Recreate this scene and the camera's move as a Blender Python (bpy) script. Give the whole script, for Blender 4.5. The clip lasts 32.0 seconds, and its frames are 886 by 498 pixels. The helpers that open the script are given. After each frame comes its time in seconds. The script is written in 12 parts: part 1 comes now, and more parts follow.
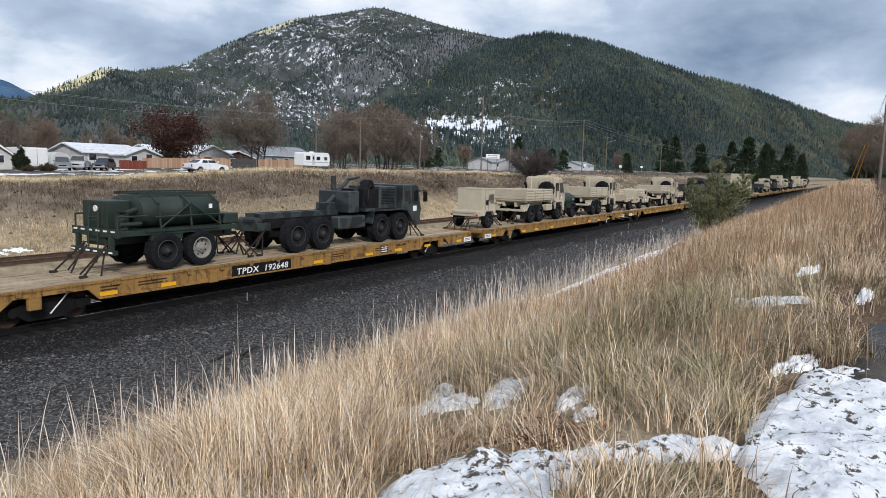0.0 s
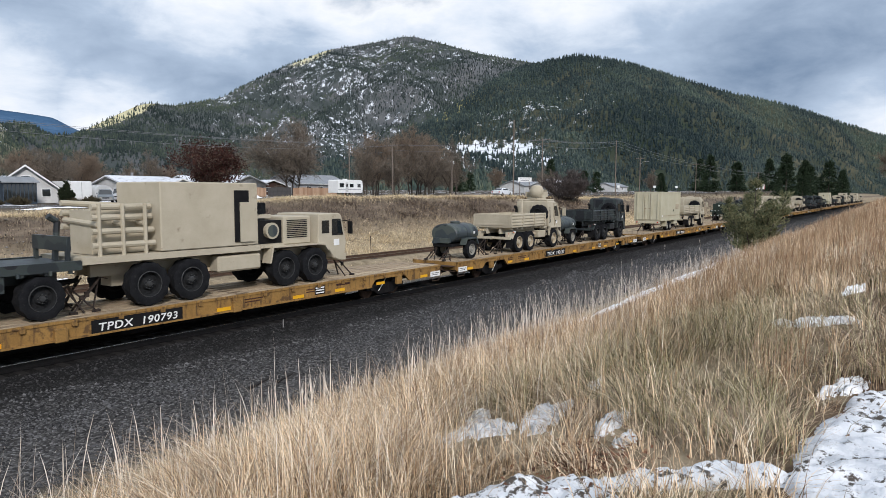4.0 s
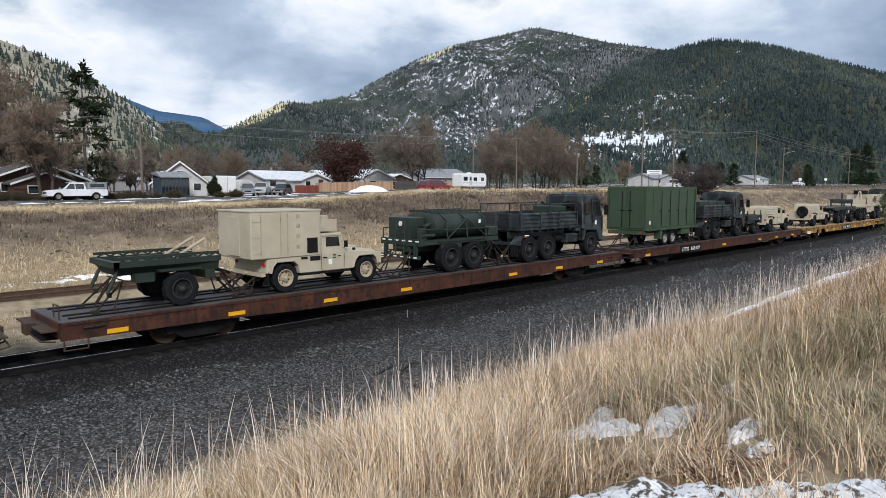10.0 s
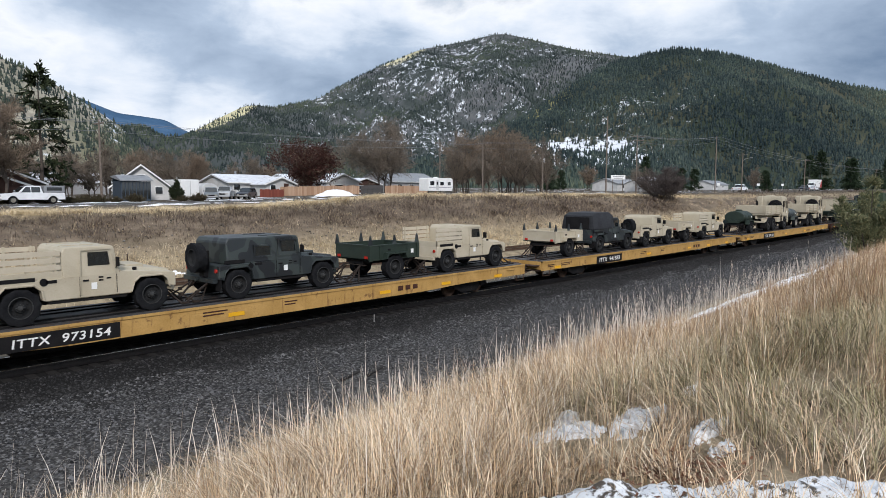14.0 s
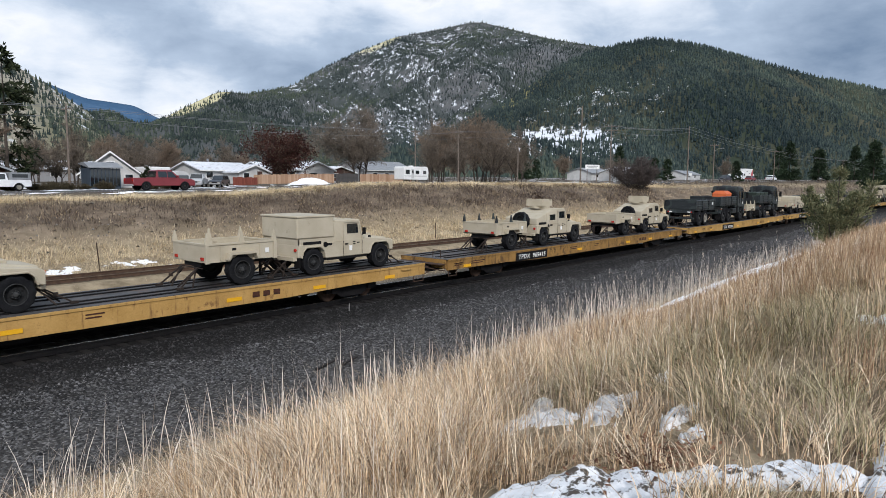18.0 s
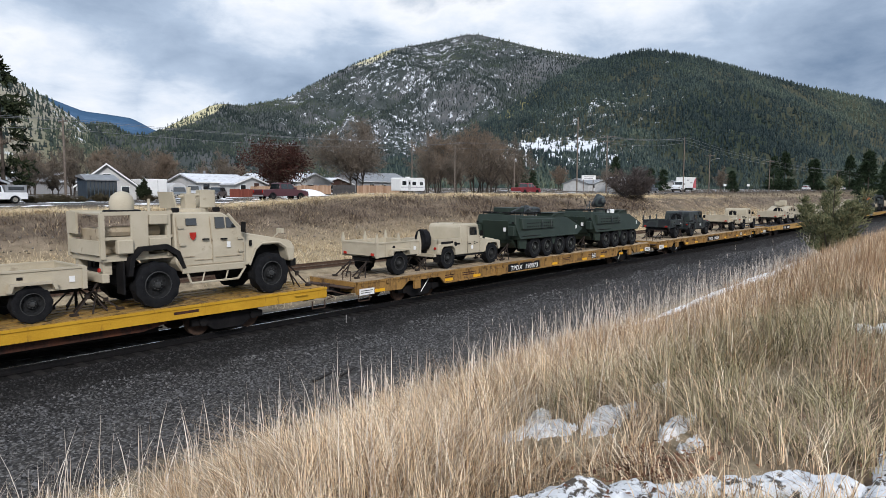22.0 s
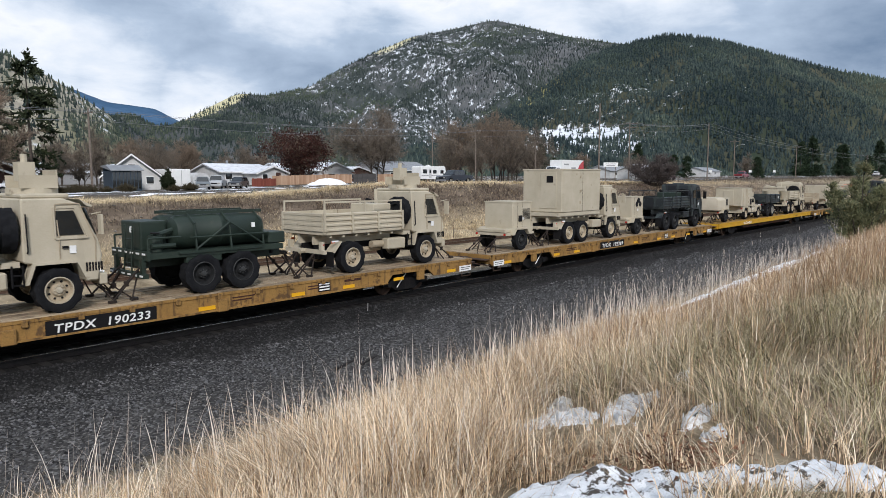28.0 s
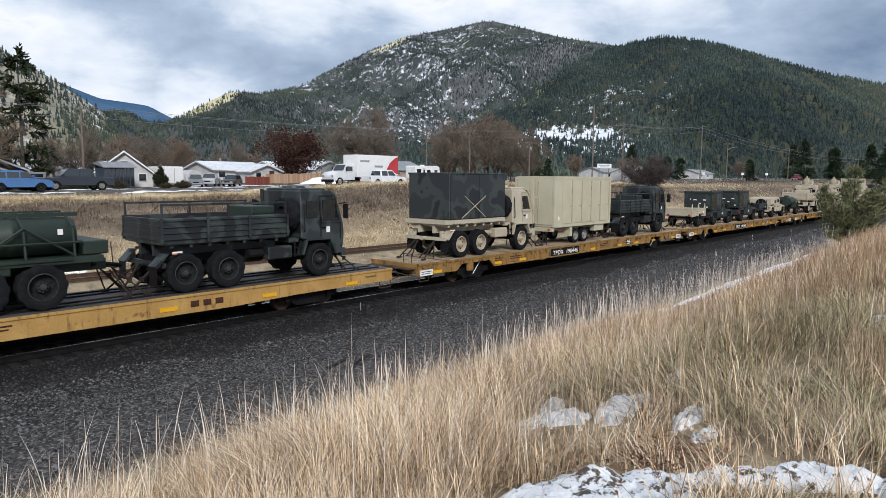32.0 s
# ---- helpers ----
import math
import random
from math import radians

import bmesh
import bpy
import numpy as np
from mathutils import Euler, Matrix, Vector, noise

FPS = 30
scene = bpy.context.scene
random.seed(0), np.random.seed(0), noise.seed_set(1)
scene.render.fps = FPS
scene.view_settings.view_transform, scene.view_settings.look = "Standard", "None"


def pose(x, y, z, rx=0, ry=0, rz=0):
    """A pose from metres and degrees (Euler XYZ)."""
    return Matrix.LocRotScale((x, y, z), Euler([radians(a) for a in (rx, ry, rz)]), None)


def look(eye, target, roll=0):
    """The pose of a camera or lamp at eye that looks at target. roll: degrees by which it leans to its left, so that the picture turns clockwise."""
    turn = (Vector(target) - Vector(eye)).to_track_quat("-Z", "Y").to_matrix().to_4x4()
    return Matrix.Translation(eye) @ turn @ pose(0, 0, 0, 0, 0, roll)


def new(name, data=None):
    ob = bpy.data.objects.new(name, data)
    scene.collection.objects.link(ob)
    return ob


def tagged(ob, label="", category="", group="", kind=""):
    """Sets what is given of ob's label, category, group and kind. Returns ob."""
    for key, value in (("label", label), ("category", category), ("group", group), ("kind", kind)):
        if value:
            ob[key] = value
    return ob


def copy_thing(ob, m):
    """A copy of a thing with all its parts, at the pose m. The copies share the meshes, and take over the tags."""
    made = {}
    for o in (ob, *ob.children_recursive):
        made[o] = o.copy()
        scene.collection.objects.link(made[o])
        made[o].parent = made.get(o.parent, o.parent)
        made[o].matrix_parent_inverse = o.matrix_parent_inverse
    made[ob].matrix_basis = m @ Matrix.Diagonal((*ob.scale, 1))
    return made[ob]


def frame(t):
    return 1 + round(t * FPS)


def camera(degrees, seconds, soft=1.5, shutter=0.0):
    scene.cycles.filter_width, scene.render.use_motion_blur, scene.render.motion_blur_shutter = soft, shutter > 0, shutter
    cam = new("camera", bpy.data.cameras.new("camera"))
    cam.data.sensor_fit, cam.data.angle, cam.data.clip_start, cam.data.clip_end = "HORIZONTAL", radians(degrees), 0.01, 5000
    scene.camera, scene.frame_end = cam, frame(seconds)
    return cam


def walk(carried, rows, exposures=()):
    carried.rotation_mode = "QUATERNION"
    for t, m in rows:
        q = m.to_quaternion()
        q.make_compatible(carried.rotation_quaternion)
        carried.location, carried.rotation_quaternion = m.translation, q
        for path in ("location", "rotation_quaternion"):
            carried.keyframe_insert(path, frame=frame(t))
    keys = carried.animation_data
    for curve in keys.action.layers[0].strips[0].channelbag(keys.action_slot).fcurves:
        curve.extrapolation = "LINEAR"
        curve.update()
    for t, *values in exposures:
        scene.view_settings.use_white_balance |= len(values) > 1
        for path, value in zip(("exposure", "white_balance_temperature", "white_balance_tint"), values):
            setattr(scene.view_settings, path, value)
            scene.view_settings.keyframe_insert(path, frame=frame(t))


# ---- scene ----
cam = camera(67.0, 32.0, soft=0.5, shutter=0.03)
PATH = [
    (0, 0, 0, 4.5, 83.23, -1.35, -57.81),
    (0.5, 0, 0, 4.5, 83.40, -1.29, -58.28),
    (1, 0, 0, 4.5, 83.58, -1.08, -58.32),
    (1.5, 0, 0, 4.5, 84.07, -0.92, -58.32),
    (2, 0, 0, 4.5, 84.45, -0.72, -57.81),
    (2.5, 0, 0, 4.5, 85.08, -0.52, -57.64),
    (4.5, 0, 0, 4.5, 85.10, 0.20, -51.83),
    (5, 0, 0, 4.5, 84.74, 0.46, -47.40),
    (5.5, 0, 0, 4.5, 84.29, 0.62, -45.27),
    (6, 0, 0, 4.5, 84.43, 0.46, -43.67),
    (6.5, 0, 0, 4.5, 84.30, 0.34, -43.26),
    (7, 0, 0, 4.5, 84.17, 0.47, -42.96),
    (7.5, 0, 0, 4.5, 84.26, 0.65, -42.53),
    (8, 0, 0, 4.5, 84.26, 0.32, -42.66),
    (8.5, 0, 0, 4.5, 84.15, 0.15, -43.03),
    (9, 0, 0, 4.5, 84.34, -0.02, -43.74),
    (9.5, 0, 0, 4.5, 84.61, 0.05, -44.45),
    (10, 0, 0, 4.5, 84.71, -0.04, -44.58),
    (10.5, 0, 0, 4.5, 84.72, -0.25, -44.86),
    (11, 0, 0, 4.5, 85.00, -0.47, -45.68),
    (11.5, 0, 0, 4.5, 85.39, -0.22, -46.06),
    (12, 0, 0, 4.5, 85.17, -0.17, -46.53),
    (12.5, 0, 0, 4.5, 84.96, -0.14, -47.04),
    (13, 0, 0, 4.5, 85.07, -0.19, -47.72),
    (13.5, 0, 0, 4.5, 85.09, -0.19, -47.23),
    (15.5, 0, 0, 4.5, 84.94, -0.17, -48.49),
    (16, 0, 0, 4.5, 84.51, -0.10, -48.01),
    (16.5, 0, 0, 4.5, 84.28, 0.08, -47.68),
    (17, 0, 0, 4.5, 84.19, -0.14, -47.98),
    (17.5, 0, 0, 4.5, 84.06, -0.33, -48.93),
    (18, 0, 0, 4.5, 84.15, -0.43, -49.51),
    (18.5, 0, 0, 4.5, 84.34, -0.39, -49.81),
    (19, 0, 0, 4.5, 84.64, -0.46, -50.19),
    (19.5, 0, 0, 4.5, 84.72, -0.64, -50.64),
    (20, 0, 0, 4.5, 84.76, -0.68, -50.73),
    (20.5, 0, 0, 4.5, 84.85, -0.57, -50.69),
    (21, 0, 0, 4.5, 84.81, -0.47, -50.68),
    (21.5, 0, 0, 4.5, 85.01, -0.47, -50.54),
    (22, 0, 0, 4.5, 85.09, -0.23, -49.79),
    (22.5, 0, 0, 4.5, 85.18, -0.17, -49.35),
    (23, 0, 0, 4.5, 85.09, 0.18, -48.58),
    (23.5, 0, 0, 4.5, 84.82, 0.07, -48.86),
    (24, 0, 0, 4.5, 84.68, 0.07, -48.56),
    (24.5, 0, 0, 4.5, 84.76, 0.07, -48.76),
    (26.5, 0, 0, 4.5, 84.81, -0.01, -48.72),
    (27, 0, 0, 4.5, 84.48, -0.03, -48.74),
    (27.5, 0, 0, 4.5, 84.38, 0.14, -48.11),
    (28, 0, 0, 4.5, 84.09, 0.12, -48.03),
    (28.5, 0, 0, 4.5, 83.94, -0.12, -47.89),
    (29, 0, 0, 4.5, 83.56, -0.14, -48.19),
    (29.5, 0, 0, 4.5, 83.56, -0.21, -48.57),
    (30, 0, 0, 4.5, 83.67, -0.10, -48.47),
    (30.5, 0, 0, 4.5, 83.90, -0.10, -48.26),
    (31, 0, 0, 4.5, 83.87, -0.23, -48.42),
    (31.5, 0, 0, 4.5, 84.12, -0.30, -48.42),
    (32, 0, 0, 4.5, 84.08, -0.39, -48.55),
]
walk(cam, [(t, pose(*p)) for t, *p in PATH])

# ---------------------------------------------------------------- world and light
def node(nt, kind, **kw):
    n = nt.nodes.new(kind)
    for key, val in kw.items():
        n.inputs[key.replace("_", " ")].default_value = val
    return n


def ramp(nt, stops, fac):
    r = nt.nodes.new("ShaderNodeValToRGB")
    el = r.color_ramp.elements
    while len(el) < len(stops):
        el.new(0.5)
    for e, (p, c) in zip(el, stops):
        e.position = p
        e.color = (*c, 1) if len(c) == 3 else c
    nt.links.new(fac, r.inputs["Fac"])
    return r.outputs["Color"]


def math_node(nt, op, a, b=None, clamp=False):
    m = nt.nodes.new("ShaderNodeMath")
    m.operation, m.use_clamp = op, clamp
    for i, v in enumerate((a, b)):
        if v is None:
            continue
        if isinstance(v, (int, float)):
            m.inputs[i].default_value = v
        else:
            nt.links.new(v, m.inputs[i])
    return m.outputs[0]


def mix_col(nt, fac, a, b, mode="MIX"):
    m = nt.nodes.new("ShaderNodeMix")
    m.data_type, m.blend_type = "RGBA", mode
    for sock, v in ((m.inputs[0], fac), (m.inputs[6], a), (m.inputs[7], b)):
        if isinstance(v, (int, float)):
            sock.default_value = v
        elif isinstance(v, (tuple, list)):
            sock.default_value = (*v, 1)
        else:
            nt.links.new(v, sock)
    return m.outputs[2]


SUN_EL, SUN_AZ = radians(33), radians(218)     # azimuth clockwise from +y


def build_world():
    w = bpy.data.worlds.new("overcast_sky")
    w.use_nodes = True
    scene.world = w
    nt = w.node_tree
    nt.nodes.clear()
    out = nt.nodes.new("ShaderNodeOutputWorld")
    bg = nt.nodes.new("ShaderNodeBackground")
    sky = nt.nodes.new("ShaderNodeTexSky")
    sky.sky_type, sky.sun_disc = "NISHITA", False
    sky.sun_elevation, sky.sun_rotation = SUN_EL, SUN_AZ
    sky.air_density, sky.dust_density = 1.0, 0.6
    tc = nt.nodes.new("ShaderNodeTexCoord")
    sep = nt.nodes.new("ShaderNodeSeparateXYZ")
    nt.links.new(tc.outputs["Generated"], sep.inputs[0])
    mp = nt.nodes.new("ShaderNodeMapping")
    mp.inputs["Scale"].default_value = (1.0, 1.0, 2.2)
    mp.inputs["Location"].default_value = (0.4, 1.3, 0.2)
    nt.links.new(tc.outputs["Generated"], mp.inputs[0])
    big = node(nt, "ShaderNodeTexNoise", Scale=2.4, Detail=8.0, Roughness=0.52, Distortion=0.2)
    fine = node(nt, "ShaderNodeTexNoise", Scale=8.0, Detail=7.0, Roughness=0.6, Distortion=0.25)
    for n in (big, fine):
        nt.links.new(mp.outputs[0], n.inputs["Vector"])
    dens = math_node(nt, "ADD", math_node(nt, "MULTIPLY", big.outputs["Fac"], 0.7), math_node(nt, "MULTIPLY", fine.outputs["Fac"], 0.3))

    def toward(az, el, tight):
        """1 in one direction of the sky, fading round it."""
        vec = nt.nodes.new("ShaderNodeVectorMath")
        vec.operation = "DISTANCE"
        nt.links.new(tc.outputs["Generated"], vec.inputs[0])
        a, e = radians(az), radians(el)
        vec.inputs[1].default_value = (math.sin(a) * math.cos(e), math.cos(a) * math.cos(e), math.sin(e))
        r = math_node(nt, "DIVIDE", vec.outputs["Value"], radians(tight))
        return math_node(nt, "SUBTRACT", 1.0, math_node(nt, "MINIMUM", math_node(nt, "MULTIPLY", r, r), 1.0))

    # thin and thick places in the cloud deck
    for az, el, tight, amount in ((30, 6.2, 4.5, -0.17), (24, 6.5, 4, -0.08), (13, 13, 9, -0.06), (34, 15, 6, -0.08), (71, 17, 11, -0.115), (62, 15, 9, -0.05), (45, 17, 8, -0.05), (55, 21, 14, -0.06), (87, 5.5, 5, -0.16), (33, 9.6, 6, 0.1), (26, 9.5, 4.5, 0.07), (42, 11.5, 7, 0.06), (83, 12, 12, 0.05)):
        dens = math_node(nt, "ADD", dens, math_node(nt, "MULTIPLY", toward(az, el, tight), amount))
    # cloud shade: grey-blue bellies to bright white tops
    cloud = ramp(nt, [(0.33, (0.93, 0.945, 0.98)), (0.43, (0.69, 0.765, 0.88)), (0.52, (0.43, 0.53, 0.68)), (0.75, (0.16, 0.235, 0.36))], dens)
    blue = mix_col(nt, 1.0, sky.outputs["Color"], (0.085, 0.085, 0.085), "MULTIPLY")
    cover = ramp(nt, [(0.25, (0, 0, 0)), (0.36, (1, 1, 1))], dens)
    col = mix_col(nt, cover, blue, cloud)
    # bright band low over the horizon
    low = ramp(nt, [(0.02, (1, 1, 1)), (0.1, (0, 0, 0))], sep.outputs["Z"])
    col = mix_col(nt, math_node(nt, "MULTIPLY", low, 0.3), col, (0.8, 0.84, 0.88))
    nt.links.new(col, bg.inputs["Color"])
    bg.inputs["Strength"].default_value = 1.1
    nt.links.new(bg.outputs[0], out.inputs["Surface"])


build_world()
sun_data = bpy.data.lights.new("sun", "SUN")
sun_data.energy, sun_data.angle, sun_data.color = 2.7, radians(10), (1.0, 0.962, 0.958)
sun = new("sun", sun_data)
sun.matrix_world = look((0, 0, 0), (-math.sin(SUN_AZ) * math.cos(SUN_EL), -math.cos(SUN_AZ) * math.cos(SUN_EL), -math.sin(SUN_EL)))

# ---------------------------------------------------------------- materials
def material(name, rough=0.7, metal=0.0, spec=0.5):
    m = bpy.data.materials.new(name)
    m.use_nodes = True
    nt = m.node_tree
    b = nt.nodes["Principled BSDF"]
    b.inputs["Roughness"].default_value = rough
    b.inputs["Metallic"].default_value = metal
    b.inputs["Specular IOR Level"].default_value = spec
    return m, nt, b


def noise_fac(nt, scale, detail=4.0, rough=0.55, coord="Object", stretch=None, kind="ShaderNodeTexNoise"):
    tc = nt.nodes.new("ShaderNodeTexCoord")
    n = nt.nodes.new(kind)
    n.inputs["Scale"].default_value = scale
    if kind == "ShaderNodeTexNoise":
        n.inputs["Detail"].default_value, n.inputs["Roughness"].default_value = detail, rough
    src = tc.outputs[coord]
    if stretch:
        mp = nt.nodes.new("ShaderNodeMapping")
        mp.inputs["Scale"].default_value = stretch
        nt.links.new(src, mp.inputs[0])
        src = mp.outputs[0]
    nt.links.new(src, n.inputs["Vector"])
    return n


def bump(nt, b, height, strength=0.3, dist=0.02):
    bp = nt.nodes.new("ShaderNodeBump")
    bp.inputs["Strength"].default_value, bp.inputs["Distance"].default_value = strength, dist
    nt.links.new(height, bp.inputs["Height"])
    nt.links.new(bp.outputs[0], b.inputs["Normal"])


def mottled(name, a, c, scale=3.0, rough=0.7, metal=0.0, fine=40.0, dirt=None, bumpy=0.15, spec=0.4, dirt_at=0.62):
    """Two tones at two scales, with an optional third tone as stains."""
    m, nt, b = material(name, rough, metal, spec)
    n1, n2 = noise_fac(nt, scale), noise_fac(nt, fine, 3.0)
    f = math_node(nt, "ADD", math_node(nt, "MULTIPLY", n1.outputs["Fac"], 0.65), math_node(nt, "MULTIPLY", n2.outputs["Fac"], 0.35))
    col = ramp(nt, [(0.36, a), (0.64, c)], f)
    if dirt:
        n3 = noise_fac(nt, scale * 2.3, 6.0, 0.65)
        k = ramp(nt, [(dirt_at, (0, 0, 0)), (dirt_at + 0.12, (1, 1, 1))], n3.outputs["Fac"])
        col = mix_col(nt, k, col, dirt)
    nt.links.new(col, b.inputs["Base Color"])
    if bumpy:
        bump(nt, b, n2.outputs["Fac"], bumpy, 0.01)
    return m


def random_tone(name, tones, rough=0.8, per="island", trans=0.0):
    """A tone picked piece by piece."""
    m, nt, b = material(name, rough, 0.0, 0.25)
    g = nt.nodes.new("ShaderNodeNewGeometry") if per == "island" else nt.nodes.new("ShaderNodeObjectInfo")
    fac = g.outputs["Random Per Island"] if per == "island" else g.outputs["Random"]
    stops = [(i / max(1, len(tones) - 1), c) for i, c in enumerate(tones)]
    nt.links.new(ramp(nt, stops, fac), b.inputs["Base Color"])
    return m


def camo(name, tones, scale=1.1):
    m, nt, b = material(name, 0.5, 0.0, 0.5)
    n = noise_fac(nt, scale, 1.5, 0.4)
    r = ramp(nt, [(0.0, tones[0]), (0.42, tones[1]), (0.53, tones[2])], n.outputs["Fac"])
    r.node.color_ramp.interpolation = "CONSTANT"
    n2 = noise_fac(nt, 30.0, 3.0)
    nt.links.new(mix_col(nt, 0.25, r, n2.outputs["Color"], "OVERLAY"), b.inputs["Base Color"])
    bump(nt, b, n2.outputs["Fac"], 0.12, 0.01)
    return m


M = {}


def car_side_paint(name, a, c, rust, at):
    """Old railway paint: faded patches, and rust that has run down the sides."""
    m, nt, b = material(name, 0.7, 0.0, 0.3)
    n1, n2 = noise_fac(nt, 1.4), noise_fac(nt, 22.0, 4.0, 0.65)
    f = math_node(nt, "ADD", math_node(nt, "MULTIPLY", n1.outputs["Fac"], 0.6), math_node(nt, "MULTIPLY", n2.outputs["Fac"], 0.4))
    col = ramp(nt, [(0.34, a), (0.62, c)], f)
    runs = noise_fac(nt, 1.0, 5.0, 0.7, stretch=(7.0, 3.0, 0.9))
    col = mix_col(nt, ramp(nt, [(at + 0.03, (0, 0, 0)), (at + 0.17, (0.85, 0.85, 0.85))], runs.outputs["Fac"]), col, rust)
    blots = noise_fac(nt, 2.6, 7.0, 0.7)
    col = mix_col(nt, ramp(nt, [(at + 0.05, (0, 0, 0)), (at + 0.13, (0.8, 0.8, 0.8))], blots.outputs["Fac"]), col, rust)
    nt.links.new(col, b.inputs["Base Color"])
    bump(nt, b, n2.outputs["Fac"], 0.25, 0.01)
    return m


M["tan"] = mottled("tan_paint", (0.4, 0.35, 0.258), (0.49, 0.437, 0.335), 1.3, 0.66, dirt=(0.27, 0.225, 0.16), dirt_at=0.62, spec=0.25)
M["tan_dark"] = mottled("tan_paint_worn", (0.34, 0.28, 0.195), (0.44, 0.37, 0.265), 1.5, 0.7, dirt=(0.17, 0.125, 0.08), dirt_at=0.56, spec=0.25)
M["pale_tan"] = mottled("pale_greenish_tan_paint", (0.44, 0.405, 0.285), (0.51, 0.475, 0.35), 1.1, 0.6, dirt=(0.33, 0.28, 0.19), dirt_at=0.66, spec=0.25)
M["sand_canvas"] = mottled("sand_canvas", (0.44, 0.385, 0.29), (0.52, 0.46, 0.36), 2.0, 0.9, bumpy=0.4)
M["green"] = mottled("olive_paint", (0.014, 0.024, 0.018), (0.024, 0.037, 0.027), 1.4, 0.55, dirt=(0.045, 0.048, 0.036), spec=0.35)
M["green_box"] = mottled("mid_green_paint", (0.034, 0.058, 0.031), (0.045, 0.073, 0.039), 1.0, 0.55, dirt=(0.026, 0.043, 0.025), spec=0.35)
M["camo"] = camo("camouflage_paint", [(0.009, 0.011, 0.013), (0.034, 0.043, 0.041), (0.018, 0.023, 0.025)])
M["camo_canvas"] = camo("camouflage_canvas", [(0.006, 0.007, 0.009), (0.042, 0.051, 0.048), (0.013, 0.015, 0.018)], 0.9)
M["dark_canvas"] = mottled("black_canvas", (0.012, 0.013, 0.016), (0.028, 0.03, 0.034), 2.5, 0.75, bumpy=0.4)
M["tank_grey"] = camo("grey_green_tank_paint", [(0.02, 0.026, 0.03), (0.06, 0.072, 0.064), (0.034, 0.044, 0.048)], 0.9)
M["tyre"] = mottled("tyre_rubber", (0.008, 0.0085, 0.01), (0.018, 0.0185, 0.02), 4.0, 0.9, dirt=(0.05, 0.048, 0.045), spec=0.08)
M["tan_hub"] = mottled("dusty_wheel_paint", (0.36, 0.32, 0.24), (0.5, 0.45, 0.35), 6.0, 0.65)
M["dark_hub"] = mottled("dark_wheel_paint", (0.022, 0.023, 0.024), (0.06, 0.06, 0.058), 6.0, 0.6)
M["dish"] = mottled("grey_wheel_dish", (0.012, 0.0125, 0.013), (0.026, 0.027, 0.028), 6.0, 0.75, spec=0.15)
M["green_hub"] = mottled("green_grey_hub", (0.045, 0.05, 0.045), (0.085, 0.09, 0.08), 3.0, 0.5, dirt=(0.13, 0.12, 0.1))
M["pale_hub"] = mottled("pale_wheel_paint", (0.2, 0.19, 0.165), (0.32, 0.305, 0.265), 6.0, 0.6)
M["plastic_sheet"] = mottled("black_plastic_sheet", (0.004, 0.004, 0.005), (0.012, 0.013, 0.015), 7.0, 0.22, fine=9.0, bumpy=0.9, spec=0.6)
M["green_grey"] = mottled("grey_green_panel", (0.035, 0.043, 0.042), (0.055, 0.065, 0.06), 1.2, 0.5, spec=0.35)
M["black"] = mottled("black_steel", (0.006, 0.006, 0.007), (0.014, 0.013, 0.013), 3.0, 0.7, spec=0.15)
M["rust"] = mottled("rusty_steel", (0.035, 0.022, 0.016), (0.075, 0.042, 0.026), 5.0, 0.85, dirt=(0.03, 0.022, 0.018))
M["chain"] = mottled("chain_steel", (0.016, 0.013, 0.011), (0.045, 0.03, 0.022), 8.0, 0.75, 0.2)
M["yellow"] = car_side_paint("yellow_car_paint", (0.215, 0.118, 0.034), (0.34, 0.193, 0.058), (0.075, 0.042, 0.022), 0.49)
M["pale_yellow"] = car_side_paint("faded_yellow_paint", (0.35, 0.2, 0.055), (0.49, 0.3, 0.1), (0.14, 0.065, 0.028), 0.54)
M["fresh_yellow"] = car_side_paint("bright_yellow_paint", (0.45, 0.24, 0.014), (0.56, 0.32, 0.025), (0.16, 0.075, 0.02), 0.57)
M["rust_car"] = car_side_paint("weathered_brown_car_paint", (0.03, 0.013, 0.01), (0.095, 0.033, 0.016), (0.016, 0.01, 0.009), 0.47)
M["reflector"] = mottled("yellow_reflector", (0.72, 0.36, 0.012), (0.8, 0.43, 0.02), 4.0, 0.4)
def plank_material():
    m, nt, b = material("weathered_deck_planks", 0.85, 0.0, 0.2)
    oi = nt.nodes.new("ShaderNodeObjectInfo")
    grain, stain = noise_fac(nt, 2.0, 6.0, 0.6, stretch=(0.5, 9.0, 1.0)), noise_fac(nt, 0.9, 5.0, 0.65)
    col = ramp(nt, [(0.3, (0.2, 0.145, 0.095)), (0.5, (0.42, 0.33, 0.225)), (0.72, (0.58, 0.48, 0.35))], grain.outputs["Fac"])
    tone = ramp(nt, [(0.0, (0.62, 0.6, 0.58)), (1.0, (1.05, 1.03, 1.0))], oi.outputs["Random"])
    col = mix_col(nt, 1.0, col, tone, "MULTIPLY")
    col = mix_col(nt, ramp(nt, [(0.56, (0, 0, 0)), (0.66, (1, 1, 1))], stain.outputs["Fac"]), col, (0.13, 0.095, 0.065))
    nt.links.new(col, b.inputs["Base Color"])
    bump(nt, b, grain.outputs["Fac"], 0.4, 0.01)
    return m


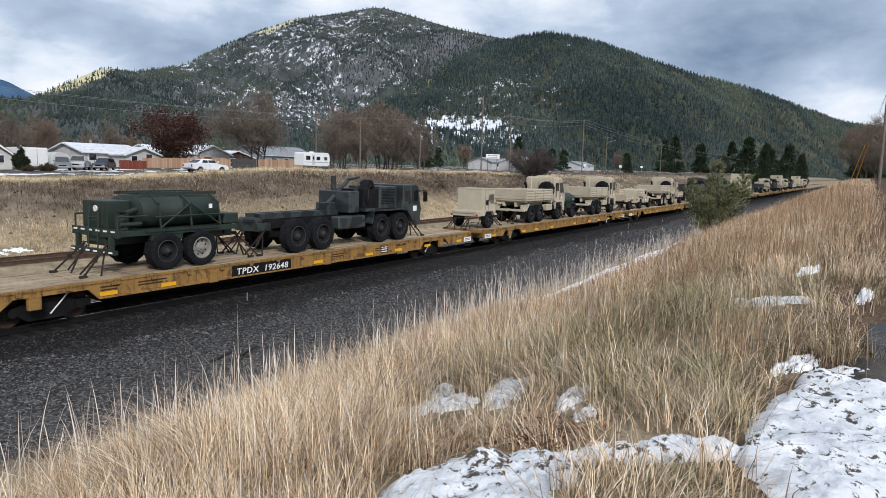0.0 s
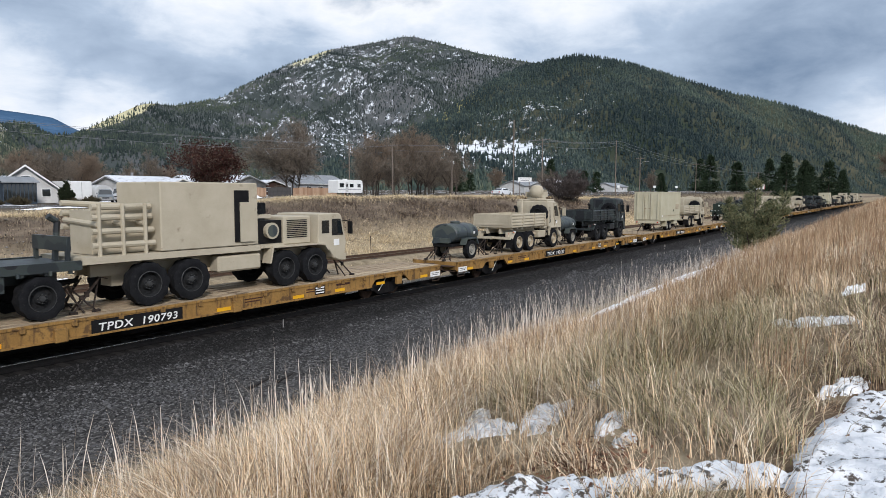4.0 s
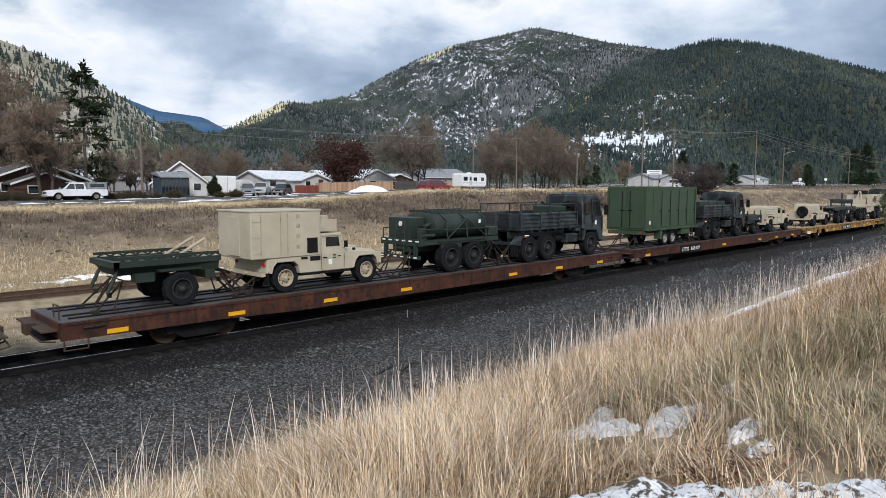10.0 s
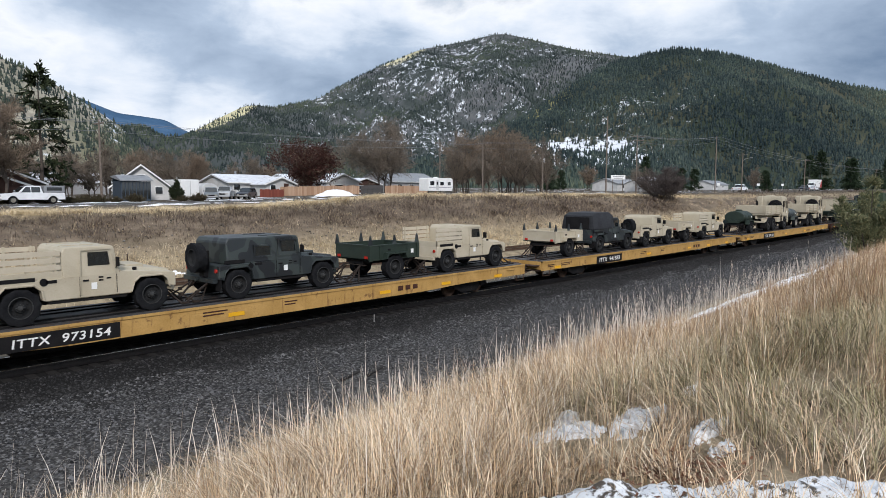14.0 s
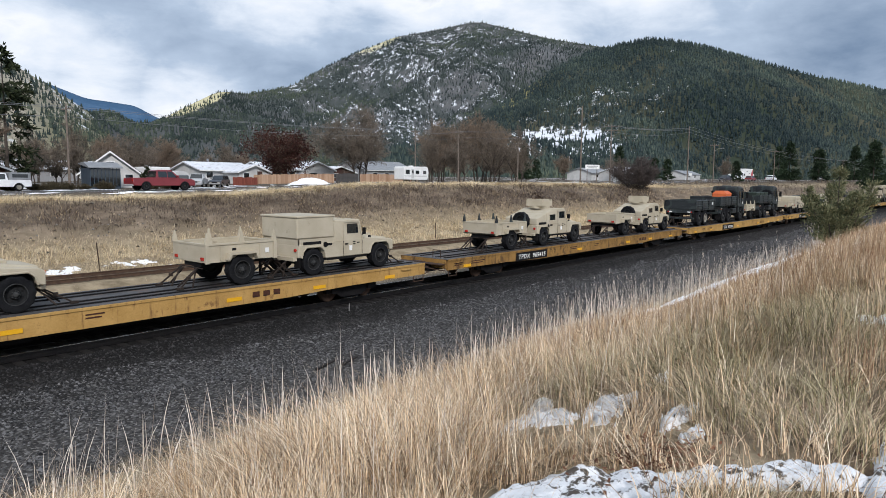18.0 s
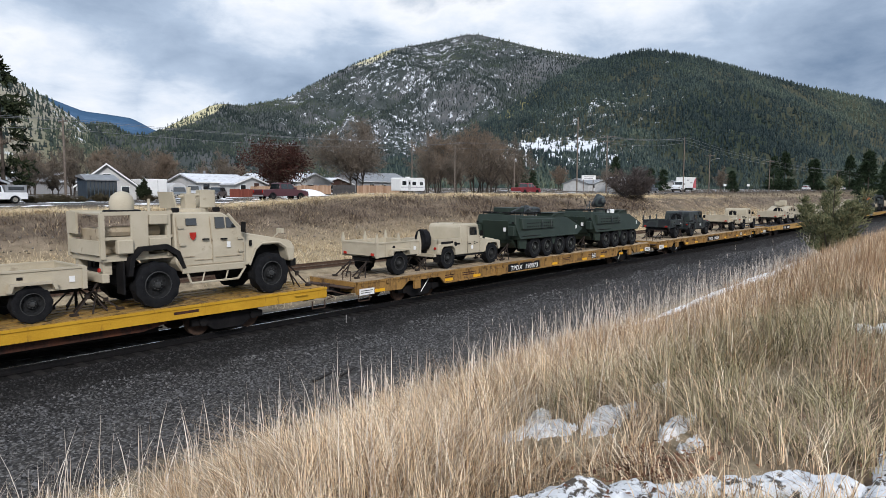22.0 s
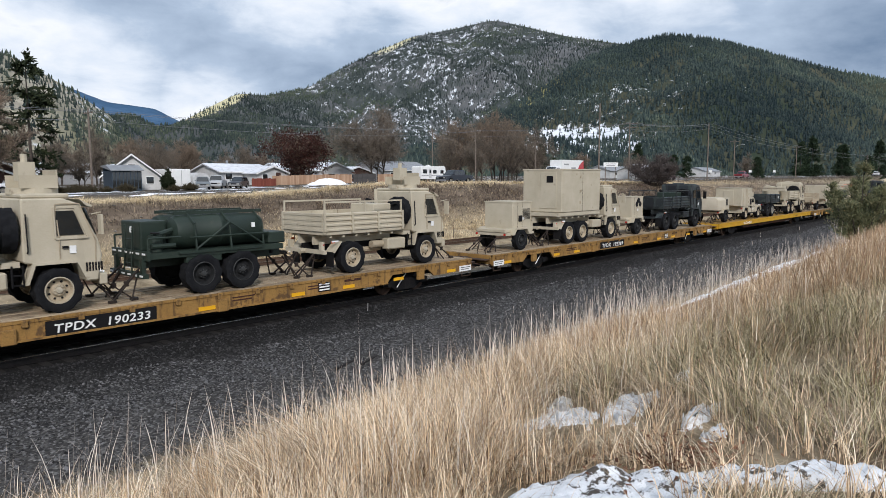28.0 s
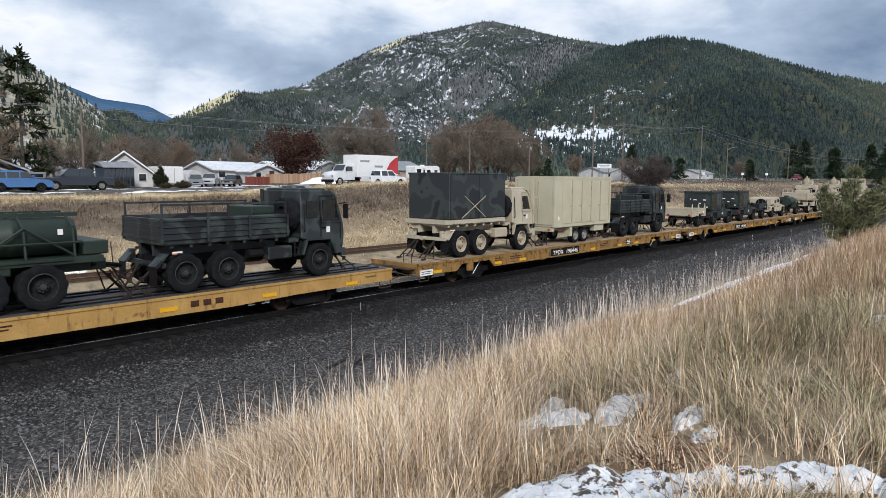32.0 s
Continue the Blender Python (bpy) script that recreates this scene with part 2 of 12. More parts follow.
M["deck_wood"] = plank_material()
M["deck_yellow"] = car_side_paint("worn_yellow_deck_paint", (0.26, 0.155, 0.05), (0.4, 0.24, 0.06), (0.07, 0.045, 0.025), 0.47)
M["deck_grey"] = mottled("dark_steel_deck", (0.035, 0.033, 0.033), (0.085, 0.08, 0.078), 0.9, 0.6, dirt=(0.09, 0.048, 0.028), dirt_at=0.54)
M["white"] = mottled("white_paint", (0.74, 0.74, 0.72), (0.82, 0.82, 0.8), 2.0, 0.5)
M["lamp_red"] = mottled("red_lens", (0.35, 0.02, 0.015), (0.45, 0.03, 0.02), 9.0, 0.25)
M["orange"] = mottled("orange_box_paint", (0.55, 0.11, 0.03), (0.66, 0.16, 0.05), 3.0, 0.55, dirt=(0.36, 0.08, 0.03))
gm, gnt, gb = material("dark_window_glass", 0.04, 0.0, 1.0)
gb.inputs["Base Color"].default_value = (0.012, 0.016, 0.018, 1)
M["glass"] = gm
M["steel"] = mottled("worn_rail_steel", (0.34, 0.33, 0.32), (0.5, 0.49, 0.48), 6.0, 0.4, 0.55)

# ---------------------------------------------------------------- mesh helpers
def mesh_np(name, verts, faces, mat, smooth=False, mats=None, index=None):
    """A mesh from arrays; faces all of one size."""
    me = bpy.data.meshes.new(name)
    verts, faces = np.asarray(verts, np.float32), np.asarray(faces, np.int32)
    n, k = faces.shape
    me.vertices.add(len(verts))
    me.vertices.foreach_set("co", verts.ravel())
    me.loops.add(n * k)
    me.loops.foreach_set("vertex_index", faces.ravel())
    me.polygons.add(n)
    me.polygons.foreach_set("loop_start", np.arange(0, n * k, k, dtype=np.int32))
    if smooth:
        me.polygons.foreach_set("use_smooth", np.ones(n, bool))
    for m in (mats or [mat]):
        me.materials.append(m)
    if index is not None:
        me.polygons.foreach_set("material_index", np.asarray(index, np.int32))
    me.update(calc_edges=True)
    me.validate()
    return me


def grid_faces(nu, nv):
    i = np.arange(nu - 1)[:, None] * nv + np.arange(nv - 1)[None]
    i = i.ravel()
    return np.stack([i, i + nv, i + nv + 1, i + 1], 1)


def fbm(x, y, seed=0, octaves=5, rough=0.5):
    """Smooth value noise on arrays, about -1 to 1."""
    out, amp, tot = 0.0, 1.0, 0.0
    for o in range(octaves):
        xi, yi = np.floor(x).astype(np.int64), np.floor(y).astype(np.int64)
        fx, fy = x - xi, y - yi
        fx, fy = fx * fx * (3 - 2 * fx), fy * fy * (3 - 2 * fy)

        def h(a, b):
            n = (a * 374761393 + b * 668265263 + (seed + o) * 974711) & 0xFFFFFFFF
            n = ((n ^ (n >> 13)) * 1274126177) & 0xFFFFFFFF
            return ((n ^ (n >> 16)) & 0xFFFF) / 32767.5 - 1
        v = (h(xi, yi) * (1 - fx) + h(xi + 1, yi) * fx) * (1 - fy) + (h(xi, yi + 1) * (1 - fx) + h(xi + 1, yi + 1) * fx) * fy
        out, tot = out + amp * v, tot + amp
        x, y, amp = x * 2.03 + 17.1, y * 2.03 + 9.7, amp * rough
    return out / tot


# ---------------------------------------------------------------- the lie of the land
TRACK_Y, SIDING_Y = 19.9, 33.5


def crest(x):
    return np.interp(x, [-60, 20, 30, 46, 75, 130, 300], [2.7, 2.9, 3.0, 4.0, 4.0, 3.6, 3.4])


def road_z(x):
    return np.interp(x, [-60, 20, 45, 75, 120, 160, 400], [3.2, 3.3, 3.5, 4.0, 4.1, 4.5, 6.2])


def land_z(x, y):
    """Height of the ground, before small unevenness."""
    x, y = np.asarray(x, float), np.asarray(y, float)
    near = np.interp(y, [-40, -1.2, 0.6, 1.9, 4.0, 8.0, 11.2, 12.6, 16.6, 17.7, 18.4, 21.4, 22.2, 24.5, 31.0, 32.0, 35.0, 37.0, 40.0],
                     [2.8, 2.85, 2.9, 2.75, 2.05, 0.6, -0.5, -0.7, -0.62, -0.42, -0.2, -0.2, -0.45, -0.75, -0.65, -0.32, -0.32, -0.55, -0.1])
    near = near + 0.013 * np.clip(x - 6, 0, 150) * np.interp(y, [-6, 3, 9], [1, 1, 0])
    c, r = crest(x), road_z(x)
    t = np.clip((y - 40) / 10, 0, 1)
    slope = -0.1 + (c + 0.1) * (t * t * (3 - 2 * t))
    u = np.clip((y - 50) / 6, 0, 1)
    far = c + (r - c) * u
    z = np.where(y < 40, near, np.where(y < 50, slope, far))
    return np.where(y > 80, z + (y - 80) * 0.004, z)


def ground_z(x, y):
    x, y = np.asarray(x, float), np.asarray(y, float)
    rough = np.interp(y, [-2, 1, 3, 11, 12.5, 16, 17.5, 22, 26, 30, 31.5, 36, 40, 50, 55, 57, 66, 80], [0.01, 0.03, 0.09, 0.1, 0.04, 0.03, 0.02, 0.02, 0.05, 0.05, 0.02, 0.05, 0.22, 0.2, 0.12, 0.02, 0.02, 0.15])
    return land_z(x, y) + rough * fbm(x * 0.9, y * 0.9, 3, 4, 0.55)


def at_ground(x, y):
    return float(ground_z(np.array([float(x)]), np.array([float(y)]))[0])


def spaced(stops):
    """Coordinates from (start, step) pairs."""
    out = []
    for (a, s), (b, _) in zip(stops, stops[1:]):
        out += list(np.arange(a, b, s))
    return np.array(out + [stops[-1][0]])


def ground_material():
    m, nt, b = material("ground", 0.95, 0.0, 0.2)
    tc = nt.nodes.new("ShaderNodeTexCoord")
    sep = nt.nodes.new("ShaderNodeSeparateXYZ")
    nt.links.new(tc.outputs["Object"], sep.inputs[0])
    n1, n2, n3 = noise_fac(nt, 0.35, 5.0), noise_fac(nt, 14.0, 4.0, 0.7), noise_fac(nt, 1.6, 5.0, 0.6)
    y = math_node(nt, "ADD", sep.outputs["Y"], math_node(nt, "MULTIPLY", math_node(nt, "SUBTRACT", n3.outputs["Fac"], 0.5), 2.2))
    yn = math_node(nt, "DIVIDE", math_node(nt, "ADD", y, 10.0), 110.0)

    def at(v):
        return (v + 10.0) / 110.0
    straw = ramp(nt, [(0.3, (0.17, 0.13, 0.08)), (0.7, (0.4, 0.32, 0.21))], n3.outputs["Fac"])
    cells = noise_fac(nt, 17.0, kind="ShaderNodeTexVoronoi")
    peb = math_node(nt, "ADD", math_node(nt, "MULTIPLY", cells.outputs["Color"], 0.55), math_node(nt, "MULTIPLY", n2.outputs["Fac"], 0.45))
    peb = math_node(nt, "SUBTRACT", peb, math_node(nt, "MULTIPLY", cells.outputs["Distance"], 0.22))
    gravel = ramp(nt, [(0.18, (0.008, 0.0077, 0.0075)), (0.42, (0.037, 0.0355, 0.034)), (0.66, (0.15, 0.145, 0.14))], peb)
    pale = ramp(nt, [(0.2, (0.03, 0.028, 0.026)), (0.47, (0.09, 0.084, 0.079)), (0.68, (0.24, 0.228, 0.216))], peb)
    dirt = ramp(nt, [(0.34, (0.045, 0.033, 0.026)), (0.5, (0.125, 0.094, 0.072)), (0.66, (0.25, 0.195, 0.145))], noise_fac(nt, 0.7, 7.0, 0.68, stretch=(0.5, 1.2, 1.0)).outputs["Fac"])
    town = ramp(nt, [(0.35, (0.042, 0.034, 0.026)), (0.6, (0.11, 0.088, 0.062))], n1.outputs["Fac"])
    # gravel road: paler along the wheel tracks
    zone = ramp(nt, [(at(11.0), (0, 0, 0)), (at(12.2), (1, 1, 1)), (at(23.6), (1, 1, 1)), (at(26.0), (0, 0, 0))], yn)
    palez = ramp(nt, [(at(11.5), (0.2, 0.2, 0.2)), (at(13.0), (0.95, 0.95, 0.95)), (at(14.4), (0.55, 0.55, 0.55)), (at(15.6), (0.3, 0.3, 0.3)), (at(16.6), (0, 0, 0))], yn)
    grey = mix_col(nt, palez, gravel, pale)
    # oil-dark ballast, with the train's shade put into the ground colour too
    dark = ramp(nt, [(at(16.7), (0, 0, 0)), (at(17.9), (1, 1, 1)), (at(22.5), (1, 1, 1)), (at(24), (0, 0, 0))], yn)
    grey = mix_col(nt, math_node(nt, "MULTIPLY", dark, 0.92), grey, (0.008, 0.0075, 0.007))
    townz = ramp(nt, [(at(52.0), (0, 0, 0)), (at(55.0), (1, 1, 1))], yn)
    dirtz = ramp(nt, [(at(42.5), (0, 0, 0)), (at(45.5), (1, 1, 1)), (at(48.0), (1, 1, 1)), (at(49.5), (0, 0, 0))], yn)
    col = mix_col(nt, math_node(nt, "MULTIPLY", dirtz, 0.8), straw, dirt)
    col = mix_col(nt, townz, col, town)
    # brown litter along the road's edge
    litter = ramp(nt, [(0.35, (0.05, 0.03, 0.018)), (0.65, (0.16, 0.1, 0.062))], n2.outputs["Fac"])
    col = mix_col(nt, ramp(nt, [(at(0.3), (1, 1, 1)), (at(1.4), (0, 0, 0))], yn), col, litter)
    col = mix_col(nt, zone, col, grey)
    # thin snow left in hollows beyond the far bank
    sn = ramp(nt, [(0.57, (0, 0, 0)), (0.62, (1, 1, 1))], noise_fac(nt, 0.23, 6.0, 0.6).outputs["Fac"])
    snz = ramp(nt, [(at(60.0), (0, 0, 0)), (at(70.0), (1, 1, 1))], yn)
    col = mix_col(nt, math_node(nt, "MULTIPLY", sn, snz), col, (0.8, 0.82, 0.85))
    nt.links.new(col, b.inputs["Base Color"])
    bump(nt, b, peb, 0.9, 0.04)
    return m


def build_ground():
    xs = spaced([(-3000, 500), (-500, 60), (-80, 6), (-14, 0.5), (40, 1.0), (100, 2.5), (220, 12), (500, 80), (1000, 400), (4200, 1)])
    ys = spaced([(-3000, 500), (-500, 60), (-40, 4), (-4, 0.4), (24, 0.5), (56, 1.0), (80, 8), (160, 40), (500, 250), (3500, 1)])
    X, Y = np.meshgrid(xs, ys, indexing="ij")
    Z = ground_z(X, Y)
    v = np.stack([X, Y, Z], -1).reshape(-1, 3)
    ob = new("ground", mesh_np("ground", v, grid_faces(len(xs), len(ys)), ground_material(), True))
    tagged(ob, "dry grassy and gravelly ground falling to the railway", "ground", kind="structure")


build_ground()

# ---------------------------------------------------------------- mountains
def ridge_mesh(rows, depth, back, seed, amp, base=-10.0, nu=220, nv=46):
    """A mountain flank: a crest given as (azimuth from +y, elevation, distance), falling towards the camera's side and behind."""
    az, el, ds = (np.array(c, float) for c in zip(*rows))
    a = np.linspace(az[0], az[-1], nu)
    e, d = np.interp(a, az, el), np.interp(a, az, ds)
    e = np.convolve(np.pad(e, 3, mode="edge"), np.ones(7) / 7, "valid")
    top = 4.5 + d * np.tan(np.radians(e))
    t = np.concatenate([np.linspace(0, 1, nv), 1 + np.linspace(0, 1, 9)[1:]])
    A, TT = np.meshgrid(np.radians(a), t, indexing="ij")
    D, H = d[:, None], top[:, None]
    front = np.clip(TT, 0, 1)
    behind = np.clip(TT - 1, 0, 1)
    dist = D - np.minimum(depth, D * 0.62) * (1 - front) + back * behind
    X, Y = dist * np.sin(A), dist * np.cos(A)
    prof = front ** 1.35
    Z = base + (H - base) * prof - (H - base) * 0.7 * behind
    rg = fbm(X / 260, Y / 260, seed, 6, 0.55) * amp * np.sin(np.pi * np.clip(front, 0, 1)) ** 0.7
    Z = Z + rg
    Z = np.where(TT <= 0, base - 20, Z)
    return X, Y, Z


def mountain_material(name, rock, scrub, green, grass=None):
    """Rock, scrub and forest floor, with snow where the height field holds it. grass: a gold tone, partly painted
    sunlight.
    """
    m, nt, b = material(name, 0.95, 0.0, 0.1)
    n1, n2, n3 = noise_fac(nt, 0.006, 7.0, 0.62), noise_fac(nt, 0.045, 6.0, 0.7), noise_fac(nt, 0.05, 8.0, 0.78, stretch=(1, 1, 0.35))
    col = ramp(nt, [(0.35, rock), (0.65, scrub)], n2.outputs["Fac"])
    col = mix_col(nt, ramp(nt, [(0.42, (0, 0, 0)), (0.58, (1, 1, 1))], n1.outputs["Fac"]), col, green)
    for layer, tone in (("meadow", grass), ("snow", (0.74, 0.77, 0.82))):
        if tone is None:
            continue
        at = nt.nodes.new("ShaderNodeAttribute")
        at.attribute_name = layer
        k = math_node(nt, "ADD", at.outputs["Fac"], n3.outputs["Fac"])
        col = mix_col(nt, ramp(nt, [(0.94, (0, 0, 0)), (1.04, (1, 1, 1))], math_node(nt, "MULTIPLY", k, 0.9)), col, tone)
    nt.links.new(col, b.inputs["Base Color"])
    return m


def cone_trees(pts, heights, widths, rng, sides=5, tiers=2):
    """Many small conifers in one array: stacked ragged cones."""
    n = len(pts)
    vs, fs, base = [], [], 0
    tpl_v, tpl_f = [], []
    for k in range(tiers):
        z0, z1 = 0.12 + 0.78 * k / tiers, 0.12 + 0.78 * (k + 1.35) / tiers
        z1 = min(z1, 1.0)
        r = 1.0 - 0.8 * k / tiers
        o = len(tpl_v)
        for s in range(sides):
            a = 2 * math.pi * s / sides + k * 0.6
            tpl_v.append((r * math.cos(a), r * math.sin(a), z0))
        tpl_v.append((0, 0, z1))
        for s in range(sides):
            tpl_f.append((o + s, o + (s + 1) % sides, o + sides))
    tv, tf = np.array(tpl_v), np.array(tpl_f)
    rot = rng.uniform(0, 6.28, n)
    c, s = np.cos(rot)[:, None], np.sin(rot)[:, None]
    jit = rng.uniform(0.75, 1.25, (n, len(tv)))
    x = (tv[None, :, 0] * c - tv[None, :, 1] * s) * widths[:, None] * jit
    y = (tv[None, :, 0] * s + tv[None, :, 1] * c) * widths[:, None] * jit
    z = tv[None, :, 2] * heights[:, None]
    V = np.stack([x, y, z], -1) + pts[:, None, :]
    F = tf[None] + (np.arange(n) * len(tv))[:, None, None]
    return V.reshape(-1, 3), F.reshape(-1, 3)


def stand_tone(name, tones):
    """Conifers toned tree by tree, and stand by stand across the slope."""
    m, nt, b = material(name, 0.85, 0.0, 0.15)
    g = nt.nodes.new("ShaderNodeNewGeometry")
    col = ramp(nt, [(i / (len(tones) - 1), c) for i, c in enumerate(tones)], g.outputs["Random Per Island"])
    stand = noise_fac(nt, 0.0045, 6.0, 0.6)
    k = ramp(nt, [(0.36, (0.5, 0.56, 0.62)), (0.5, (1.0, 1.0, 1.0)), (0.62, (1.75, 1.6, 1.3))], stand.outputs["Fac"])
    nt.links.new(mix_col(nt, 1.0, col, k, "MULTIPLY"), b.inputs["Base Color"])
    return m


# the bluish lift in both sets of tones is painted distance haze
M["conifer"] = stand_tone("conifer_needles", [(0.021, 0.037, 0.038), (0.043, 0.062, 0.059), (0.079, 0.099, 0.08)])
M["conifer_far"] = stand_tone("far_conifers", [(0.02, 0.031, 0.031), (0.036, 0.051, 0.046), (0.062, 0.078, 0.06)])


def hump(v, centre, half):
    return np.clip(1 - ((v - centre) / half) ** 2, 0, 1)


def snowy_cover(az, el, f):
    s = 0.457 + 0.02 * hump(az, 51, 6) * hump(el, 10.5, 2.5) + 0.03 * hump(az, 46, 9) * hump(el, 10.5, 3.5) + 0.045 * hump(az, 42, 9) * hump(el, 6.5, 3.5) + 0.035 * hump(az, 51, 7) * hump(el, 5.0, 2.6)
    return s + 0.1 * f - 0.1 * hump(az, 28, 5)


def green_cover(az, el, f):
    s = 0.38 + 0.24 * f
    return s + (0.5 + 0.3 * f) * hump(az, 60.5, 8.0) * hump(el, 3.1, 1.3) + 0.1 * hump(az, 63, 6) * hump(el, 6.0, 3.0) + 0.1 * hump(az, 57, 6) * hump(el, 5, 3) - 0.12 * np.clip((az - 70) / 10, 0, 1)


def left_cover(az, el, f):
    return 0.4 + 0.26 * f


def build_mountains():
    rng = np.random.default_rng(5)
    specs = [
        # name, label, crest rows, depth, back, seed, roughness, material, trees, tree height, cover threshold
        ("snowy_mountain", "broad wooded mountain with patchy snow on its upper flanks",
         [(18, 1.0, 1500), (25.9, 3.9, 1700), (28.4, 5.4, 1800), (31.4, 7.0, 1850), (33.2, 6.75, 1950), (36.9, 7.5, 2150), (39.8, 9.2, 2300), (42.6, 10.5, 2400), (45.5, 11.7, 2450), (49.2, 12.3, 2500), (52.2, 12.95, 2500), (54.3, 12.5, 2500), (58.3, 11.5, 2450), (64, 10.5, 2400), (75, 8.0, 2400)],
         # the last tone is sunlight on the crest, put in as gold
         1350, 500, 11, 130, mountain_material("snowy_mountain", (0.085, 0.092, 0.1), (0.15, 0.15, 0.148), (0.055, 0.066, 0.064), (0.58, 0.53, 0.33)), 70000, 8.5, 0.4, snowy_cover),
        ("green_mountain", "nearer mountain shoulder dark with dense conifers",
         [(44, 0.4, 900), (48.3, 3.4, 1000), (53.9, 6.0, 1150), (58.4, 9.0, 1300), (61.8, 10.5, 1400), (66.3, 11.25, 1450), (69.9, 10.5, 1500), (72.5, 9.6, 1550), (75.2, 8.7, 1650), (78.7, 7.55, 1750), (82, 6.6, 1850), (84.8, 5.5, 1950), (86.7, 4.6, 2100), (89.2, 3.9, 2300), (95, 3.0, 2600), (104, 2.2, 2800)],
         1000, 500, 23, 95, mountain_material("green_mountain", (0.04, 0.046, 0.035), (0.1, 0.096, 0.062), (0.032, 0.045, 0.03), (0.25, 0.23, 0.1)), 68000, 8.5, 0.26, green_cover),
        ("left_slope", "steep wooded hillside with rock toned pale as if sunlit, thin snow",
         [(-30, 13.5, 900), (0, 12.5, 900), (8, 11.2, 900), (10.9, 10.4, 900), (12.9, 9.8, 900), (15.4, 8.85, 930), (17.9, 7.6, 980), (19.4, 6.6, 1000), (21.8, 5.0, 1050), (23.6, 3.5, 1100), (26.5, 0.8, 1150)],
         # rock and scrub are paled here, sunlight being put into their colour
         600, 400, 37, 45, mountain_material("left_slope", (0.3, 0.27, 0.22), (0.5, 0.45, 0.35), (0.22, 0.21, 0.14)), 13000, 7.5, 0.5, left_cover),
        # haze of distance is mixed into this mountain's blue base colours
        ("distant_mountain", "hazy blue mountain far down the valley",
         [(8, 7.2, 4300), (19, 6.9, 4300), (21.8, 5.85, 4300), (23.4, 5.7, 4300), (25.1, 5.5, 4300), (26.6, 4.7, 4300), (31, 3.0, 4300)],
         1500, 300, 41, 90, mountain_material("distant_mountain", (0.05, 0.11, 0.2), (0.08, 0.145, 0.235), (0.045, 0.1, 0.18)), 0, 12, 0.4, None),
    ]
    for name, label, rows, depth, back, seed, amp, mat, count, th, cover, lie in specs:
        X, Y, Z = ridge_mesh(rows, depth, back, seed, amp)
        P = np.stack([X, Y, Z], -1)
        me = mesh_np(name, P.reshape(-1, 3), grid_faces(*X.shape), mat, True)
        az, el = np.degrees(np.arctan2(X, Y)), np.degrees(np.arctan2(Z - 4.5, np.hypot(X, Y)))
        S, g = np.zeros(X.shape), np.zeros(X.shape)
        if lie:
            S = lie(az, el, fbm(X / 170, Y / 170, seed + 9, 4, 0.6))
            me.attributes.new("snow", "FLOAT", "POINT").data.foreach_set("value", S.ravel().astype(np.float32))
            # g: sunlight painted as gold on the snowy crests, dry grass on the green
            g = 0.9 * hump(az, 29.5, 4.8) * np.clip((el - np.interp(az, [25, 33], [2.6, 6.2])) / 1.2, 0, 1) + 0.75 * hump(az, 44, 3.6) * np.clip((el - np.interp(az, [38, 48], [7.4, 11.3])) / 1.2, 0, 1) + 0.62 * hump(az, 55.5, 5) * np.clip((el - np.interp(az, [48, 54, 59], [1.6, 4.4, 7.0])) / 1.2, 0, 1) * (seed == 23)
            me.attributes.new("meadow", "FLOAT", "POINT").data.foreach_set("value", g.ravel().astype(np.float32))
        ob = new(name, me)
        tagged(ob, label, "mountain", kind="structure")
        if not count:
            continue
        nu, nv = X.shape
        i, j = rng.uniform(0, nu - 1.001, count * 3), rng.uniform(2, nv - 5, count * 3)
        ii, jj = i.astype(int), j.astype(int)
        fi, fj = i - ii, j - jj
        p = (P[ii, jj] * ((1 - fi) * (1 - fj))[:, None] + P[ii + 1, jj] * (fi * (1 - fj))[:, None] + P[ii, jj + 1] * ((1 - fi) * fj)[:, None] + P[ii + 1, jj + 1] * (fi * fj)[:, None])
        dens = 0.5 + 0.5 * fbm(p[:, 0] / 130, p[:, 1] / 130, seed + 5, 5, 0.6) + rng.uniform(-0.25, 0.25, len(p)) - 1.2 * np.clip(S[ii, jj] - 0.5, 0, 0.29) - 0.35 * np.clip(g[ii, jj], 0, 1)
        p = p[dens > cover][:count]
        h = th * rng.uniform(0.5, 1.3, len(p))
        p[:, 2] -= 1.0
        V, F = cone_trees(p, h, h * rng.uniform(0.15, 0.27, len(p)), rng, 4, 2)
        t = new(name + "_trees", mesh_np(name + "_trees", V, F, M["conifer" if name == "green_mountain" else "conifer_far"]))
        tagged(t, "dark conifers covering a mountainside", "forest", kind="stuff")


build_mountains()

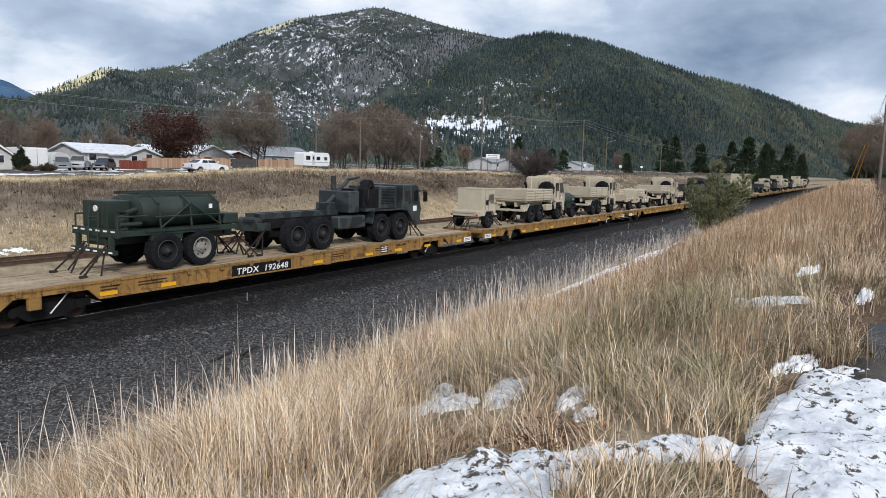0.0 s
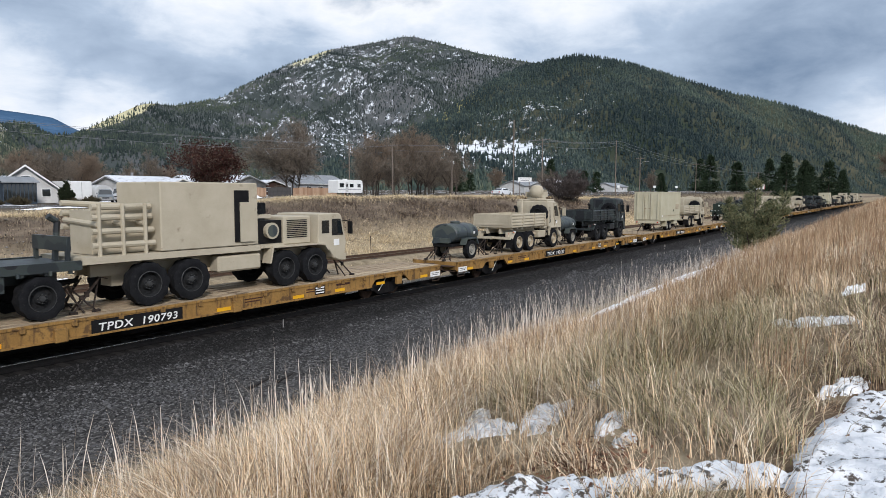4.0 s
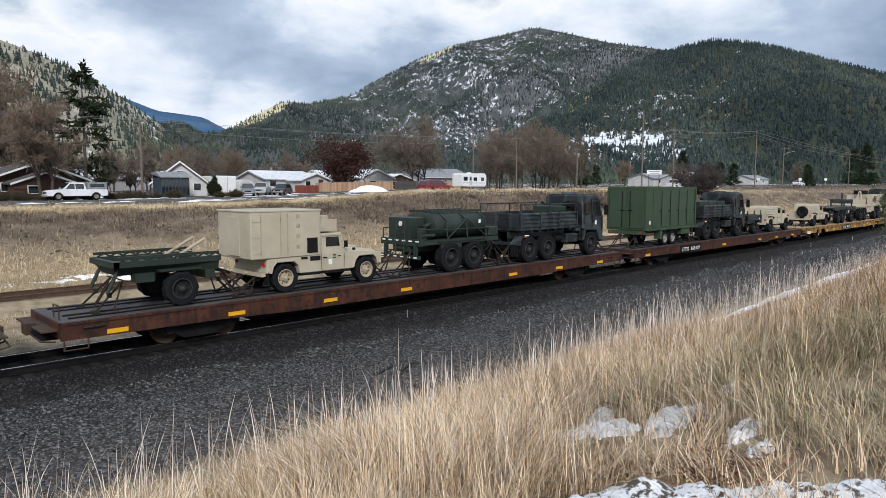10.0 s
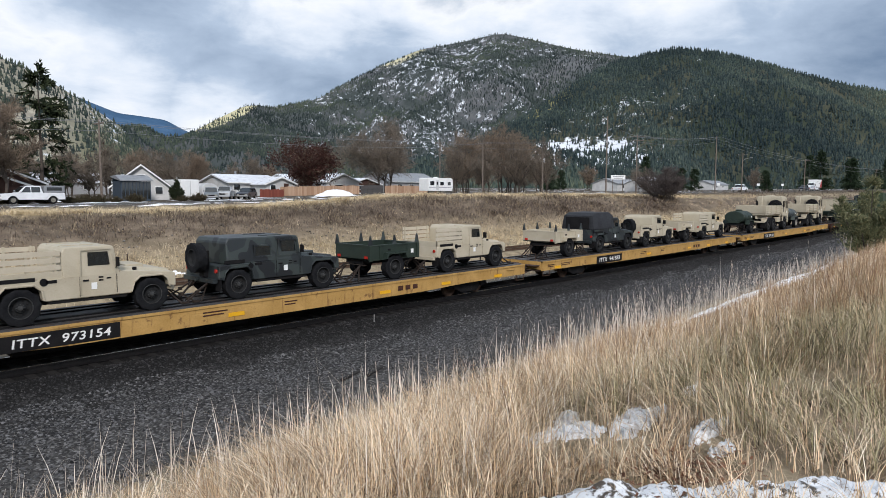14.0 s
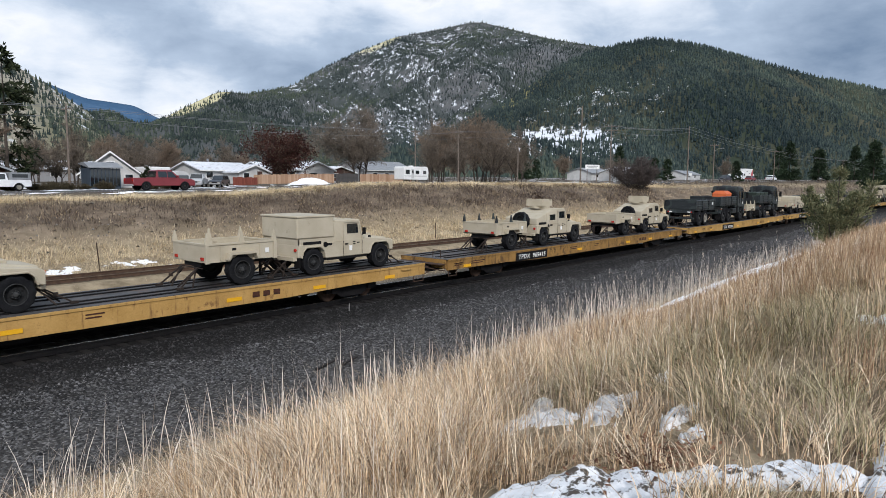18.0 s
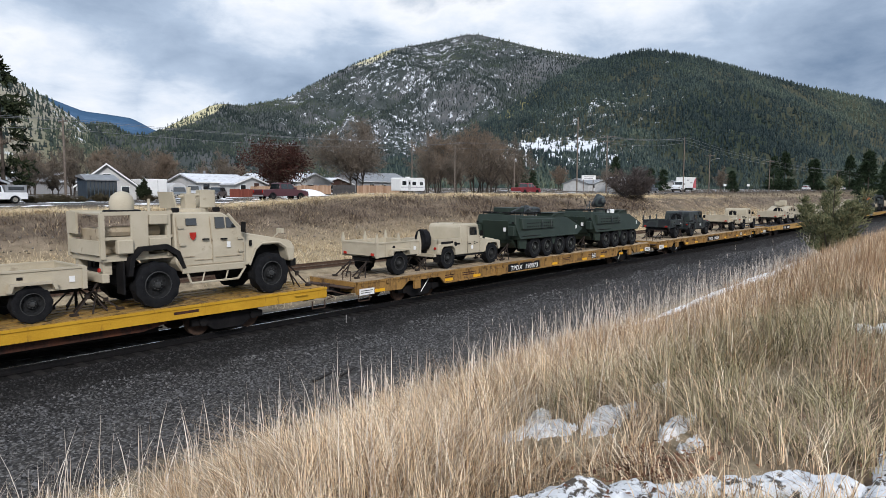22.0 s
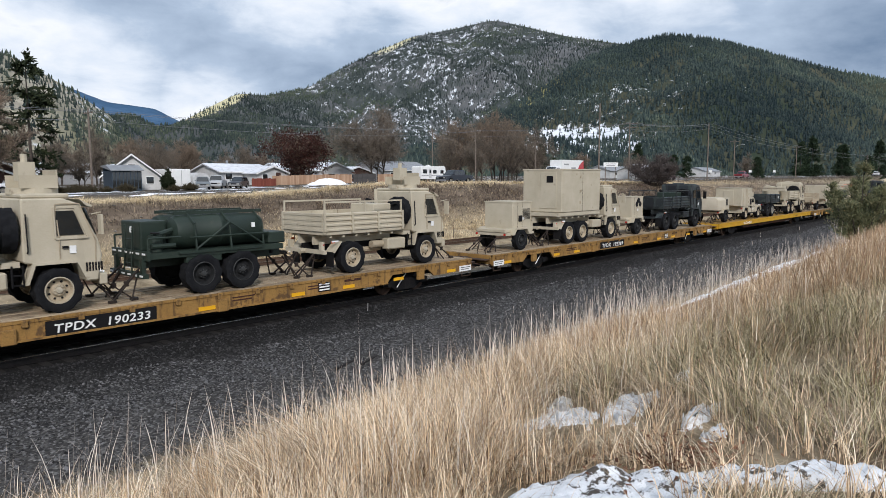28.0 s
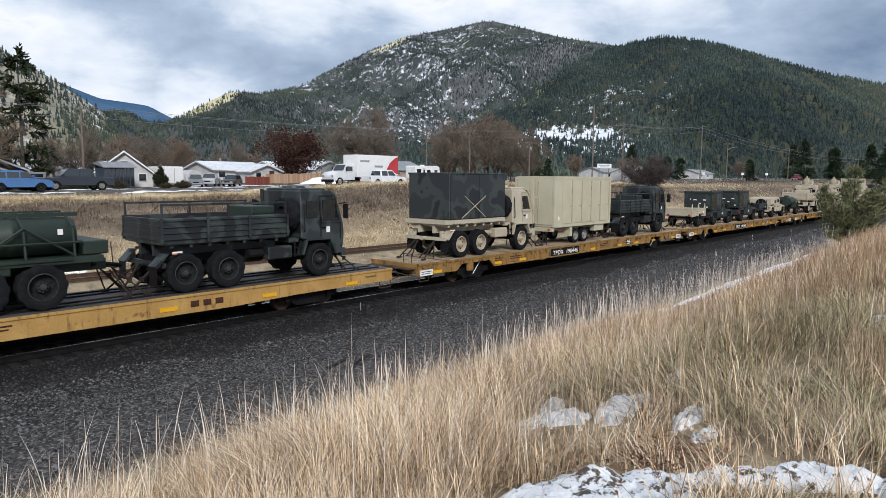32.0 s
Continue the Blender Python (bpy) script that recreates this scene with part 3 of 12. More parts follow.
# ---------------------------------------------------------------- part kit
class Kit:
    """Collects simple solids into one bmesh."""

    def __init__(self):
        self.bm = bmesh.new()

    def poly(self, pts):
        return [self.bm.verts.new(p) for p in pts]

    def loft(self, a, b):
        """A closed solid between two loops of points of equal length."""
        va, vb = self.poly(a), self.poly(b)
        n = len(a)
        self.bm.faces.new(va)
        self.bm.faces.new(vb[::-1])
        for i in range(n):
            self.bm.faces.new((va[i], vb[i], vb[(i + 1) % n], va[(i + 1) % n]))
        return self

    def box(self, x0, x1, y0, y1, z0, z1):
        return self.loft([(x0, y0, z0), (x1, y0, z0), (x1, y1, z0), (x0, y1, z0)], [(x0, y0, z1), (x1, y0, z1), (x1, y1, z1), (x0, y1, z1)])

    def side(self, pts, y0, y1):
        """A side outline of (x, z) points drawn out along y."""
        return self.loft([(x, y0, z) for x, z in pts], [(x, y1, z) for x, z in pts])

    def taper(self, pts, y0, y1, zlow, zhigh, inset):
        """A side outline whose flanks lean in above zlow by inset at zhigh."""
        def lean(z):
            return inset * min(1, max(0, (z - zlow) / (zhigh - zlow)))
        return self.loft([(x, y0 + lean(z), z) for x, z in pts], [(x, y1 - lean(z), z) for x, z in pts])

    def cross(self, pts, x0, x1):
        """A cross-section of (y, z) points drawn out along x."""
        return self.loft([(x0, y, z) for y, z in pts], [(x1, y, z) for y, z in pts])

    def rod(self, p, q, r, n=6, r2=None):
        p, q = Vector(p), Vector(q)
        d = (q - p).normalized()
        u = d.orthogonal().normalized()
        v = d.cross(u)
        r2 = r if r2 is None else r2
        a = [p + (u * math.cos(t) + v * math.sin(t)) * r for t in (2 * math.pi * k / n for k in range(n))]
        b = [q + (u * math.cos(t) + v * math.sin(t)) * r2 for t in (2 * math.pi * k / n for k in range(n))]
        return self.loft(a, b)

    def path(self, pts, r, n=6):
        for p, q in zip(pts, pts[1:]):
            self.rod(p, q, r, n)
        return self

    def lathe(self, prof, n=20, axis="y", at=(0, 0, 0), hoop=False, caps=True):
        """Turns (offset, radius) points round an axis through at."""
        rings = []
        for o, r in prof:
            ring = []
            for k in range(n):
                a = 2 * math.pi * k / n
                c, s = r * math.cos(a), r * math.sin(a)
                p = {"y": (c, o, s), "x": (o, c, s), "z": (c, s, o)}[axis]
                ring.append((p[0] + at[0], p[1] + at[1], p[2] + at[2]))
            rings.append(self.poly(ring))
        for a, b in zip(rings, rings[1:]):
            for k in range(n):
                self.bm.faces.new((a[k], b[k], b[(k + 1) % n], a[(k + 1) % n]))
        if hoop:
            for k in range(n):
                self.bm.faces.new((rings[-1][k], rings[0][k], rings[0][(k + 1) % n], rings[-1][(k + 1) % n]))
        elif caps:
            self.bm.faces.new(rings[0])
            self.bm.faces.new(rings[-1][::-1])
        return self

    def bevel(self, w=0.02, seg=1):
        bmesh.ops.bevel(self.bm, geom=self.bm.edges[:], offset=w, segments=seg, affect="EDGES", clamp_overlap=True, profile=0.6)
        return self

    def mesh(self, name, mat, smooth=False):
        bmesh.ops.recalc_face_normals(self.bm, faces=self.bm.faces[:])
        me = bpy.data.meshes.new(name)
        if smooth:
            for f in self.bm.faces:
                f.smooth = True
        self.bm.to_mesh(me)
        self.bm.free()
        me.materials.append(mat)
        if smooth:
            me.set_sharp_from_angle(angle=radians(38))
        return me


def hang(name, me, parent, m=None, label=""):
    """A mesh as a part of parent."""
    ob = new(name, me)
    ob.parent = parent
    if m is not None:
        ob.matrix_basis = m
    if label:
        ob["label"] = label
    return ob


def part(name, kit, mat, parent, label="", smooth=False):
    return hang(name, kit.mesh(name, mat, smooth), parent, None, label)


def raise_parts(obs, above, grow=1.0, lift=0.0):
    """Stretches meshes upwards over a height, and lifts them."""
    for o in obs:
        if o.type == "MESH" and "wheel" not in o.name:
            for q in o.data.vertices:
                if q.co.z > above:
                    q.co.z = above + (q.co.z - above) * grow
                q.co.z += lift


def thing(name, label, category, group=""):
    return tagged(new(name), label, category, group)


WHEELS = {}


def wheel(parent, x, y, d, w, hub="tan"):
    """A tyre with its rim, standing at z 0."""
    key = (d, w, hub)
    if key not in WHEELS:
        R, h = d / 2, w / 2
        n = 44
        t = Kit().lathe([(-h * 0.9, 0.58 * R), (-h, 0.66 * R), (-h, 0.82 * R), (-0.98 * h, 0.9 * R), (-0.9 * h, R), (-0.1 * h, 0.99 * R), (0.1 * h, 0.99 * R), (0.9 * h, R), (0.98 * h, 0.9 * R), (h, 0.82 * R), (h, 0.66 * R), (h * 0.9, 0.58 * R)], n, hoop=True)
        # tread blocks: pairs of segments stand out, set alternately on the two shoulders
        t.bm.verts.ensure_lookup_table()
        for ring, shift in ((3, 0), (4, 0), (5, 0), (6, 2), (7, 2), (8, 2)):
            for k in range(n):
                if (k + shift) % 4 > 1:
                    co = t.bm.verts[ring * n + k].co
                    co.x, co.z = co.x * 0.955, co.z * 0.955
        r = Kit().lathe([(-h * 0.93, 0.61 * R), (-h * 0.96, 0.55 * R), (-h * 0.25, 0.5 * R), (-h * 0.3, 0.3 * R), (-h * 0.68, 0.24 * R), (-h * 0.75, 0.01)], 20, caps=False)
        r.lathe([(h * 0.3, 0.01), (h * 0.3, 0.48 * R), (h * 0.96, 0.55 * R), (h * 0.93, 0.61 * R)], 16, caps=False)
        n1 = len(r.bm.faces)
        # bolts, hub cap and flange in the wheel's paint
        for s in (-1,):
            for k in range(8):
                a = 2 * math.pi * k / 8
                r.rod((0.2 * R * math.cos(a), s * h * 0.82, 0.2 * R * math.sin(a)), (0.2 * R * math.cos(a), s * h * 0.7, 0.2 * R * math.sin(a)), 0.03 * R, 4)
            r.lathe([(s * h * 0.74, 0.15 * R), (s * h * 0.98, 0.12 * R), (s * h * 1.02, 0.02)], 12)
            r.lathe([(s * h * 0.93, 0.6 * R), (s * h * 0.99, 0.585 * R), (s * h * 0.99, 0.57 * R), (s * h * 0.93, 0.56 * R)], 20, hoop=True)
        n2 = len(r.bm.faces)
        # black studs on the dish, painted shade for its hand holes
        for s in (-1,):
            for j in range(8):
                a = 2 * math.pi * (j + 0.5) / 8
                r.rod((0.39 * R * math.cos(a), s * h * 0.2, 0.39 * R * math.sin(a)), (0.39 * R * math.cos(a), s * h * 0.34, 0.39 * R * math.sin(a)), 0.055 * R, 6)
        rim = r.mesh("rim", {"pale": M["pale_hub"], "tan": M["tan_dark"]}.get(hub, M["dish"]), True)
        rim.materials.append(M[hub + "_hub"])
        rim.materials.append(M["black"])
        for i, p in enumerate(rim.polygons):
            p.material_index = 2 if i >= n2 else 1 if i >= n1 else 0
        tyre = t.mesh("wheel", M["tyre"], True)
        whole = bmesh.new()
        whole.from_mesh(tyre)
        n3 = len(whole.faces)
        whole.from_mesh(rim)
        one = bpy.data.meshes.new("wheel")
        whole.to_mesh(one)
        whole.free()
        one.materials.append(M["tyre"])
        one.materials.append(rim.materials[0])
        for i, p in enumerate(one.polygons):
            p.material_index = 1 if i >= n3 else 0
        WHEELS[key] = (tyre, rim, one)
    a, b, one = WHEELS[key]
    if y > 0.3:
        return hang("wheel", one, parent, pose(x, y, d / 2, 0, 0, 180))
    ob = hang("wheel", a, parent, pose(x, y, d / 2))
    hang("rim", b, ob, None)
    return ob


def lashings(parent, xs, half, height, reach=1.0):
    """Crossed chains from the frame down to the deck, fore and aft."""
    for x, s in xs:
        k = Kit()
        k.rod((x, -half, height), (x, half, height), 0.02, 4)
        for y in (-half * 0.6, half * 0.6):
            k.rod((x, y, height), (x + s * reach, y * 1.35, 0.02), 0.03, 4)
            k.rod((x, y, height), (x + s * reach * 0.75, y * 0.4, 0.02), 0.03, 4)
            k.rod((x, y * 0.8, height * 0.9), (x + s * reach * 0.45, y * 1.5, 0.02), 0.026, 4)
            k.box(x + s * reach - 0.1, x + s * reach + 0.1, y * 1.35 - 0.06, y * 1.35 + 0.06, 0.0, 0.07)
            k.box(x + s * reach * 0.5 - 0.06, x + s * reach * 0.5 + 0.06, y * 1.15 - 0.03, y * 1.15 + 0.03, height * 0.45, height * 0.62)
        part("tie_down_chain", k, M["chain"], parent)

# ---------------------------------------------------------------- flatcars
CAR_L, DECK_Z, CAR_HALF = 28.2, 1.1, 1.4
RIDERS = []
SHARED = {}


def shared(key, make):
    if key not in SHARED:
        SHARED[key] = make()
    return SHARED[key]


def bogie_frame():
    k = Kit()
    for y in (-1.0, 1.0):
        s = 1 if y > 0 else -1
        k.side([(-1.25, 0.36), (-1.25, 0.56), (-0.75, 0.6), (-0.45, 0.74), (0.45, 0.74), (0.75, 0.6), (1.25, 0.56), (1.25, 0.36), (0.8, 0.36), (0.5, 0.16), (-0.5, 0.16), (-0.8, 0.36)], y - 0.09, y + 0.09)
        for x in (-0.2, 0.0, 0.2):
            k.rod((x, y + s * 0.02, 0.22), (x, y + s * 0.02, 0.6), 0.075, 8)
        for x in (-0.89, 0.89):
            k.rod((x, y - 0.14, 0.46), (x, y + 0.14, 0.46), 0.14, 10)
    k.box(-0.35, 0.35, -0.95, 0.95, 0.5, 0.72)
    return k.mesh("bogie", M["black"])


def axle_mesh():
    k = Kit().rod((0, -0.72, 0), (0, 0.72, 0), 0.09, 8)
    for y, s in ((-0.72, -1), (0.72, 1)):
        k.lathe([(y - 0.065, 0.2), (y - 0.065, 0.42), (y + 0.065, 0.43), (y + 0.065, 0.2)] if s < 0 else [(y - 0.065, 0.2), (y - 0.065, 0.43), (y + 0.065, 0.42), (y + 0.065, 0.2)], 20)
    return k.mesh("wheelset", M["rust"], True)


def letters(parent, text, size, m, mat):
    cu = bpy.data.curves.new("lettering", "FONT")
    cu.body, cu.size, cu.extrude, cu.align_x, cu.align_y = text, size, 0.003, "CENTER", "CENTER"
    cu.offset, cu.space_character, cu.shear = 0.004, 1.1, 0.12
    cu.materials.append(mat)
    ob = new("lettering", cu)
    ob.parent, ob.matrix_basis = parent, m @ Matrix.Diagonal((1.2, 1.0, 1.0, 1.0))
    return ob


def flatcar(kind, paint, deck, mark="", panel_x=0.0, far=False):
    """Its middle at x 0, rail top at z 0. kind: notched (deep ends over the bogies, stake pockets) or flush."""
    words = {"yellow": "yellow", "pale_yellow": "faded yellow", "fresh_yellow": "bright yellow", "rust_car": "rusty brown"}[paint]
    car = thing("flatcar", "long %s railway flatcar with %s deck" % (words, "yellow plank" if paint == "fresh_yellow" else "pale plank" if deck == "deck_wood" else "dark steel"), "railway car", "flatcars of the train")
    H, h = 13.35, CAR_HALF
    P = M[paint]
    side_z = 0.62 if kind == "notched" else 0.56

    def sill(s):
        y0, y1 = s * h, s * (h - 0.1)
        k = Kit()
        if kind == "notched":
            pts = [(-H, DECK_Z - 0.03), (-H, 0.62), (-10.95, 0.58), (-10.6, 0.86), (-8.6, 0.86), (-8.3, 0.56), (8.3, 0.56), (8.6, 0.86), (10.6, 0.86), (10.95, 0.58), (H, 0.62), (H, DECK_Z - 0.03)]
        elif paint == "fresh_yellow":
            pts = [(-H, DECK_Z - 0.03), (-H, 0.72), (H, 0.72), (H, DECK_Z - 0.03)]
        else:
            pts = [(-H, DECK_Z - 0.03), (-H, 0.62), (-9.0, 0.6), (-6.5, 0.52), (6.5, 0.52), (9.0, 0.6), (H, 0.62), (H, DECK_Z - 0.03)]
        k.side(pts, min(y0, y1), max(y0, y1))
        return k.mesh("side_sill", P)
    for s in (-1, 1):
        hang("side_sill", shared(("sill", kind, paint, s), lambda: sill(s)), car)
    # lip along the deck edge
    for s in (-1, 1):
        hang("deck_edge", shared(("edge", paint, s), lambda: Kit().box(-H, H, s * (h - 0.02) - 0.05, s * (h - 0.02) + 0.05, DECK_Z - 0.09, DECK_Z - 0.02).mesh("deck_edge", P)), car)
    hang("underframe", shared("centre", lambda: (lambda k: [k.box(x - 0.09, x + 0.09, -h + 0.12, h - 0.12, 0.66, 0.98) for x in np.arange(-12.5, 12.6, 2.5)] and k)(Kit().box(-H + 0.2, H - 0.2, -0.35, 0.35, 0.5, 0.98).box(-7.6, 7.6, -0.45, 0.45, 0.24, 0.55).box(-2.4, -1.2, -1.0, -0.5, 0.32, 0.66).box(2.0, 2.6, -1.05, -0.55, 0.35, 0.7).rod((-1.0, -0.85, 0.5), (0.4, -0.85, 0.5), 0.16, 8).rod((-7.6, -0.7, 0.42), (7.6, -0.7, 0.42), 0.03, 5)).mesh("underframe", M["black"])), car)
    # deck
    if deck == "deck_wood" and not far:
        for s, w in ((-1.17, 0.15), (-0.73, 0.19), (-0.25, 0.19), (0.25, 0.19), (0.73, 0.19), (1.17, 0.15)):
            for j in range(2):
                x0 = -H + 0.02 + j * (2 * H - 0.04) / 2
                hang("deck_plank", shared(("plank", w, paint == "fresh_yellow"), lambda: Kit().box(0, (2 * H - 0.04) / 2 - 0.02, -w, w, -0.06, 0).mesh("deck_plank", M["deck_yellow" if paint == "fresh_yellow" else "deck_wood"])), car, pose(x0, s, DECK_Z))
        hang("deck_plate", shared("plate_b", lambda: Kit().box(-H, H, -h + 0.05, h - 0.05, DECK_Z - 0.1, DECK_Z - 0.065).mesh("deck_plate", M["rust"])), car)
    elif far:
        hang("deck_plate", shared("plate_f", lambda: Kit().box(-H, H, -h + 0.05, h - 0.05, DECK_Z - 0.08, DECK_Z - 0.01).mesh("deck_plate", M["deck_wood"])), car)
    else:
        hang("deck_plate", shared("plate_g", lambda: Kit().box(-H, H, -h + 0.05, h - 0.05, DECK_Z - 0.08, DECK_Z - 0.01).mesh("deck_plate", M["deck_grey"])), car)
        for y in (-0.95, -0.45, 0.45, 0.95):
            hang("chain_channel", shared("channel", lambda: Kit().box(-H + 0.3, H - 0.3, -0.05, 0.05, 0, 0.035).mesh("chain_channel", M["black"])), car, pose(0, y, DECK_Z - 0.01))
    # ends
    for s in (-1, 1):
        hang("end_sill", shared(("end", paint), lambda: Kit().box(-0.06, 0.06, -h + 0.1, h - 0.1, 0.68, DECK_Z - 0.03).mesh("end_sill", P)), car, pose(s * (H - 0.03), 0, 0))
        hang("coupler", shared("coupler", lambda: Kit().box(0, 0.5, -0.12, 0.12, 0.72, 0.92).box(0.38, 0.62, -0.2, 0.2, 0.66, 0.98).bevel(0.02).mesh("coupler", M["rust"])), car, pose(s * (H - 0.1), 0, 0, 0, 0, 0 if s > 0 else 180))
        hang("draft_gear", shared("draft", lambda: Kit().side([(-0.3, 0.5), (-0.3, 0.9), (0.34, 0.86), (0.42, 0.7), (0.2, 0.5)], -0.45, 0.45).mesh("draft_gear", M["black"])), car, pose(s * H, 0, 0, 0, 0, 0 if s > 0 else 180))
        hang("end_platform", shared("platform", lambda: Kit().box(0.03, 0.4, -1.25, 1.25, 0.86, 0.9).mesh("end_platform", M["rust"])), car, pose(s * H, 0, 0, 0, 0, 0 if s > 0 else 180))
        hang("uncoupling_lever", shared("lever", lambda: Kit().path([(0.1, -1.3, 0.62), (0.42, -1.28, 0.66), (0.46, -0.2, 0.74)], 0.022, 5).mesh("uncoupling_lever", M["rust"])), car, pose(s * H, 0, 0) @ Matrix.Diagonal((s, 1, 1, 1)))
        hang("stirrup_step", shared("step", lambda: Kit().path([(-0.28, 0, 0.64), (-0.28, 0, 0.36), (0.28, 0, 0.36), (0.28, 0, 0.64)], 0.022, 5).mesh("stirrup_step", M["rust"])), car, pose(s * (H - 0.35), -h + 0.02, 0))
        hang("hand_brake" if s < 0 else "air_hose", shared(("brake", s), lambda: (Kit().path([(0.0, -0.9, DECK_Z), (0.0, -0.9, DECK_Z + 0.35), (0.0, -0.45, DECK_Z + 0.35), (0, -0.45, DECK_Z)], 0.02, 5) if s < 0 else Kit().path([(0.1, -0.3, 0.8), (0.4, -0.32, 0.55), (0.62, -0.3, 0.62)], 0.025, 5)).mesh("fitting", M["rust"])), car, pose(s * (H - 0.1), 0, 0))
        # bogies
        bg = hang("bogie", shared("bogie", bogie_frame), car, pose(s * 9.6, 0, 0))
        for x in (-0.89, 0.89):
            hang("wheelset", shared("axle", axle_mesh), bg, pose(x, 0, 0.43))
    if paint == "fresh_yellow":
        for s in (-1, 1):
            hang("lower_web", shared("web", lambda: Kit().side([(-8.2, 0.74), (-6.8, 0.46), (6.8, 0.46), (8.2, 0.74)], -0.05, 0.05).mesh("lower_web", M["rust_car"])), car, pose(0, s * (h - 0.3), 0))
    if far:
        return car
    # side details on the near side
    if kind == "notched":
        for x in np.arange(-13.1, 13.2, 1.31):
            hang("stake_pocket", shared(("pocket", paint), lambda: Kit().box(-0.07, 0.07, -0.05, 0.04, -0.17, 0.0).bevel(0.012).mesh("stake_pocket", P)), car, pose(x, -h - 0.02, DECK_Z - 0.03))
        # a flange along the foot of the sill, between the bogies
        hang("sill_flange", shared(("flange", paint), lambda: Kit().box(-8.3, 8.3, -0.06, 0.02, -0.025, 0.025).mesh("sill_flange", P)), car, pose(0, -h - 0.002, 0.575))
        for x in (5.3,):
            bx = hang("data_panel", shared("data_panel", lambda: Kit().box(-0.26, 0.26, -0.008, 0.0, -0.16, 0.16).mesh("data_panel", M["black"])), car, pose(x, -h - 0.004, 0.8))
            hang("panel_print", shared("data_print", lambda: Kit().box(-0.22, 0.22, -0.012, -0.008, 0.07, 0.12).box(-0.22, 0.22, -0.012, -0.008, -0.02, 0.03).box(-0.22, 0.22, -0.012, -0.008, -0.12, -0.07).mesh("panel_print", M["white"])), bx)
        for x in (-10.1, 10.1, -4.3, 1.4):
            hang("jacking_pad", shared(("pad", paint), lambda: Kit().box(-0.17, 0.17, -0.1, 0.05, 0.52, 0.9).bevel(0.02).mesh("jacking_pad", P)), car, pose(x, -h - 0.01, 0))
        for s in (-1, 1):
            pl = hang("placard", shared("placard", lambda: Kit().box(-0.38, 0.38, -0.012, 0.012, -0.12, 0.12).mesh("placard", M["white"])), car, pose(s * 12.9, -h - 0.02, 0.70))
            hang("placard_print", shared("print", lambda: Kit().box(-0.3, 0.3, -0.016, 0, 0.03, 0.055).box(-0.3, 0.22, -0.016, 0, -0.05, -0.025).mesh("placard_print", M["black"])), pl)
            hang("brake_rod", shared("rod", lambda: Kit().rod((-0.25, 0, 0.3), (0.25, 0, 0.82), 0.02, 5).mesh("brake_rod", M["white"])), car, pose(s * 9.3, -1.16, 0))
        refl = (-12.2, -9.9 + 1.9, -6.0, -3.4, 0.9, 4.2, 6.4, 8.9, 12.0)
    else:
        for x in (-12.6, 12.2):
            hang("grab_iron", shared(("grab", paint), lambda: Kit().path([(-0.25, 0, 0), (-0.25, -0.08, 0), (0.25, -0.08, 0), (0.25, 0, 0)], 0.018, 5).mesh("grab_iron", P)), car, pose(x, -h, 0.92))
        refl = (-12.0, -8.6, -5.2, -1.8, 4.4, 7.8, 11.3)
    if paint != "fresh_yellow":
        for x in refl:
            if mark and abs(x - panel_x) < 2.0:
                continue
            hang("reflector", shared("refl", lambda: Kit().box(-0.27, 0.27, -0.006, 0.006, -0.06, 0.06).mesh("reflector", M["reflector"])), car, pose(x, -h - 0.012, 0.68 if kind == "notched" else 0.72))
    if mark:
        if paint == "fresh_yellow":
            letters(car, mark, 0.27, pose(panel_x, -h - 0.006, 0.87, 90, 0, 0), M["white"])
        else:
            hang("number_panel", shared("panel", lambda: Kit().box(-1.42, 1.42, -0.008, 0.008, 0.56, 0.97).mesh("number_panel", M["black"])), car, pose(panel_x, -h - 0.008, 0))
            letters(car, mark.replace(" ", "  "), 0.31, pose(panel_x, -h - 0.02, 0.745, 90, 0, 0), M["white"])
        # small stencils and a faded mark, unreadable: plain bars
        for x, w in ((panel_x + 4.2, 0.4), (panel_x + 6.9, 0.25), (panel_x - 4.5, 0.5), (panel_x - 5.9, 0.3)) if paint != "fresh_yellow" else ():
            hang("stencil", shared(("stencil", w), lambda: Kit().box(-w, w, -0.005, 0, 0.06, 0.1).box(-w, w * 0.7, -0.005, 0, -0.03, 0.01).mesh("stencil", M["rust_car"])), car, pose(x, -h - 0.004, 0.8))
        # the owner's sign as plain blocks
        mk = {"yellow": 6.6, "pale_yellow": 5.6, "rust_car": 6.2, "fresh_yellow": 8.0}[paint]
        if kind == "flush" and paint != "fresh_yellow":
            for x in (-0.4, 0.0, 0.4):
                hang("sign_block", shared("sign_b", lambda: Kit().box(-0.13, 0.13, -0.006, 0.0, -0.09, 0.09).mesh("sign_block", M["rust_car"])), car, pose(mk + x, -h - 0.004, 0.78))
        else:
            hang("faded_mark", shared("fade", lambda: Kit().box(-0.4, 0.4, -0.005, 0, 0.02, 0.1).mesh("faded_mark", M["rust_car"])), car, pose(mk, -h - 0.004, 0.84))
    return car

# ---------------------------------------------------------------- vehicles on the train (front at x 0, tyres on z 0)
WORDS = {"tan": "sand-tan", "camo": "dark camouflage", "green": "dark green", "tan_dark": "dull tan", "pale_tan": "pale tan", "green_box": "mid-green", "tank_grey": "grey-green"}


def both(parent, name, make, y, mat, label=""):
    """The same part on the near and the far side."""
    for s in (-1, 1):
        k = Kit()
        make(k, s * y, s)
        part(name, k, mat, parent, label)


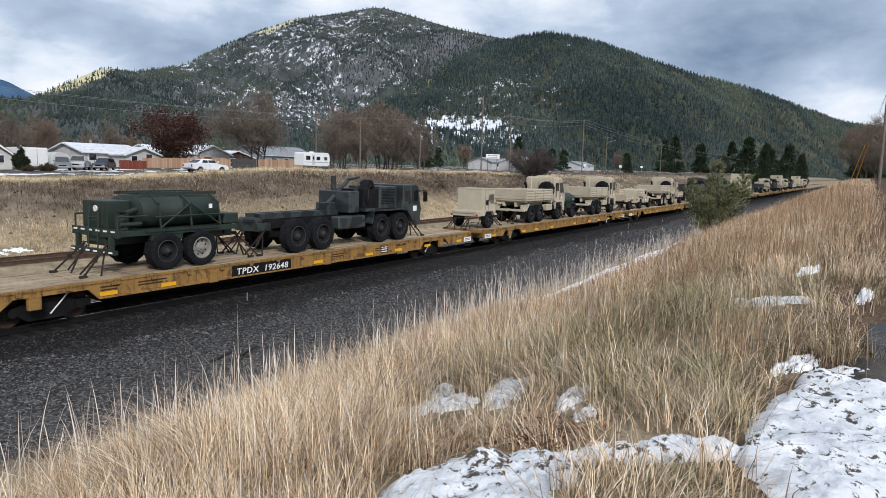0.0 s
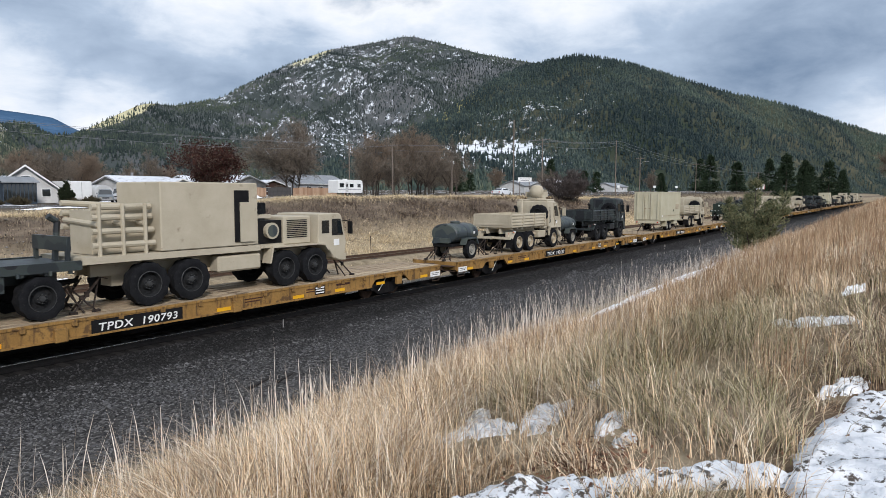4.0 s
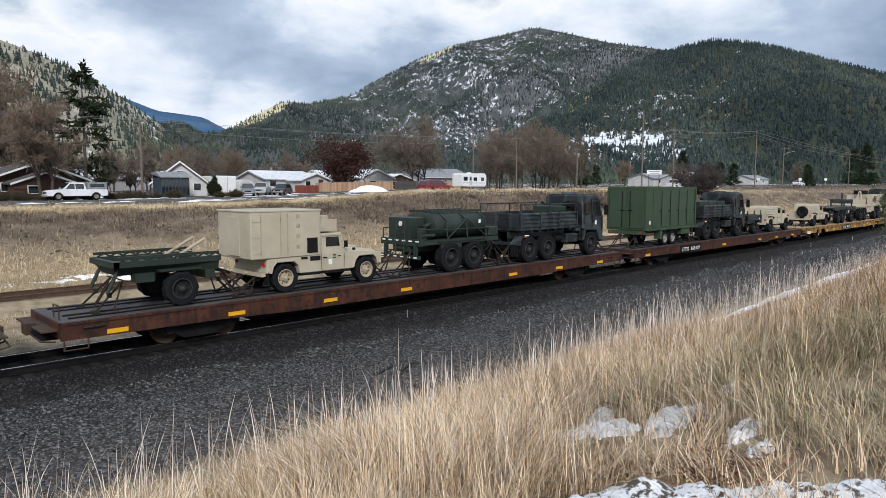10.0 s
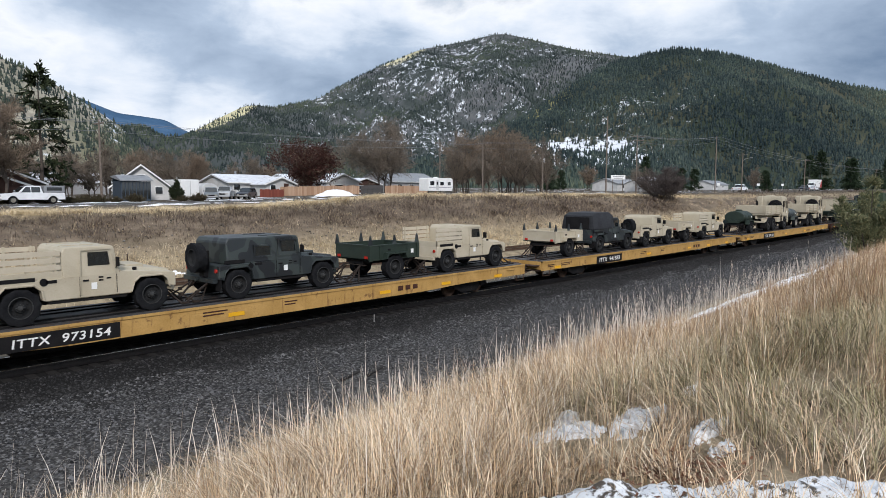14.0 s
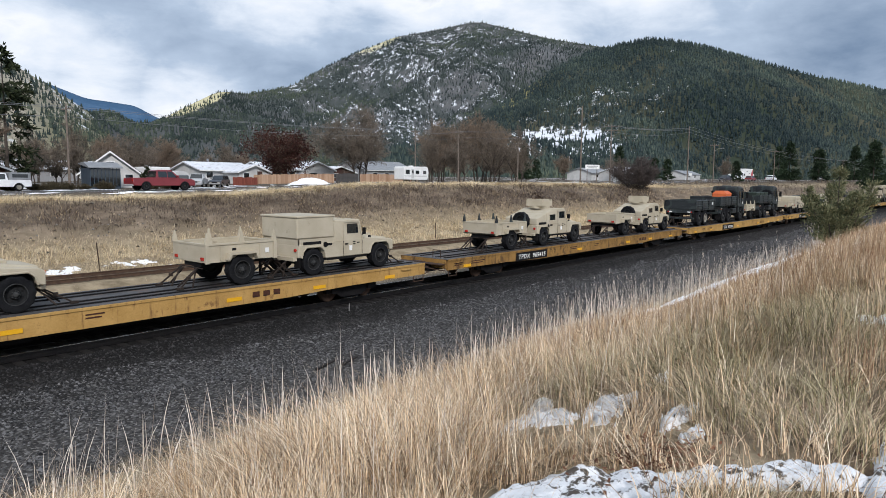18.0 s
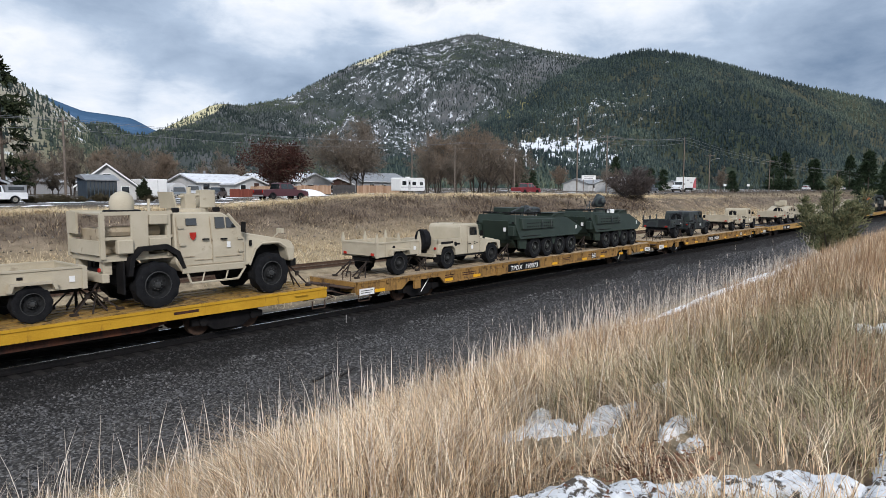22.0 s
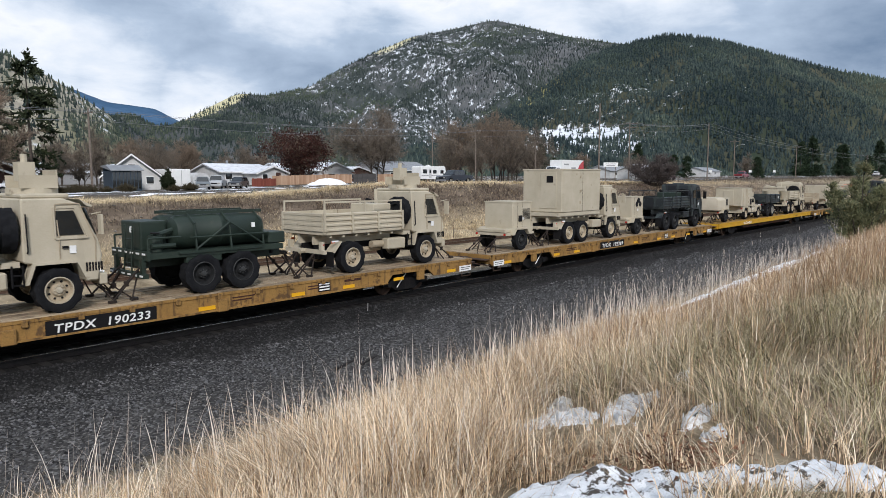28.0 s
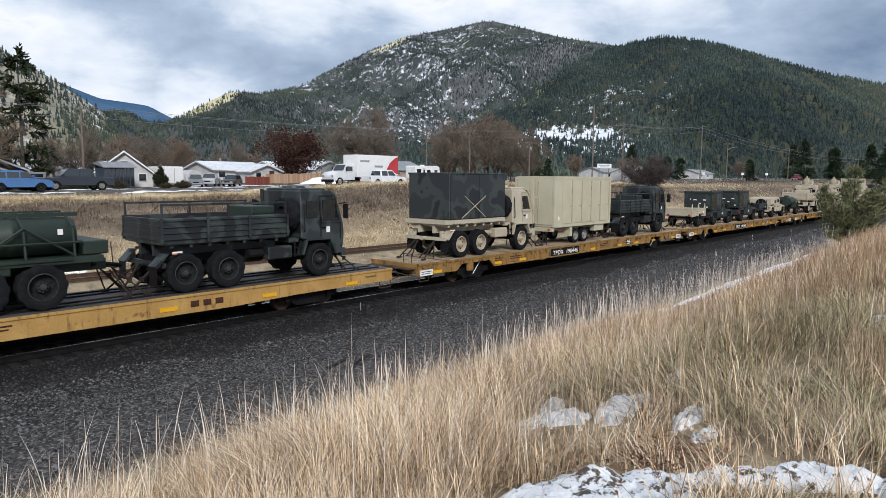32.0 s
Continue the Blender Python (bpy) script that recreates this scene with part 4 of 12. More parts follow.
def pane(parent, x0, x1, z0, z1, y, lean0=0.0, lean1=0.0):
    for s in (-1, 1):
        k = Kit().loft([(x0, s * y, z0), (x1, s * y, z0), (x1 - lean1, s * y, z1), (x0 - lean0, s * y, z1)],
                       [(x0, s * (y + 0.008), z0), (x1, s * (y + 0.008), z0), (x1 - lean1, s * (y + 0.008), z1), (x0 - lean0, s * (y + 0.008), z1)])
        part("window", k, M["glass"], parent)


def seams(parent, y, lines):
    """Panel joints as thin dark strips on the flank: (x0, x1, z0, z1)."""
    for s in (-1,):
        for x0, x1, z0, z1 in lines:
            part("panel_joint", Kit().box(x0, x1, s * y - 0.004, s * y + 0.004, z0, z1), M["black"], parent)


def sheet(parent, x, z, y=1.06, w=0.1, h=0.13):
    part("paper_tag", Kit().box(x - w, x + w, -y - 0.012, -y, z - h, z + h), M["white"], parent)


def lamps(parent, x, y, z, mat="lamp_red"):
    for s in (-1, 1):
        part("lamp", Kit().rod((x - 0.02, s * y, z), (x + 0.03, s * y, z), 0.06, 10), M[mat], parent)


def humvee(paint, style, hatch=False):
    """style: pickup, rails, four, turret, box, shelter, soft."""
    what = {"pickup": "two-door utility truck with open bed", "rails": "utility truck with slatted bed rails", "four": "four-door utility truck with rear spare wheel",
            "turret": "armoured utility truck with roof turret shield", "box": "utility truck with hard box over bed", "shelter": "utility truck carrying a square shelter", "soft": "utility truck with black canvas cover"}[style]
    v = thing("utility_truck", "%s %s" % (WORDS[paint], what), "truck", "utility trucks on the train")
    P = M[paint]
    low = [(-0.05, 0.64), (-0.05, 1.0), (-0.16, 1.08), (-1.62, 1.22), (-1.62, 1.14), (-4.68, 1.1), (-4.72, 0.66), (-4.55, 0.64), (-4.5, 0.86), (-4.36, 1.0), (-3.72, 1.0), (-3.55, 0.86), (-3.5, 0.56), (-1.32, 0.56), (-1.24, 0.86), (-1.08, 1.0), (-0.44, 1.0), (-0.28, 0.88), (-0.22, 0.66)]
    part("body", Kit().side(low, -1.06, 1.06).bevel(0.025), P, v)
    part("chassis", Kit().box(-4.6, -0.2, -0.6, 0.6, 0.42, 0.9).box(-4.4, -3.6, -0.8, 0.8, 0.4, 0.52).box(-1.1, -0.4, -0.8, 0.8, 0.4, 0.52), M["black"], v)
    part("hood", Kit().loft([(-0.08, -0.8, 1.0), (-0.08, 0.8, 1.0), (-1.6, 0.9, 1.2), (-1.6, -0.9, 1.2)], [(-0.14, -0.7, 1.13), (-0.14, 0.7, 1.13), (-1.6, 0.76, 1.31), (-1.6, -0.76, 1.31)]).box(-1.25, -0.75, -0.5, 0.5, 1.14, 1.3).bevel(0.012), P, v)
    for s in (-1,):
        part("wheel_arch", Kit().side([(-4.52, 0.84), (-4.36, 0.99), (-3.72, 0.99), (-3.56, 0.84), (-3.5, 0.6), (-3.5, 0.55), (-4.52, 0.55)], s * 0.72 - 0.06, s * 0.72 + 0.06), M["black"], v)
        part("wheel_arch", Kit().side([(-1.25, 0.84), (-1.08, 0.99), (-0.44, 0.99), (-0.29, 0.86), (-0.23, 0.62), (-0.23, 0.55), (-1.25, 0.55)], s * 0.72 - 0.06, s * 0.72 + 0.06), M["black"], v)
        part("arch_flare", Kit().path([(-0.24, s * 1.07, 0.66), (-0.3, s * 1.07, 0.88), (-0.45, s * 1.07, 1.01), (-1.08, s * 1.07, 1.01), (-1.24, s * 1.07, 0.87), (-1.33, s * 1.07, 0.6)], 0.025, 5), P, v)
        part("arch_flare", Kit().path([(-3.5, s * 1.07, 0.6), (-3.55, s * 1.07, 0.86), (-3.72, s * 1.07, 1.01), (-4.36, s * 1.07, 1.01), (-4.5, s * 1.07, 0.86), (-4.56, s * 1.07, 0.64)], 0.025, 5), P, v)
        part("hood_latch", Kit().box(-1.2, -1.1, s * 0.86 - 0.03, s * 0.86 + 0.03, 1.16, 1.26), M["black"], v)
        part("rocker_step", Kit().box(-3.4, -1.45, s * 1.0 - 0.05, s * 1.0 + 0.05, 0.48, 0.54), M["black"], v)
    part("snorkel", Kit().rod((-1.45, 0.82, 1.2), (-1.5, 0.82, 1.55), 0.055, 8).rod((-1.5, 0.82, 1.55), (-1.42, 0.82, 1.64), 0.07, 8), P, v)
    part("door_frame", Kit().path([(-2.64, -1.075, 0.64), (-2.64, -1.07, 1.14), (-2.6, -1.0, 1.76), (-1.82, -0.99, 1.76), (-1.74, -1.06, 1.2), (-1.74, -1.075, 0.64)], 0.014, 4), P, v)
    part("roof_rib", Kit().box(-2.95, -2.1, -0.5, -0.44, 1.835, 1.86).box(-2.95, -2.1, 0.44, 0.5, 1.835, 1.86), P, v)
    part("grille", (lambda k: [k.box(-0.09, -0.05, y - 0.02, y + 0.02, 0.7, 0.93) for y in np.arange(-0.5, 0.51, 0.11)] and k)(Kit()), M["black"], v)
    part("front_bumper", Kit().box(-0.12, 0.0, -0.85, 0.85, 0.5, 0.62).bevel(0.015), P, v)
    lamps(v, -0.05, 0.82, 0.82, "white")
    both(v, "marker_lamp", lambda k, y, s: k.box(-0.06, 0.0, y - 0.07, y + 0.07, 0.94, 1.0), 0.84, M["orange"])
    for x in (-0.76, -4.04):
        for s in (-1, 1):
            wheel(v, x, s * 0.92, 0.94, 0.32, "tan" if paint == "tan" and style == "shelter" else "dark")
    four = style in ("four", "turret")
    back = {"pickup": -3.05, "rails": -3.05, "box": -3.05, "shelter": -3.0, "soft": -2.95, "four": -4.4}.get(style, -3.72)
    top = 1.84
    line = [(-3.0, top), (back, top - 0.18)] if style == "turret" else [(back + 0.1, top), (back, top - 0.12)]
    cab = Kit().taper([(-1.6, 1.12), (-1.72, top - 0.05), (-1.8, top)] + line + [(back, 1.1)], -1.03, 1.03, 1.15, top, 0.09).bevel(0.03)
    part("cab", cab, P, v)
    wind = Kit().loft([(-1.63, -0.86, 1.32), (-1.63, 0.86, 1.32), (-1.72, 0.8, 1.74), (-1.72, -0.8, 1.74)], [(-1.6, -0.86, 1.325), (-1.6, 0.86, 1.325), (-1.685, 0.8, 1.745), (-1.685, -0.8, 1.745)])
    part("windscreen", wind, M["glass"], v)
    pane(v, -2.42, -1.86, 1.38, 1.7, 1.0, 0.0, 0.05)
    if four:
        pane(v, -3.4, -2.86, 1.3, 1.58, 0.998)
        for a, b, z in ((-3.46, -2.8, 1.62), (-2.56, -1.78, 1.74)):
            part("window_frame", Kit().box(a, b, -1.03, -0.985, 1.235, 1.285).box(a, a + 0.05, -1.025, -0.97, 1.29, z - 0.05).box(b - 0.05, b, -1.025, -0.97, 1.29, z - 0.05).box(a, b, -1.02, -0.96, z - 0.045, z), P, v)
        part("quarter_vent", Kit().box(-4.5, -3.8, -1.045, -1.02, 1.13, 1.24), M["black"], v)
        part("fuel_cap", Kit().rod((-3.6, -1.07, 1.02), (-3.6, -1.03, 1.02), 0.09, 12), M["black"], v)
    seams(v, 1.062, [(-2.66, -2.645, 0.6, 1.13), (-1.72, -1.705, 0.62, 1.13)] + ([(-3.62, -3.605, 0.6, 1.13)] if four else []))
    part("door_handle", Kit().box(-2.58, -2.44, -1.09, -1.05, 1.0, 1.04), M["black"], v)
    both(v, "mirror", lambda k, y, s: k.rod((-1.72, y, 1.3), (-1.72, y + s * 0.16, 1.42), 0.015, 5).box(-1.74, -1.7, y + s * 0.05, y + s * 0.22, 1.34, 1.56), 1.04, M["black"])
    part("side_vent", Kit().box(-3.45, -3.2, -1.07, -1.054, 1.02, 1.1), M["black"], v)
    part("rear_bumper", Kit().box(-4.85, -4.7, -0.95, 0.95, 0.55, 0.68).rod((-4.95, 0, 0.6), (-4.7, 0, 0.6), 0.05, 8), P, v)
    lamps(v, -4.73, 0.9, 0.92)
    both(v, "mud_flap", lambda k, y, s: k.box(-4.66, -4.63, y - 0.16, y + 0.16, 0.3, 0.72), 0.9, M["black"])
    if style in ("pickup", "rails", "box", "soft"):
        part("bed_wall", Kit().box(-4.68, -3.05, -1.0, -0.94, 1.08, 1.3).box(-4.68, -3.05, 0.94, 1.0, 1.08, 1.3).box(-4.68, -4.62, -1.0, 1.0, 1.08, 1.3), P, v)
    if style == "rails":
        for s in (-1, 1):
            for z in (1.4, 1.56, 1.72):
                part("rail_slat", Kit().box(-4.7, -3.08, s * 0.98 - 0.02, s * 0.98 + 0.02, z - 0.055, z + 0.055), M["tan_dark" if paint != "tan" else "sand_canvas"], v)
            for x in (-4.6, -3.85, -3.2):
                part("rail_post", Kit().box(x - 0.03, x + 0.03, s * 0.955 - 0.02, s * 0.955 + 0.02, 1.2, 1.8), P, v)
    if style == "box":
        part("hard_box", Kit().box(-4.74, -3.08, -1.05, 1.05, 1.3, 1.98).bevel(0.04), P, v)
        part("box_lid", Kit().box(-4.78, -3.04, -1.08, 1.08, 1.96, 2.02).bevel(0.015), P, v)
    if style == "soft":
        part("canvas_cover", Kit().taper([(-2.3, 1.3), (-2.35, 1.95), (-2.7, 2.14), (-4.3, 2.12), (-4.66, 1.98), (-4.7, 1.3)], -1.06, 1.06, 1.6, 2.14, 0.2).bevel(0.06, 2), M["dark_canvas"], v, "sagging black canvas cover", True)
        # black sheet stands for the shaded inside of the open rear
        part("cover_opening", Kit().box(-4.73, -4.7, -0.75, 0.75, 1.32, 1.9), M["black"], v)
    if style == "turret":
        part("slant_back", Kit().taper([(-3.7, 1.1), (-3.7, top - 0.19), (-4.66, 1.42), (-4.68, 1.1)], -1.03, 1.03, 1.15, top, 0.09).bevel(0.03), P, v)
        part("turret_ring", Kit().lathe([(1.84, 0.55), (1.95, 0.55)], 18, "z", (-2.85, 0, 0)), P, v)
        for s in (-1, 1):
            part("turret_shield", Kit().side([(-3.35, 1.95), (-3.35, 2.3), (-2.85, 2.3), (-2.7, 2.22), (-2.45, 2.22), (-2.45, 1.95)], s * 0.52 - 0.02, s * 0.52 + 0.02), P, v)
        part("turret_shield", Kit().box(-2.45, -2.41, -0.5, 0.5, 1.95, 2.28), P, v)
        part("turret_shield", Kit().box(-3.39, -3.35, -0.5, 0.5, 1.95, 2.28), P, v)
        if hatch:
            part("raised_hatch", Kit().loft([(-2.2, -0.4, 1.9), (-2.2, 0.4, 1.9), (-1.95, 0.4, 2.4), (-1.95, -0.4, 2.4)], [(-2.15, -0.4, 1.9), (-2.15, 0.4, 1.9), (-1.9, 0.4, 2.4), (-1.9, -0.4, 2.4)]), P, v)
    if style in ("four", "turret") or style == "pickup":
        sw = wheel(v, 0, 0, 0.94, 0.3, "dark")
        sw.name = "spare_wheel"
        sw.matrix_basis = pose(-5.02, -0.25, 1.32, 0, 0, 90) if style != "pickup" else pose(-4.85, -0.3, 1.28, 0, 0, 75)
        part("spare_bracket", Kit().box(-4.85, -4.66, -0.4, -0.1, 0.7, 1.5), M["black"], v)
    if style == "shelter" and paint == "camo":
        part("shelter", Kit().box(-4.86, -2.6, -1.08, 1.08, 1.14, 2.48).bevel(0.03), P, v)
        part("shelter_roof", Kit().box(-4.9, -2.56, -1.12, 1.12, 2.46, 2.62).bevel(0.015), M["green"], v)
        part("side_sheet", Kit().box(-4.78, -3.82, -1.1, -1.082, 1.36, 2.36).bevel(0.008), M["plastic_sheet"], v, "crumpled black plastic sheet")
        part("side_panel", Kit().box(-3.76, -2.72, -1.105, -1.082, 1.48, 2.4).bevel(0.008), M["green_grey"], v)
        part("panel_latch", Kit().box(-3.3, -3.1, -1.12, -1.104, 1.98, 2.03), M["black"], v)
        part("corner_post", Kit().box(-4.88, -4.8, -1.12, -1.0, 1.14, 2.47), M["green"], v)
        part("corner_post", Kit().box(-2.66, -2.58, -1.12, -1.0, 1.14, 2.47), M["green"], v)
        part("rear_panel", Kit().box(-4.9, -4.86, -0.85, 0.85, 1.22, 1.55).bevel(0.01), M["green"], v)
        part("rear_door", Kit().box(-4.885, -4.86, -0.9, 0.9, 1.62, 2.38).bevel(0.01), P, v)
        for y, z, w in ((-0.55, 1.95, 0.12), (0.2, 1.95, 0.12), (-0.2, 1.68, 0.08), (-0.75, 1.4, 0.07), (0.55, 2.0, 0.04)):
            part("label_plate", Kit().box(-4.91, -4.885, y - w, y + w, z - 0.04, z + 0.04), M["white"], v)
        part("beacon", Kit().lathe([(2.62, 0.05), (2.72, 0.045), (2.74, 0.01)], 10, "z", (-2.85, -0.7, 0)), M["orange"], v)
        for x in (-4.6, -3.6):
            part("lifting_eye", Kit().box(x - 0.05, x + 0.05, -0.95, -0.85, 2.62, 2.67), M["black"], v)
        part("hip_panel", Kit().side([(-3.5, 0.62), (-3.4, 1.02), (-2.7, 1.02), (-2.7, 0.6)], -1.075, -1.062), M["green"], v)
    elif style == "shelter":
        part("shelter", Kit().box(-5.25, -2.68, -1.08, 1.08, 1.12, 2.62).bevel(0.03), P, v)
        part("shelter_roof", Kit().box(-5.28, -2.65, -1.1, 1.1, 2.6, 2.66).bevel(0.012), P, v)
        part("shelter_door", Kit().box(-5.29, -5.25, -0.4, 0.4, 1.2, 2.45).bevel(0.01), P, v)
        part("shelter_vent", Kit().box(-3.22, -2.82, -1.1, -1.08, 1.22, 1.72), M["black"], v)
        for z in (1.45, 1.8, 2.15, 2.45):
            part("hinge", Kit().box(-3.62, -3.5, -1.1, -1.08, z - 0.06, z + 0.06), M["tan_dark"] if paint == "tan" else M["green"], v)
        part("cab_rack", Kit().box(-2.66, -1.95, -0.95, 0.95, 1.88, 1.94).box(-2.66, -1.95, -0.97, -0.93, 1.9, 2.3).box(-2.66, -1.95, 0.93, 0.97, 1.9, 2.3).box(-1.99, -1.95, -0.93, 0.93, 1.9, 2.2), P, v)
        part("roof_unit", Kit().box(-2.66, -2.15, -0.75, 0.75, 1.95, 2.42).bevel(0.02), P, v)
        part("side_step", Kit().box(-3.1, -2.7, -1.08, -0.9, 0.95, 1.1).bevel(0.01), M["black"], v)
        for x in (-4.9, -4.2, -3.95):
            part("panel_batten", Kit().box(x - 0.015, x + 0.015, -1.095, -1.08, 1.2, 2.56), M["tan_dark"] if paint == "tan" else M["green"], v)
        for z in (1.3, 1.8, 2.3):
            part("step_rail", Kit().box(-5.2, -4.9, -1.095, -1.075, z, z + 0.06), P, v)
    if style in ("pickup", "rails", "box", "soft"):
        part("side_recess", Kit().box(-4.5, -3.7, -1.066, -1.05, 1.1, 1.2), M["black"], v)
        part("fuel_cap", Kit().rod((-3.5, -1.07, 1.06), (-3.5, -1.03, 1.06), 0.1, 12), M["black"], v)
    part("door_vents", Kit().box(-2.18, -2.06, -1.068, -1.056, 0.98, 1.02).box(-2.18, -2.06, -1.068, -1.056, 1.06, 1.1).box(-1.98, -1.86, -1.068, -1.056, 1.02, 1.06), M["black"], v)["kind"] = "stuff"
    sheet(v, -2.3, 0.86, w=0.07, h=0.09)
    if style != "shelter":
        raise_parts(v.children, 1.25, 1.13)
    lashings(v, [(-0.1, 1), (-4.75, -1)], 0.8, 0.55, 0.85)
    return v


def box_trailer(paint, fins=True):
    """Light two-wheeled cargo trailer; front is the towing eye."""
    v = thing("cargo_trailer", "%s two-wheeled cargo trailer %s" % (WORDS[paint], "with pointed bow sockets" if fins else "with plain open box"), "trailer", "cargo trailers on the train")
    P = M[paint]
    b0, b1, z0, z1 = -3.3, -0.75, 0.78, 1.32
    k = Kit().box(b0, b1, -1.02, -0.96, z0, z1).box(b0, b1, 0.96, 1.02, z0, z1).box(b0, b0 + 0.06, -0.96, 0.96, z0, z1).box(b1 - 0.06, b1, -0.96, 0.96, z0, z1).box(b0, b1, -1.0, 1.0, z0, z0 + 0.06)
    part("cargo_box", k, P, v)
    part("rim_rail", Kit().box(b0 - 0.02, b1 + 0.02, -1.05, -0.95, z1, z1 + 0.05).box(b0 - 0.02, b1 + 0.02, 0.95, 1.05, z1, z1 + 0.05).box(b0 - 0.02, b0 + 0.08, -0.95, 0.95, z1, z1 + 0.05).box(b1 - 0.08, b1 + 0.02, -0.95, 0.95, z1, z1 + 0.05), P, v)
    both(v, "mudguard", lambda k, y, s: k.side([(-2.66, 0.84), (-2.6, 1.06), (-1.56, 1.06), (-1.5, 0.84), (-1.58, 0.84), (-1.64, 1.0), (-2.52, 1.0), (-2.58, 0.84)], min(y, y + s * 0.28), max(y, y + s * 0.28)), 0.96, P)
    part("drawbar", Kit().rod((b1 + 0.1, -0.7, 0.72), (-0.12, 0, 0.62), 0.05, 6).rod((b1 + 0.1, 0.7, 0.72), (-0.12, 0, 0.62), 0.05, 6).box(b0 + 0.1, b1, -0.5, 0.5, 0.62, 0.76).rod((-0.12, 0, 0.62), (0.0, 0, 0.62), 0.06, 8), M["black"], v)
    part("landing_leg", Kit().rod((-0.55, 0.2, 0.7), (-0.55, 0.2, 0.05), 0.04, 6), M["black"], v)
    for s in (-1, 1):
        wheel(v, -2.08, s * 0.95, 0.98, 0.32, "dark")
        part("tail_lamp", Kit().box(b0 - 0.03, b0, s * 0.8 - 0.08, s * 0.8 + 0.08, 0.85, 0.95), M["lamp_red"], v)
    if fins:
        for s in (-1, 1):
            for x in (b0 + 0.05, (b0 + b1) / 2, b1 - 0.05):
                part("bow_socket", Kit().loft([(x - 0.09, s * 0.99 - 0.04, z1 + 0.05), (x + 0.09, s * 0.99 - 0.04, z1 + 0.05), (x + 0.09, s * 0.99 + 0.04, z1 + 0.05), (x - 0.09, s * 0.99 + 0.04, z1 + 0.05)],
                                              [(x - 0.02, s * 0.99 - 0.02, z1 + 0.4), (x + 0.02, s * 0.99 - 0.02, z1 + 0.4), (x + 0.02, s * 0.99 + 0.02, z1 + 0.4), (x - 0.02, s * 0.99 + 0.02, z1 + 0.4)]), M["tan"] if paint == "tan" and fins != "dark" else M["camo"], v)
        for x in (b0 + 0.5, b1 - 0.6):
            part("side_rib", Kit().box(x - 0.03, x + 0.03, -1.045, -1.015, z0 + 0.02, z1 - 0.02), P, v)
    for x in (b0 + 0.03, b1 - 0.03):
        part("corner_post", Kit().box(x - 0.06, x + 0.06, -1.06, -0.98, z0 - 0.02, z1 + 0.02), P, v)
    part("side_stencil", Kit().box(b0 + 0.9, b0 + 1.05, -1.024, -1.02, 1.12, 1.2), M["black"], v)
    sheet(v, b1 - 0.35, 1.05, 1.03, 0.07, 0.08)
    lashings(v, [(b0, -1), (-0.4, 1)], 0.8, 0.6, 0.7)
    return v


def cargo_bed(v, x0, x1, P, z0=1.32, z1=1.92, slats=3):
    """Drop-side bed: floor, ribbed side panels and posts."""
    part("bed_floor", Kit().box(x0, x1, -1.2, 1.2, z0 - 0.14, z0), P, v)
    n = 3 if x1 - x0 > 3.4 else 2
    for s in (-1, 1):
        for j in range(n):
            a, b = x0 + (x1 - x0) * j / n + 0.015, x0 + (x1 - x0) * (j + 1) / n - 0.015
            k = Kit().box(a, b, s * 1.19 - 0.02, s * 1.19 + 0.02, z0, z1)
            for i in range(slats + 1):
                zz = z0 + 0.03 + (z1 - z0 - 0.06) * i / slats
                k.cross([(s * 1.2, zz - 0.06), (s * 1.255, zz - 0.035), (s * 1.255, zz + 0.02), (s * 1.2, zz + 0.06)], a, b)
            part("side_panel", k, P, v)
        for j in range(n + 1):
            x = x0 + (x1 - x0) * j / n
            part("side_post", Kit().box(x - 0.04, x + 0.04, s * 1.24 - 0.04, s * 1.24 + 0.04, z0 - 0.1, z1 + 0.03).box(x - 0.055, x + 0.055, s * 1.285 - 0.01, s * 1.285 + 0.01, z0 - 0.02, z0 + 0.1), P, v)
    for x, nm in ((x0, "tailgate"), (x1, "headboard")):
        k = Kit().box(x - 0.03, x + 0.03, -1.17, 1.17, z0, z1)
        for i in range(slats + 1):
            zz = z0 + 0.03 + (z1 - z0 - 0.06) * i / slats
            k.box(x - 0.05, x + 0.05, -1.17, 1.17, zz - 0.04, zz + 0.04)
        part(nm, k, P, v)


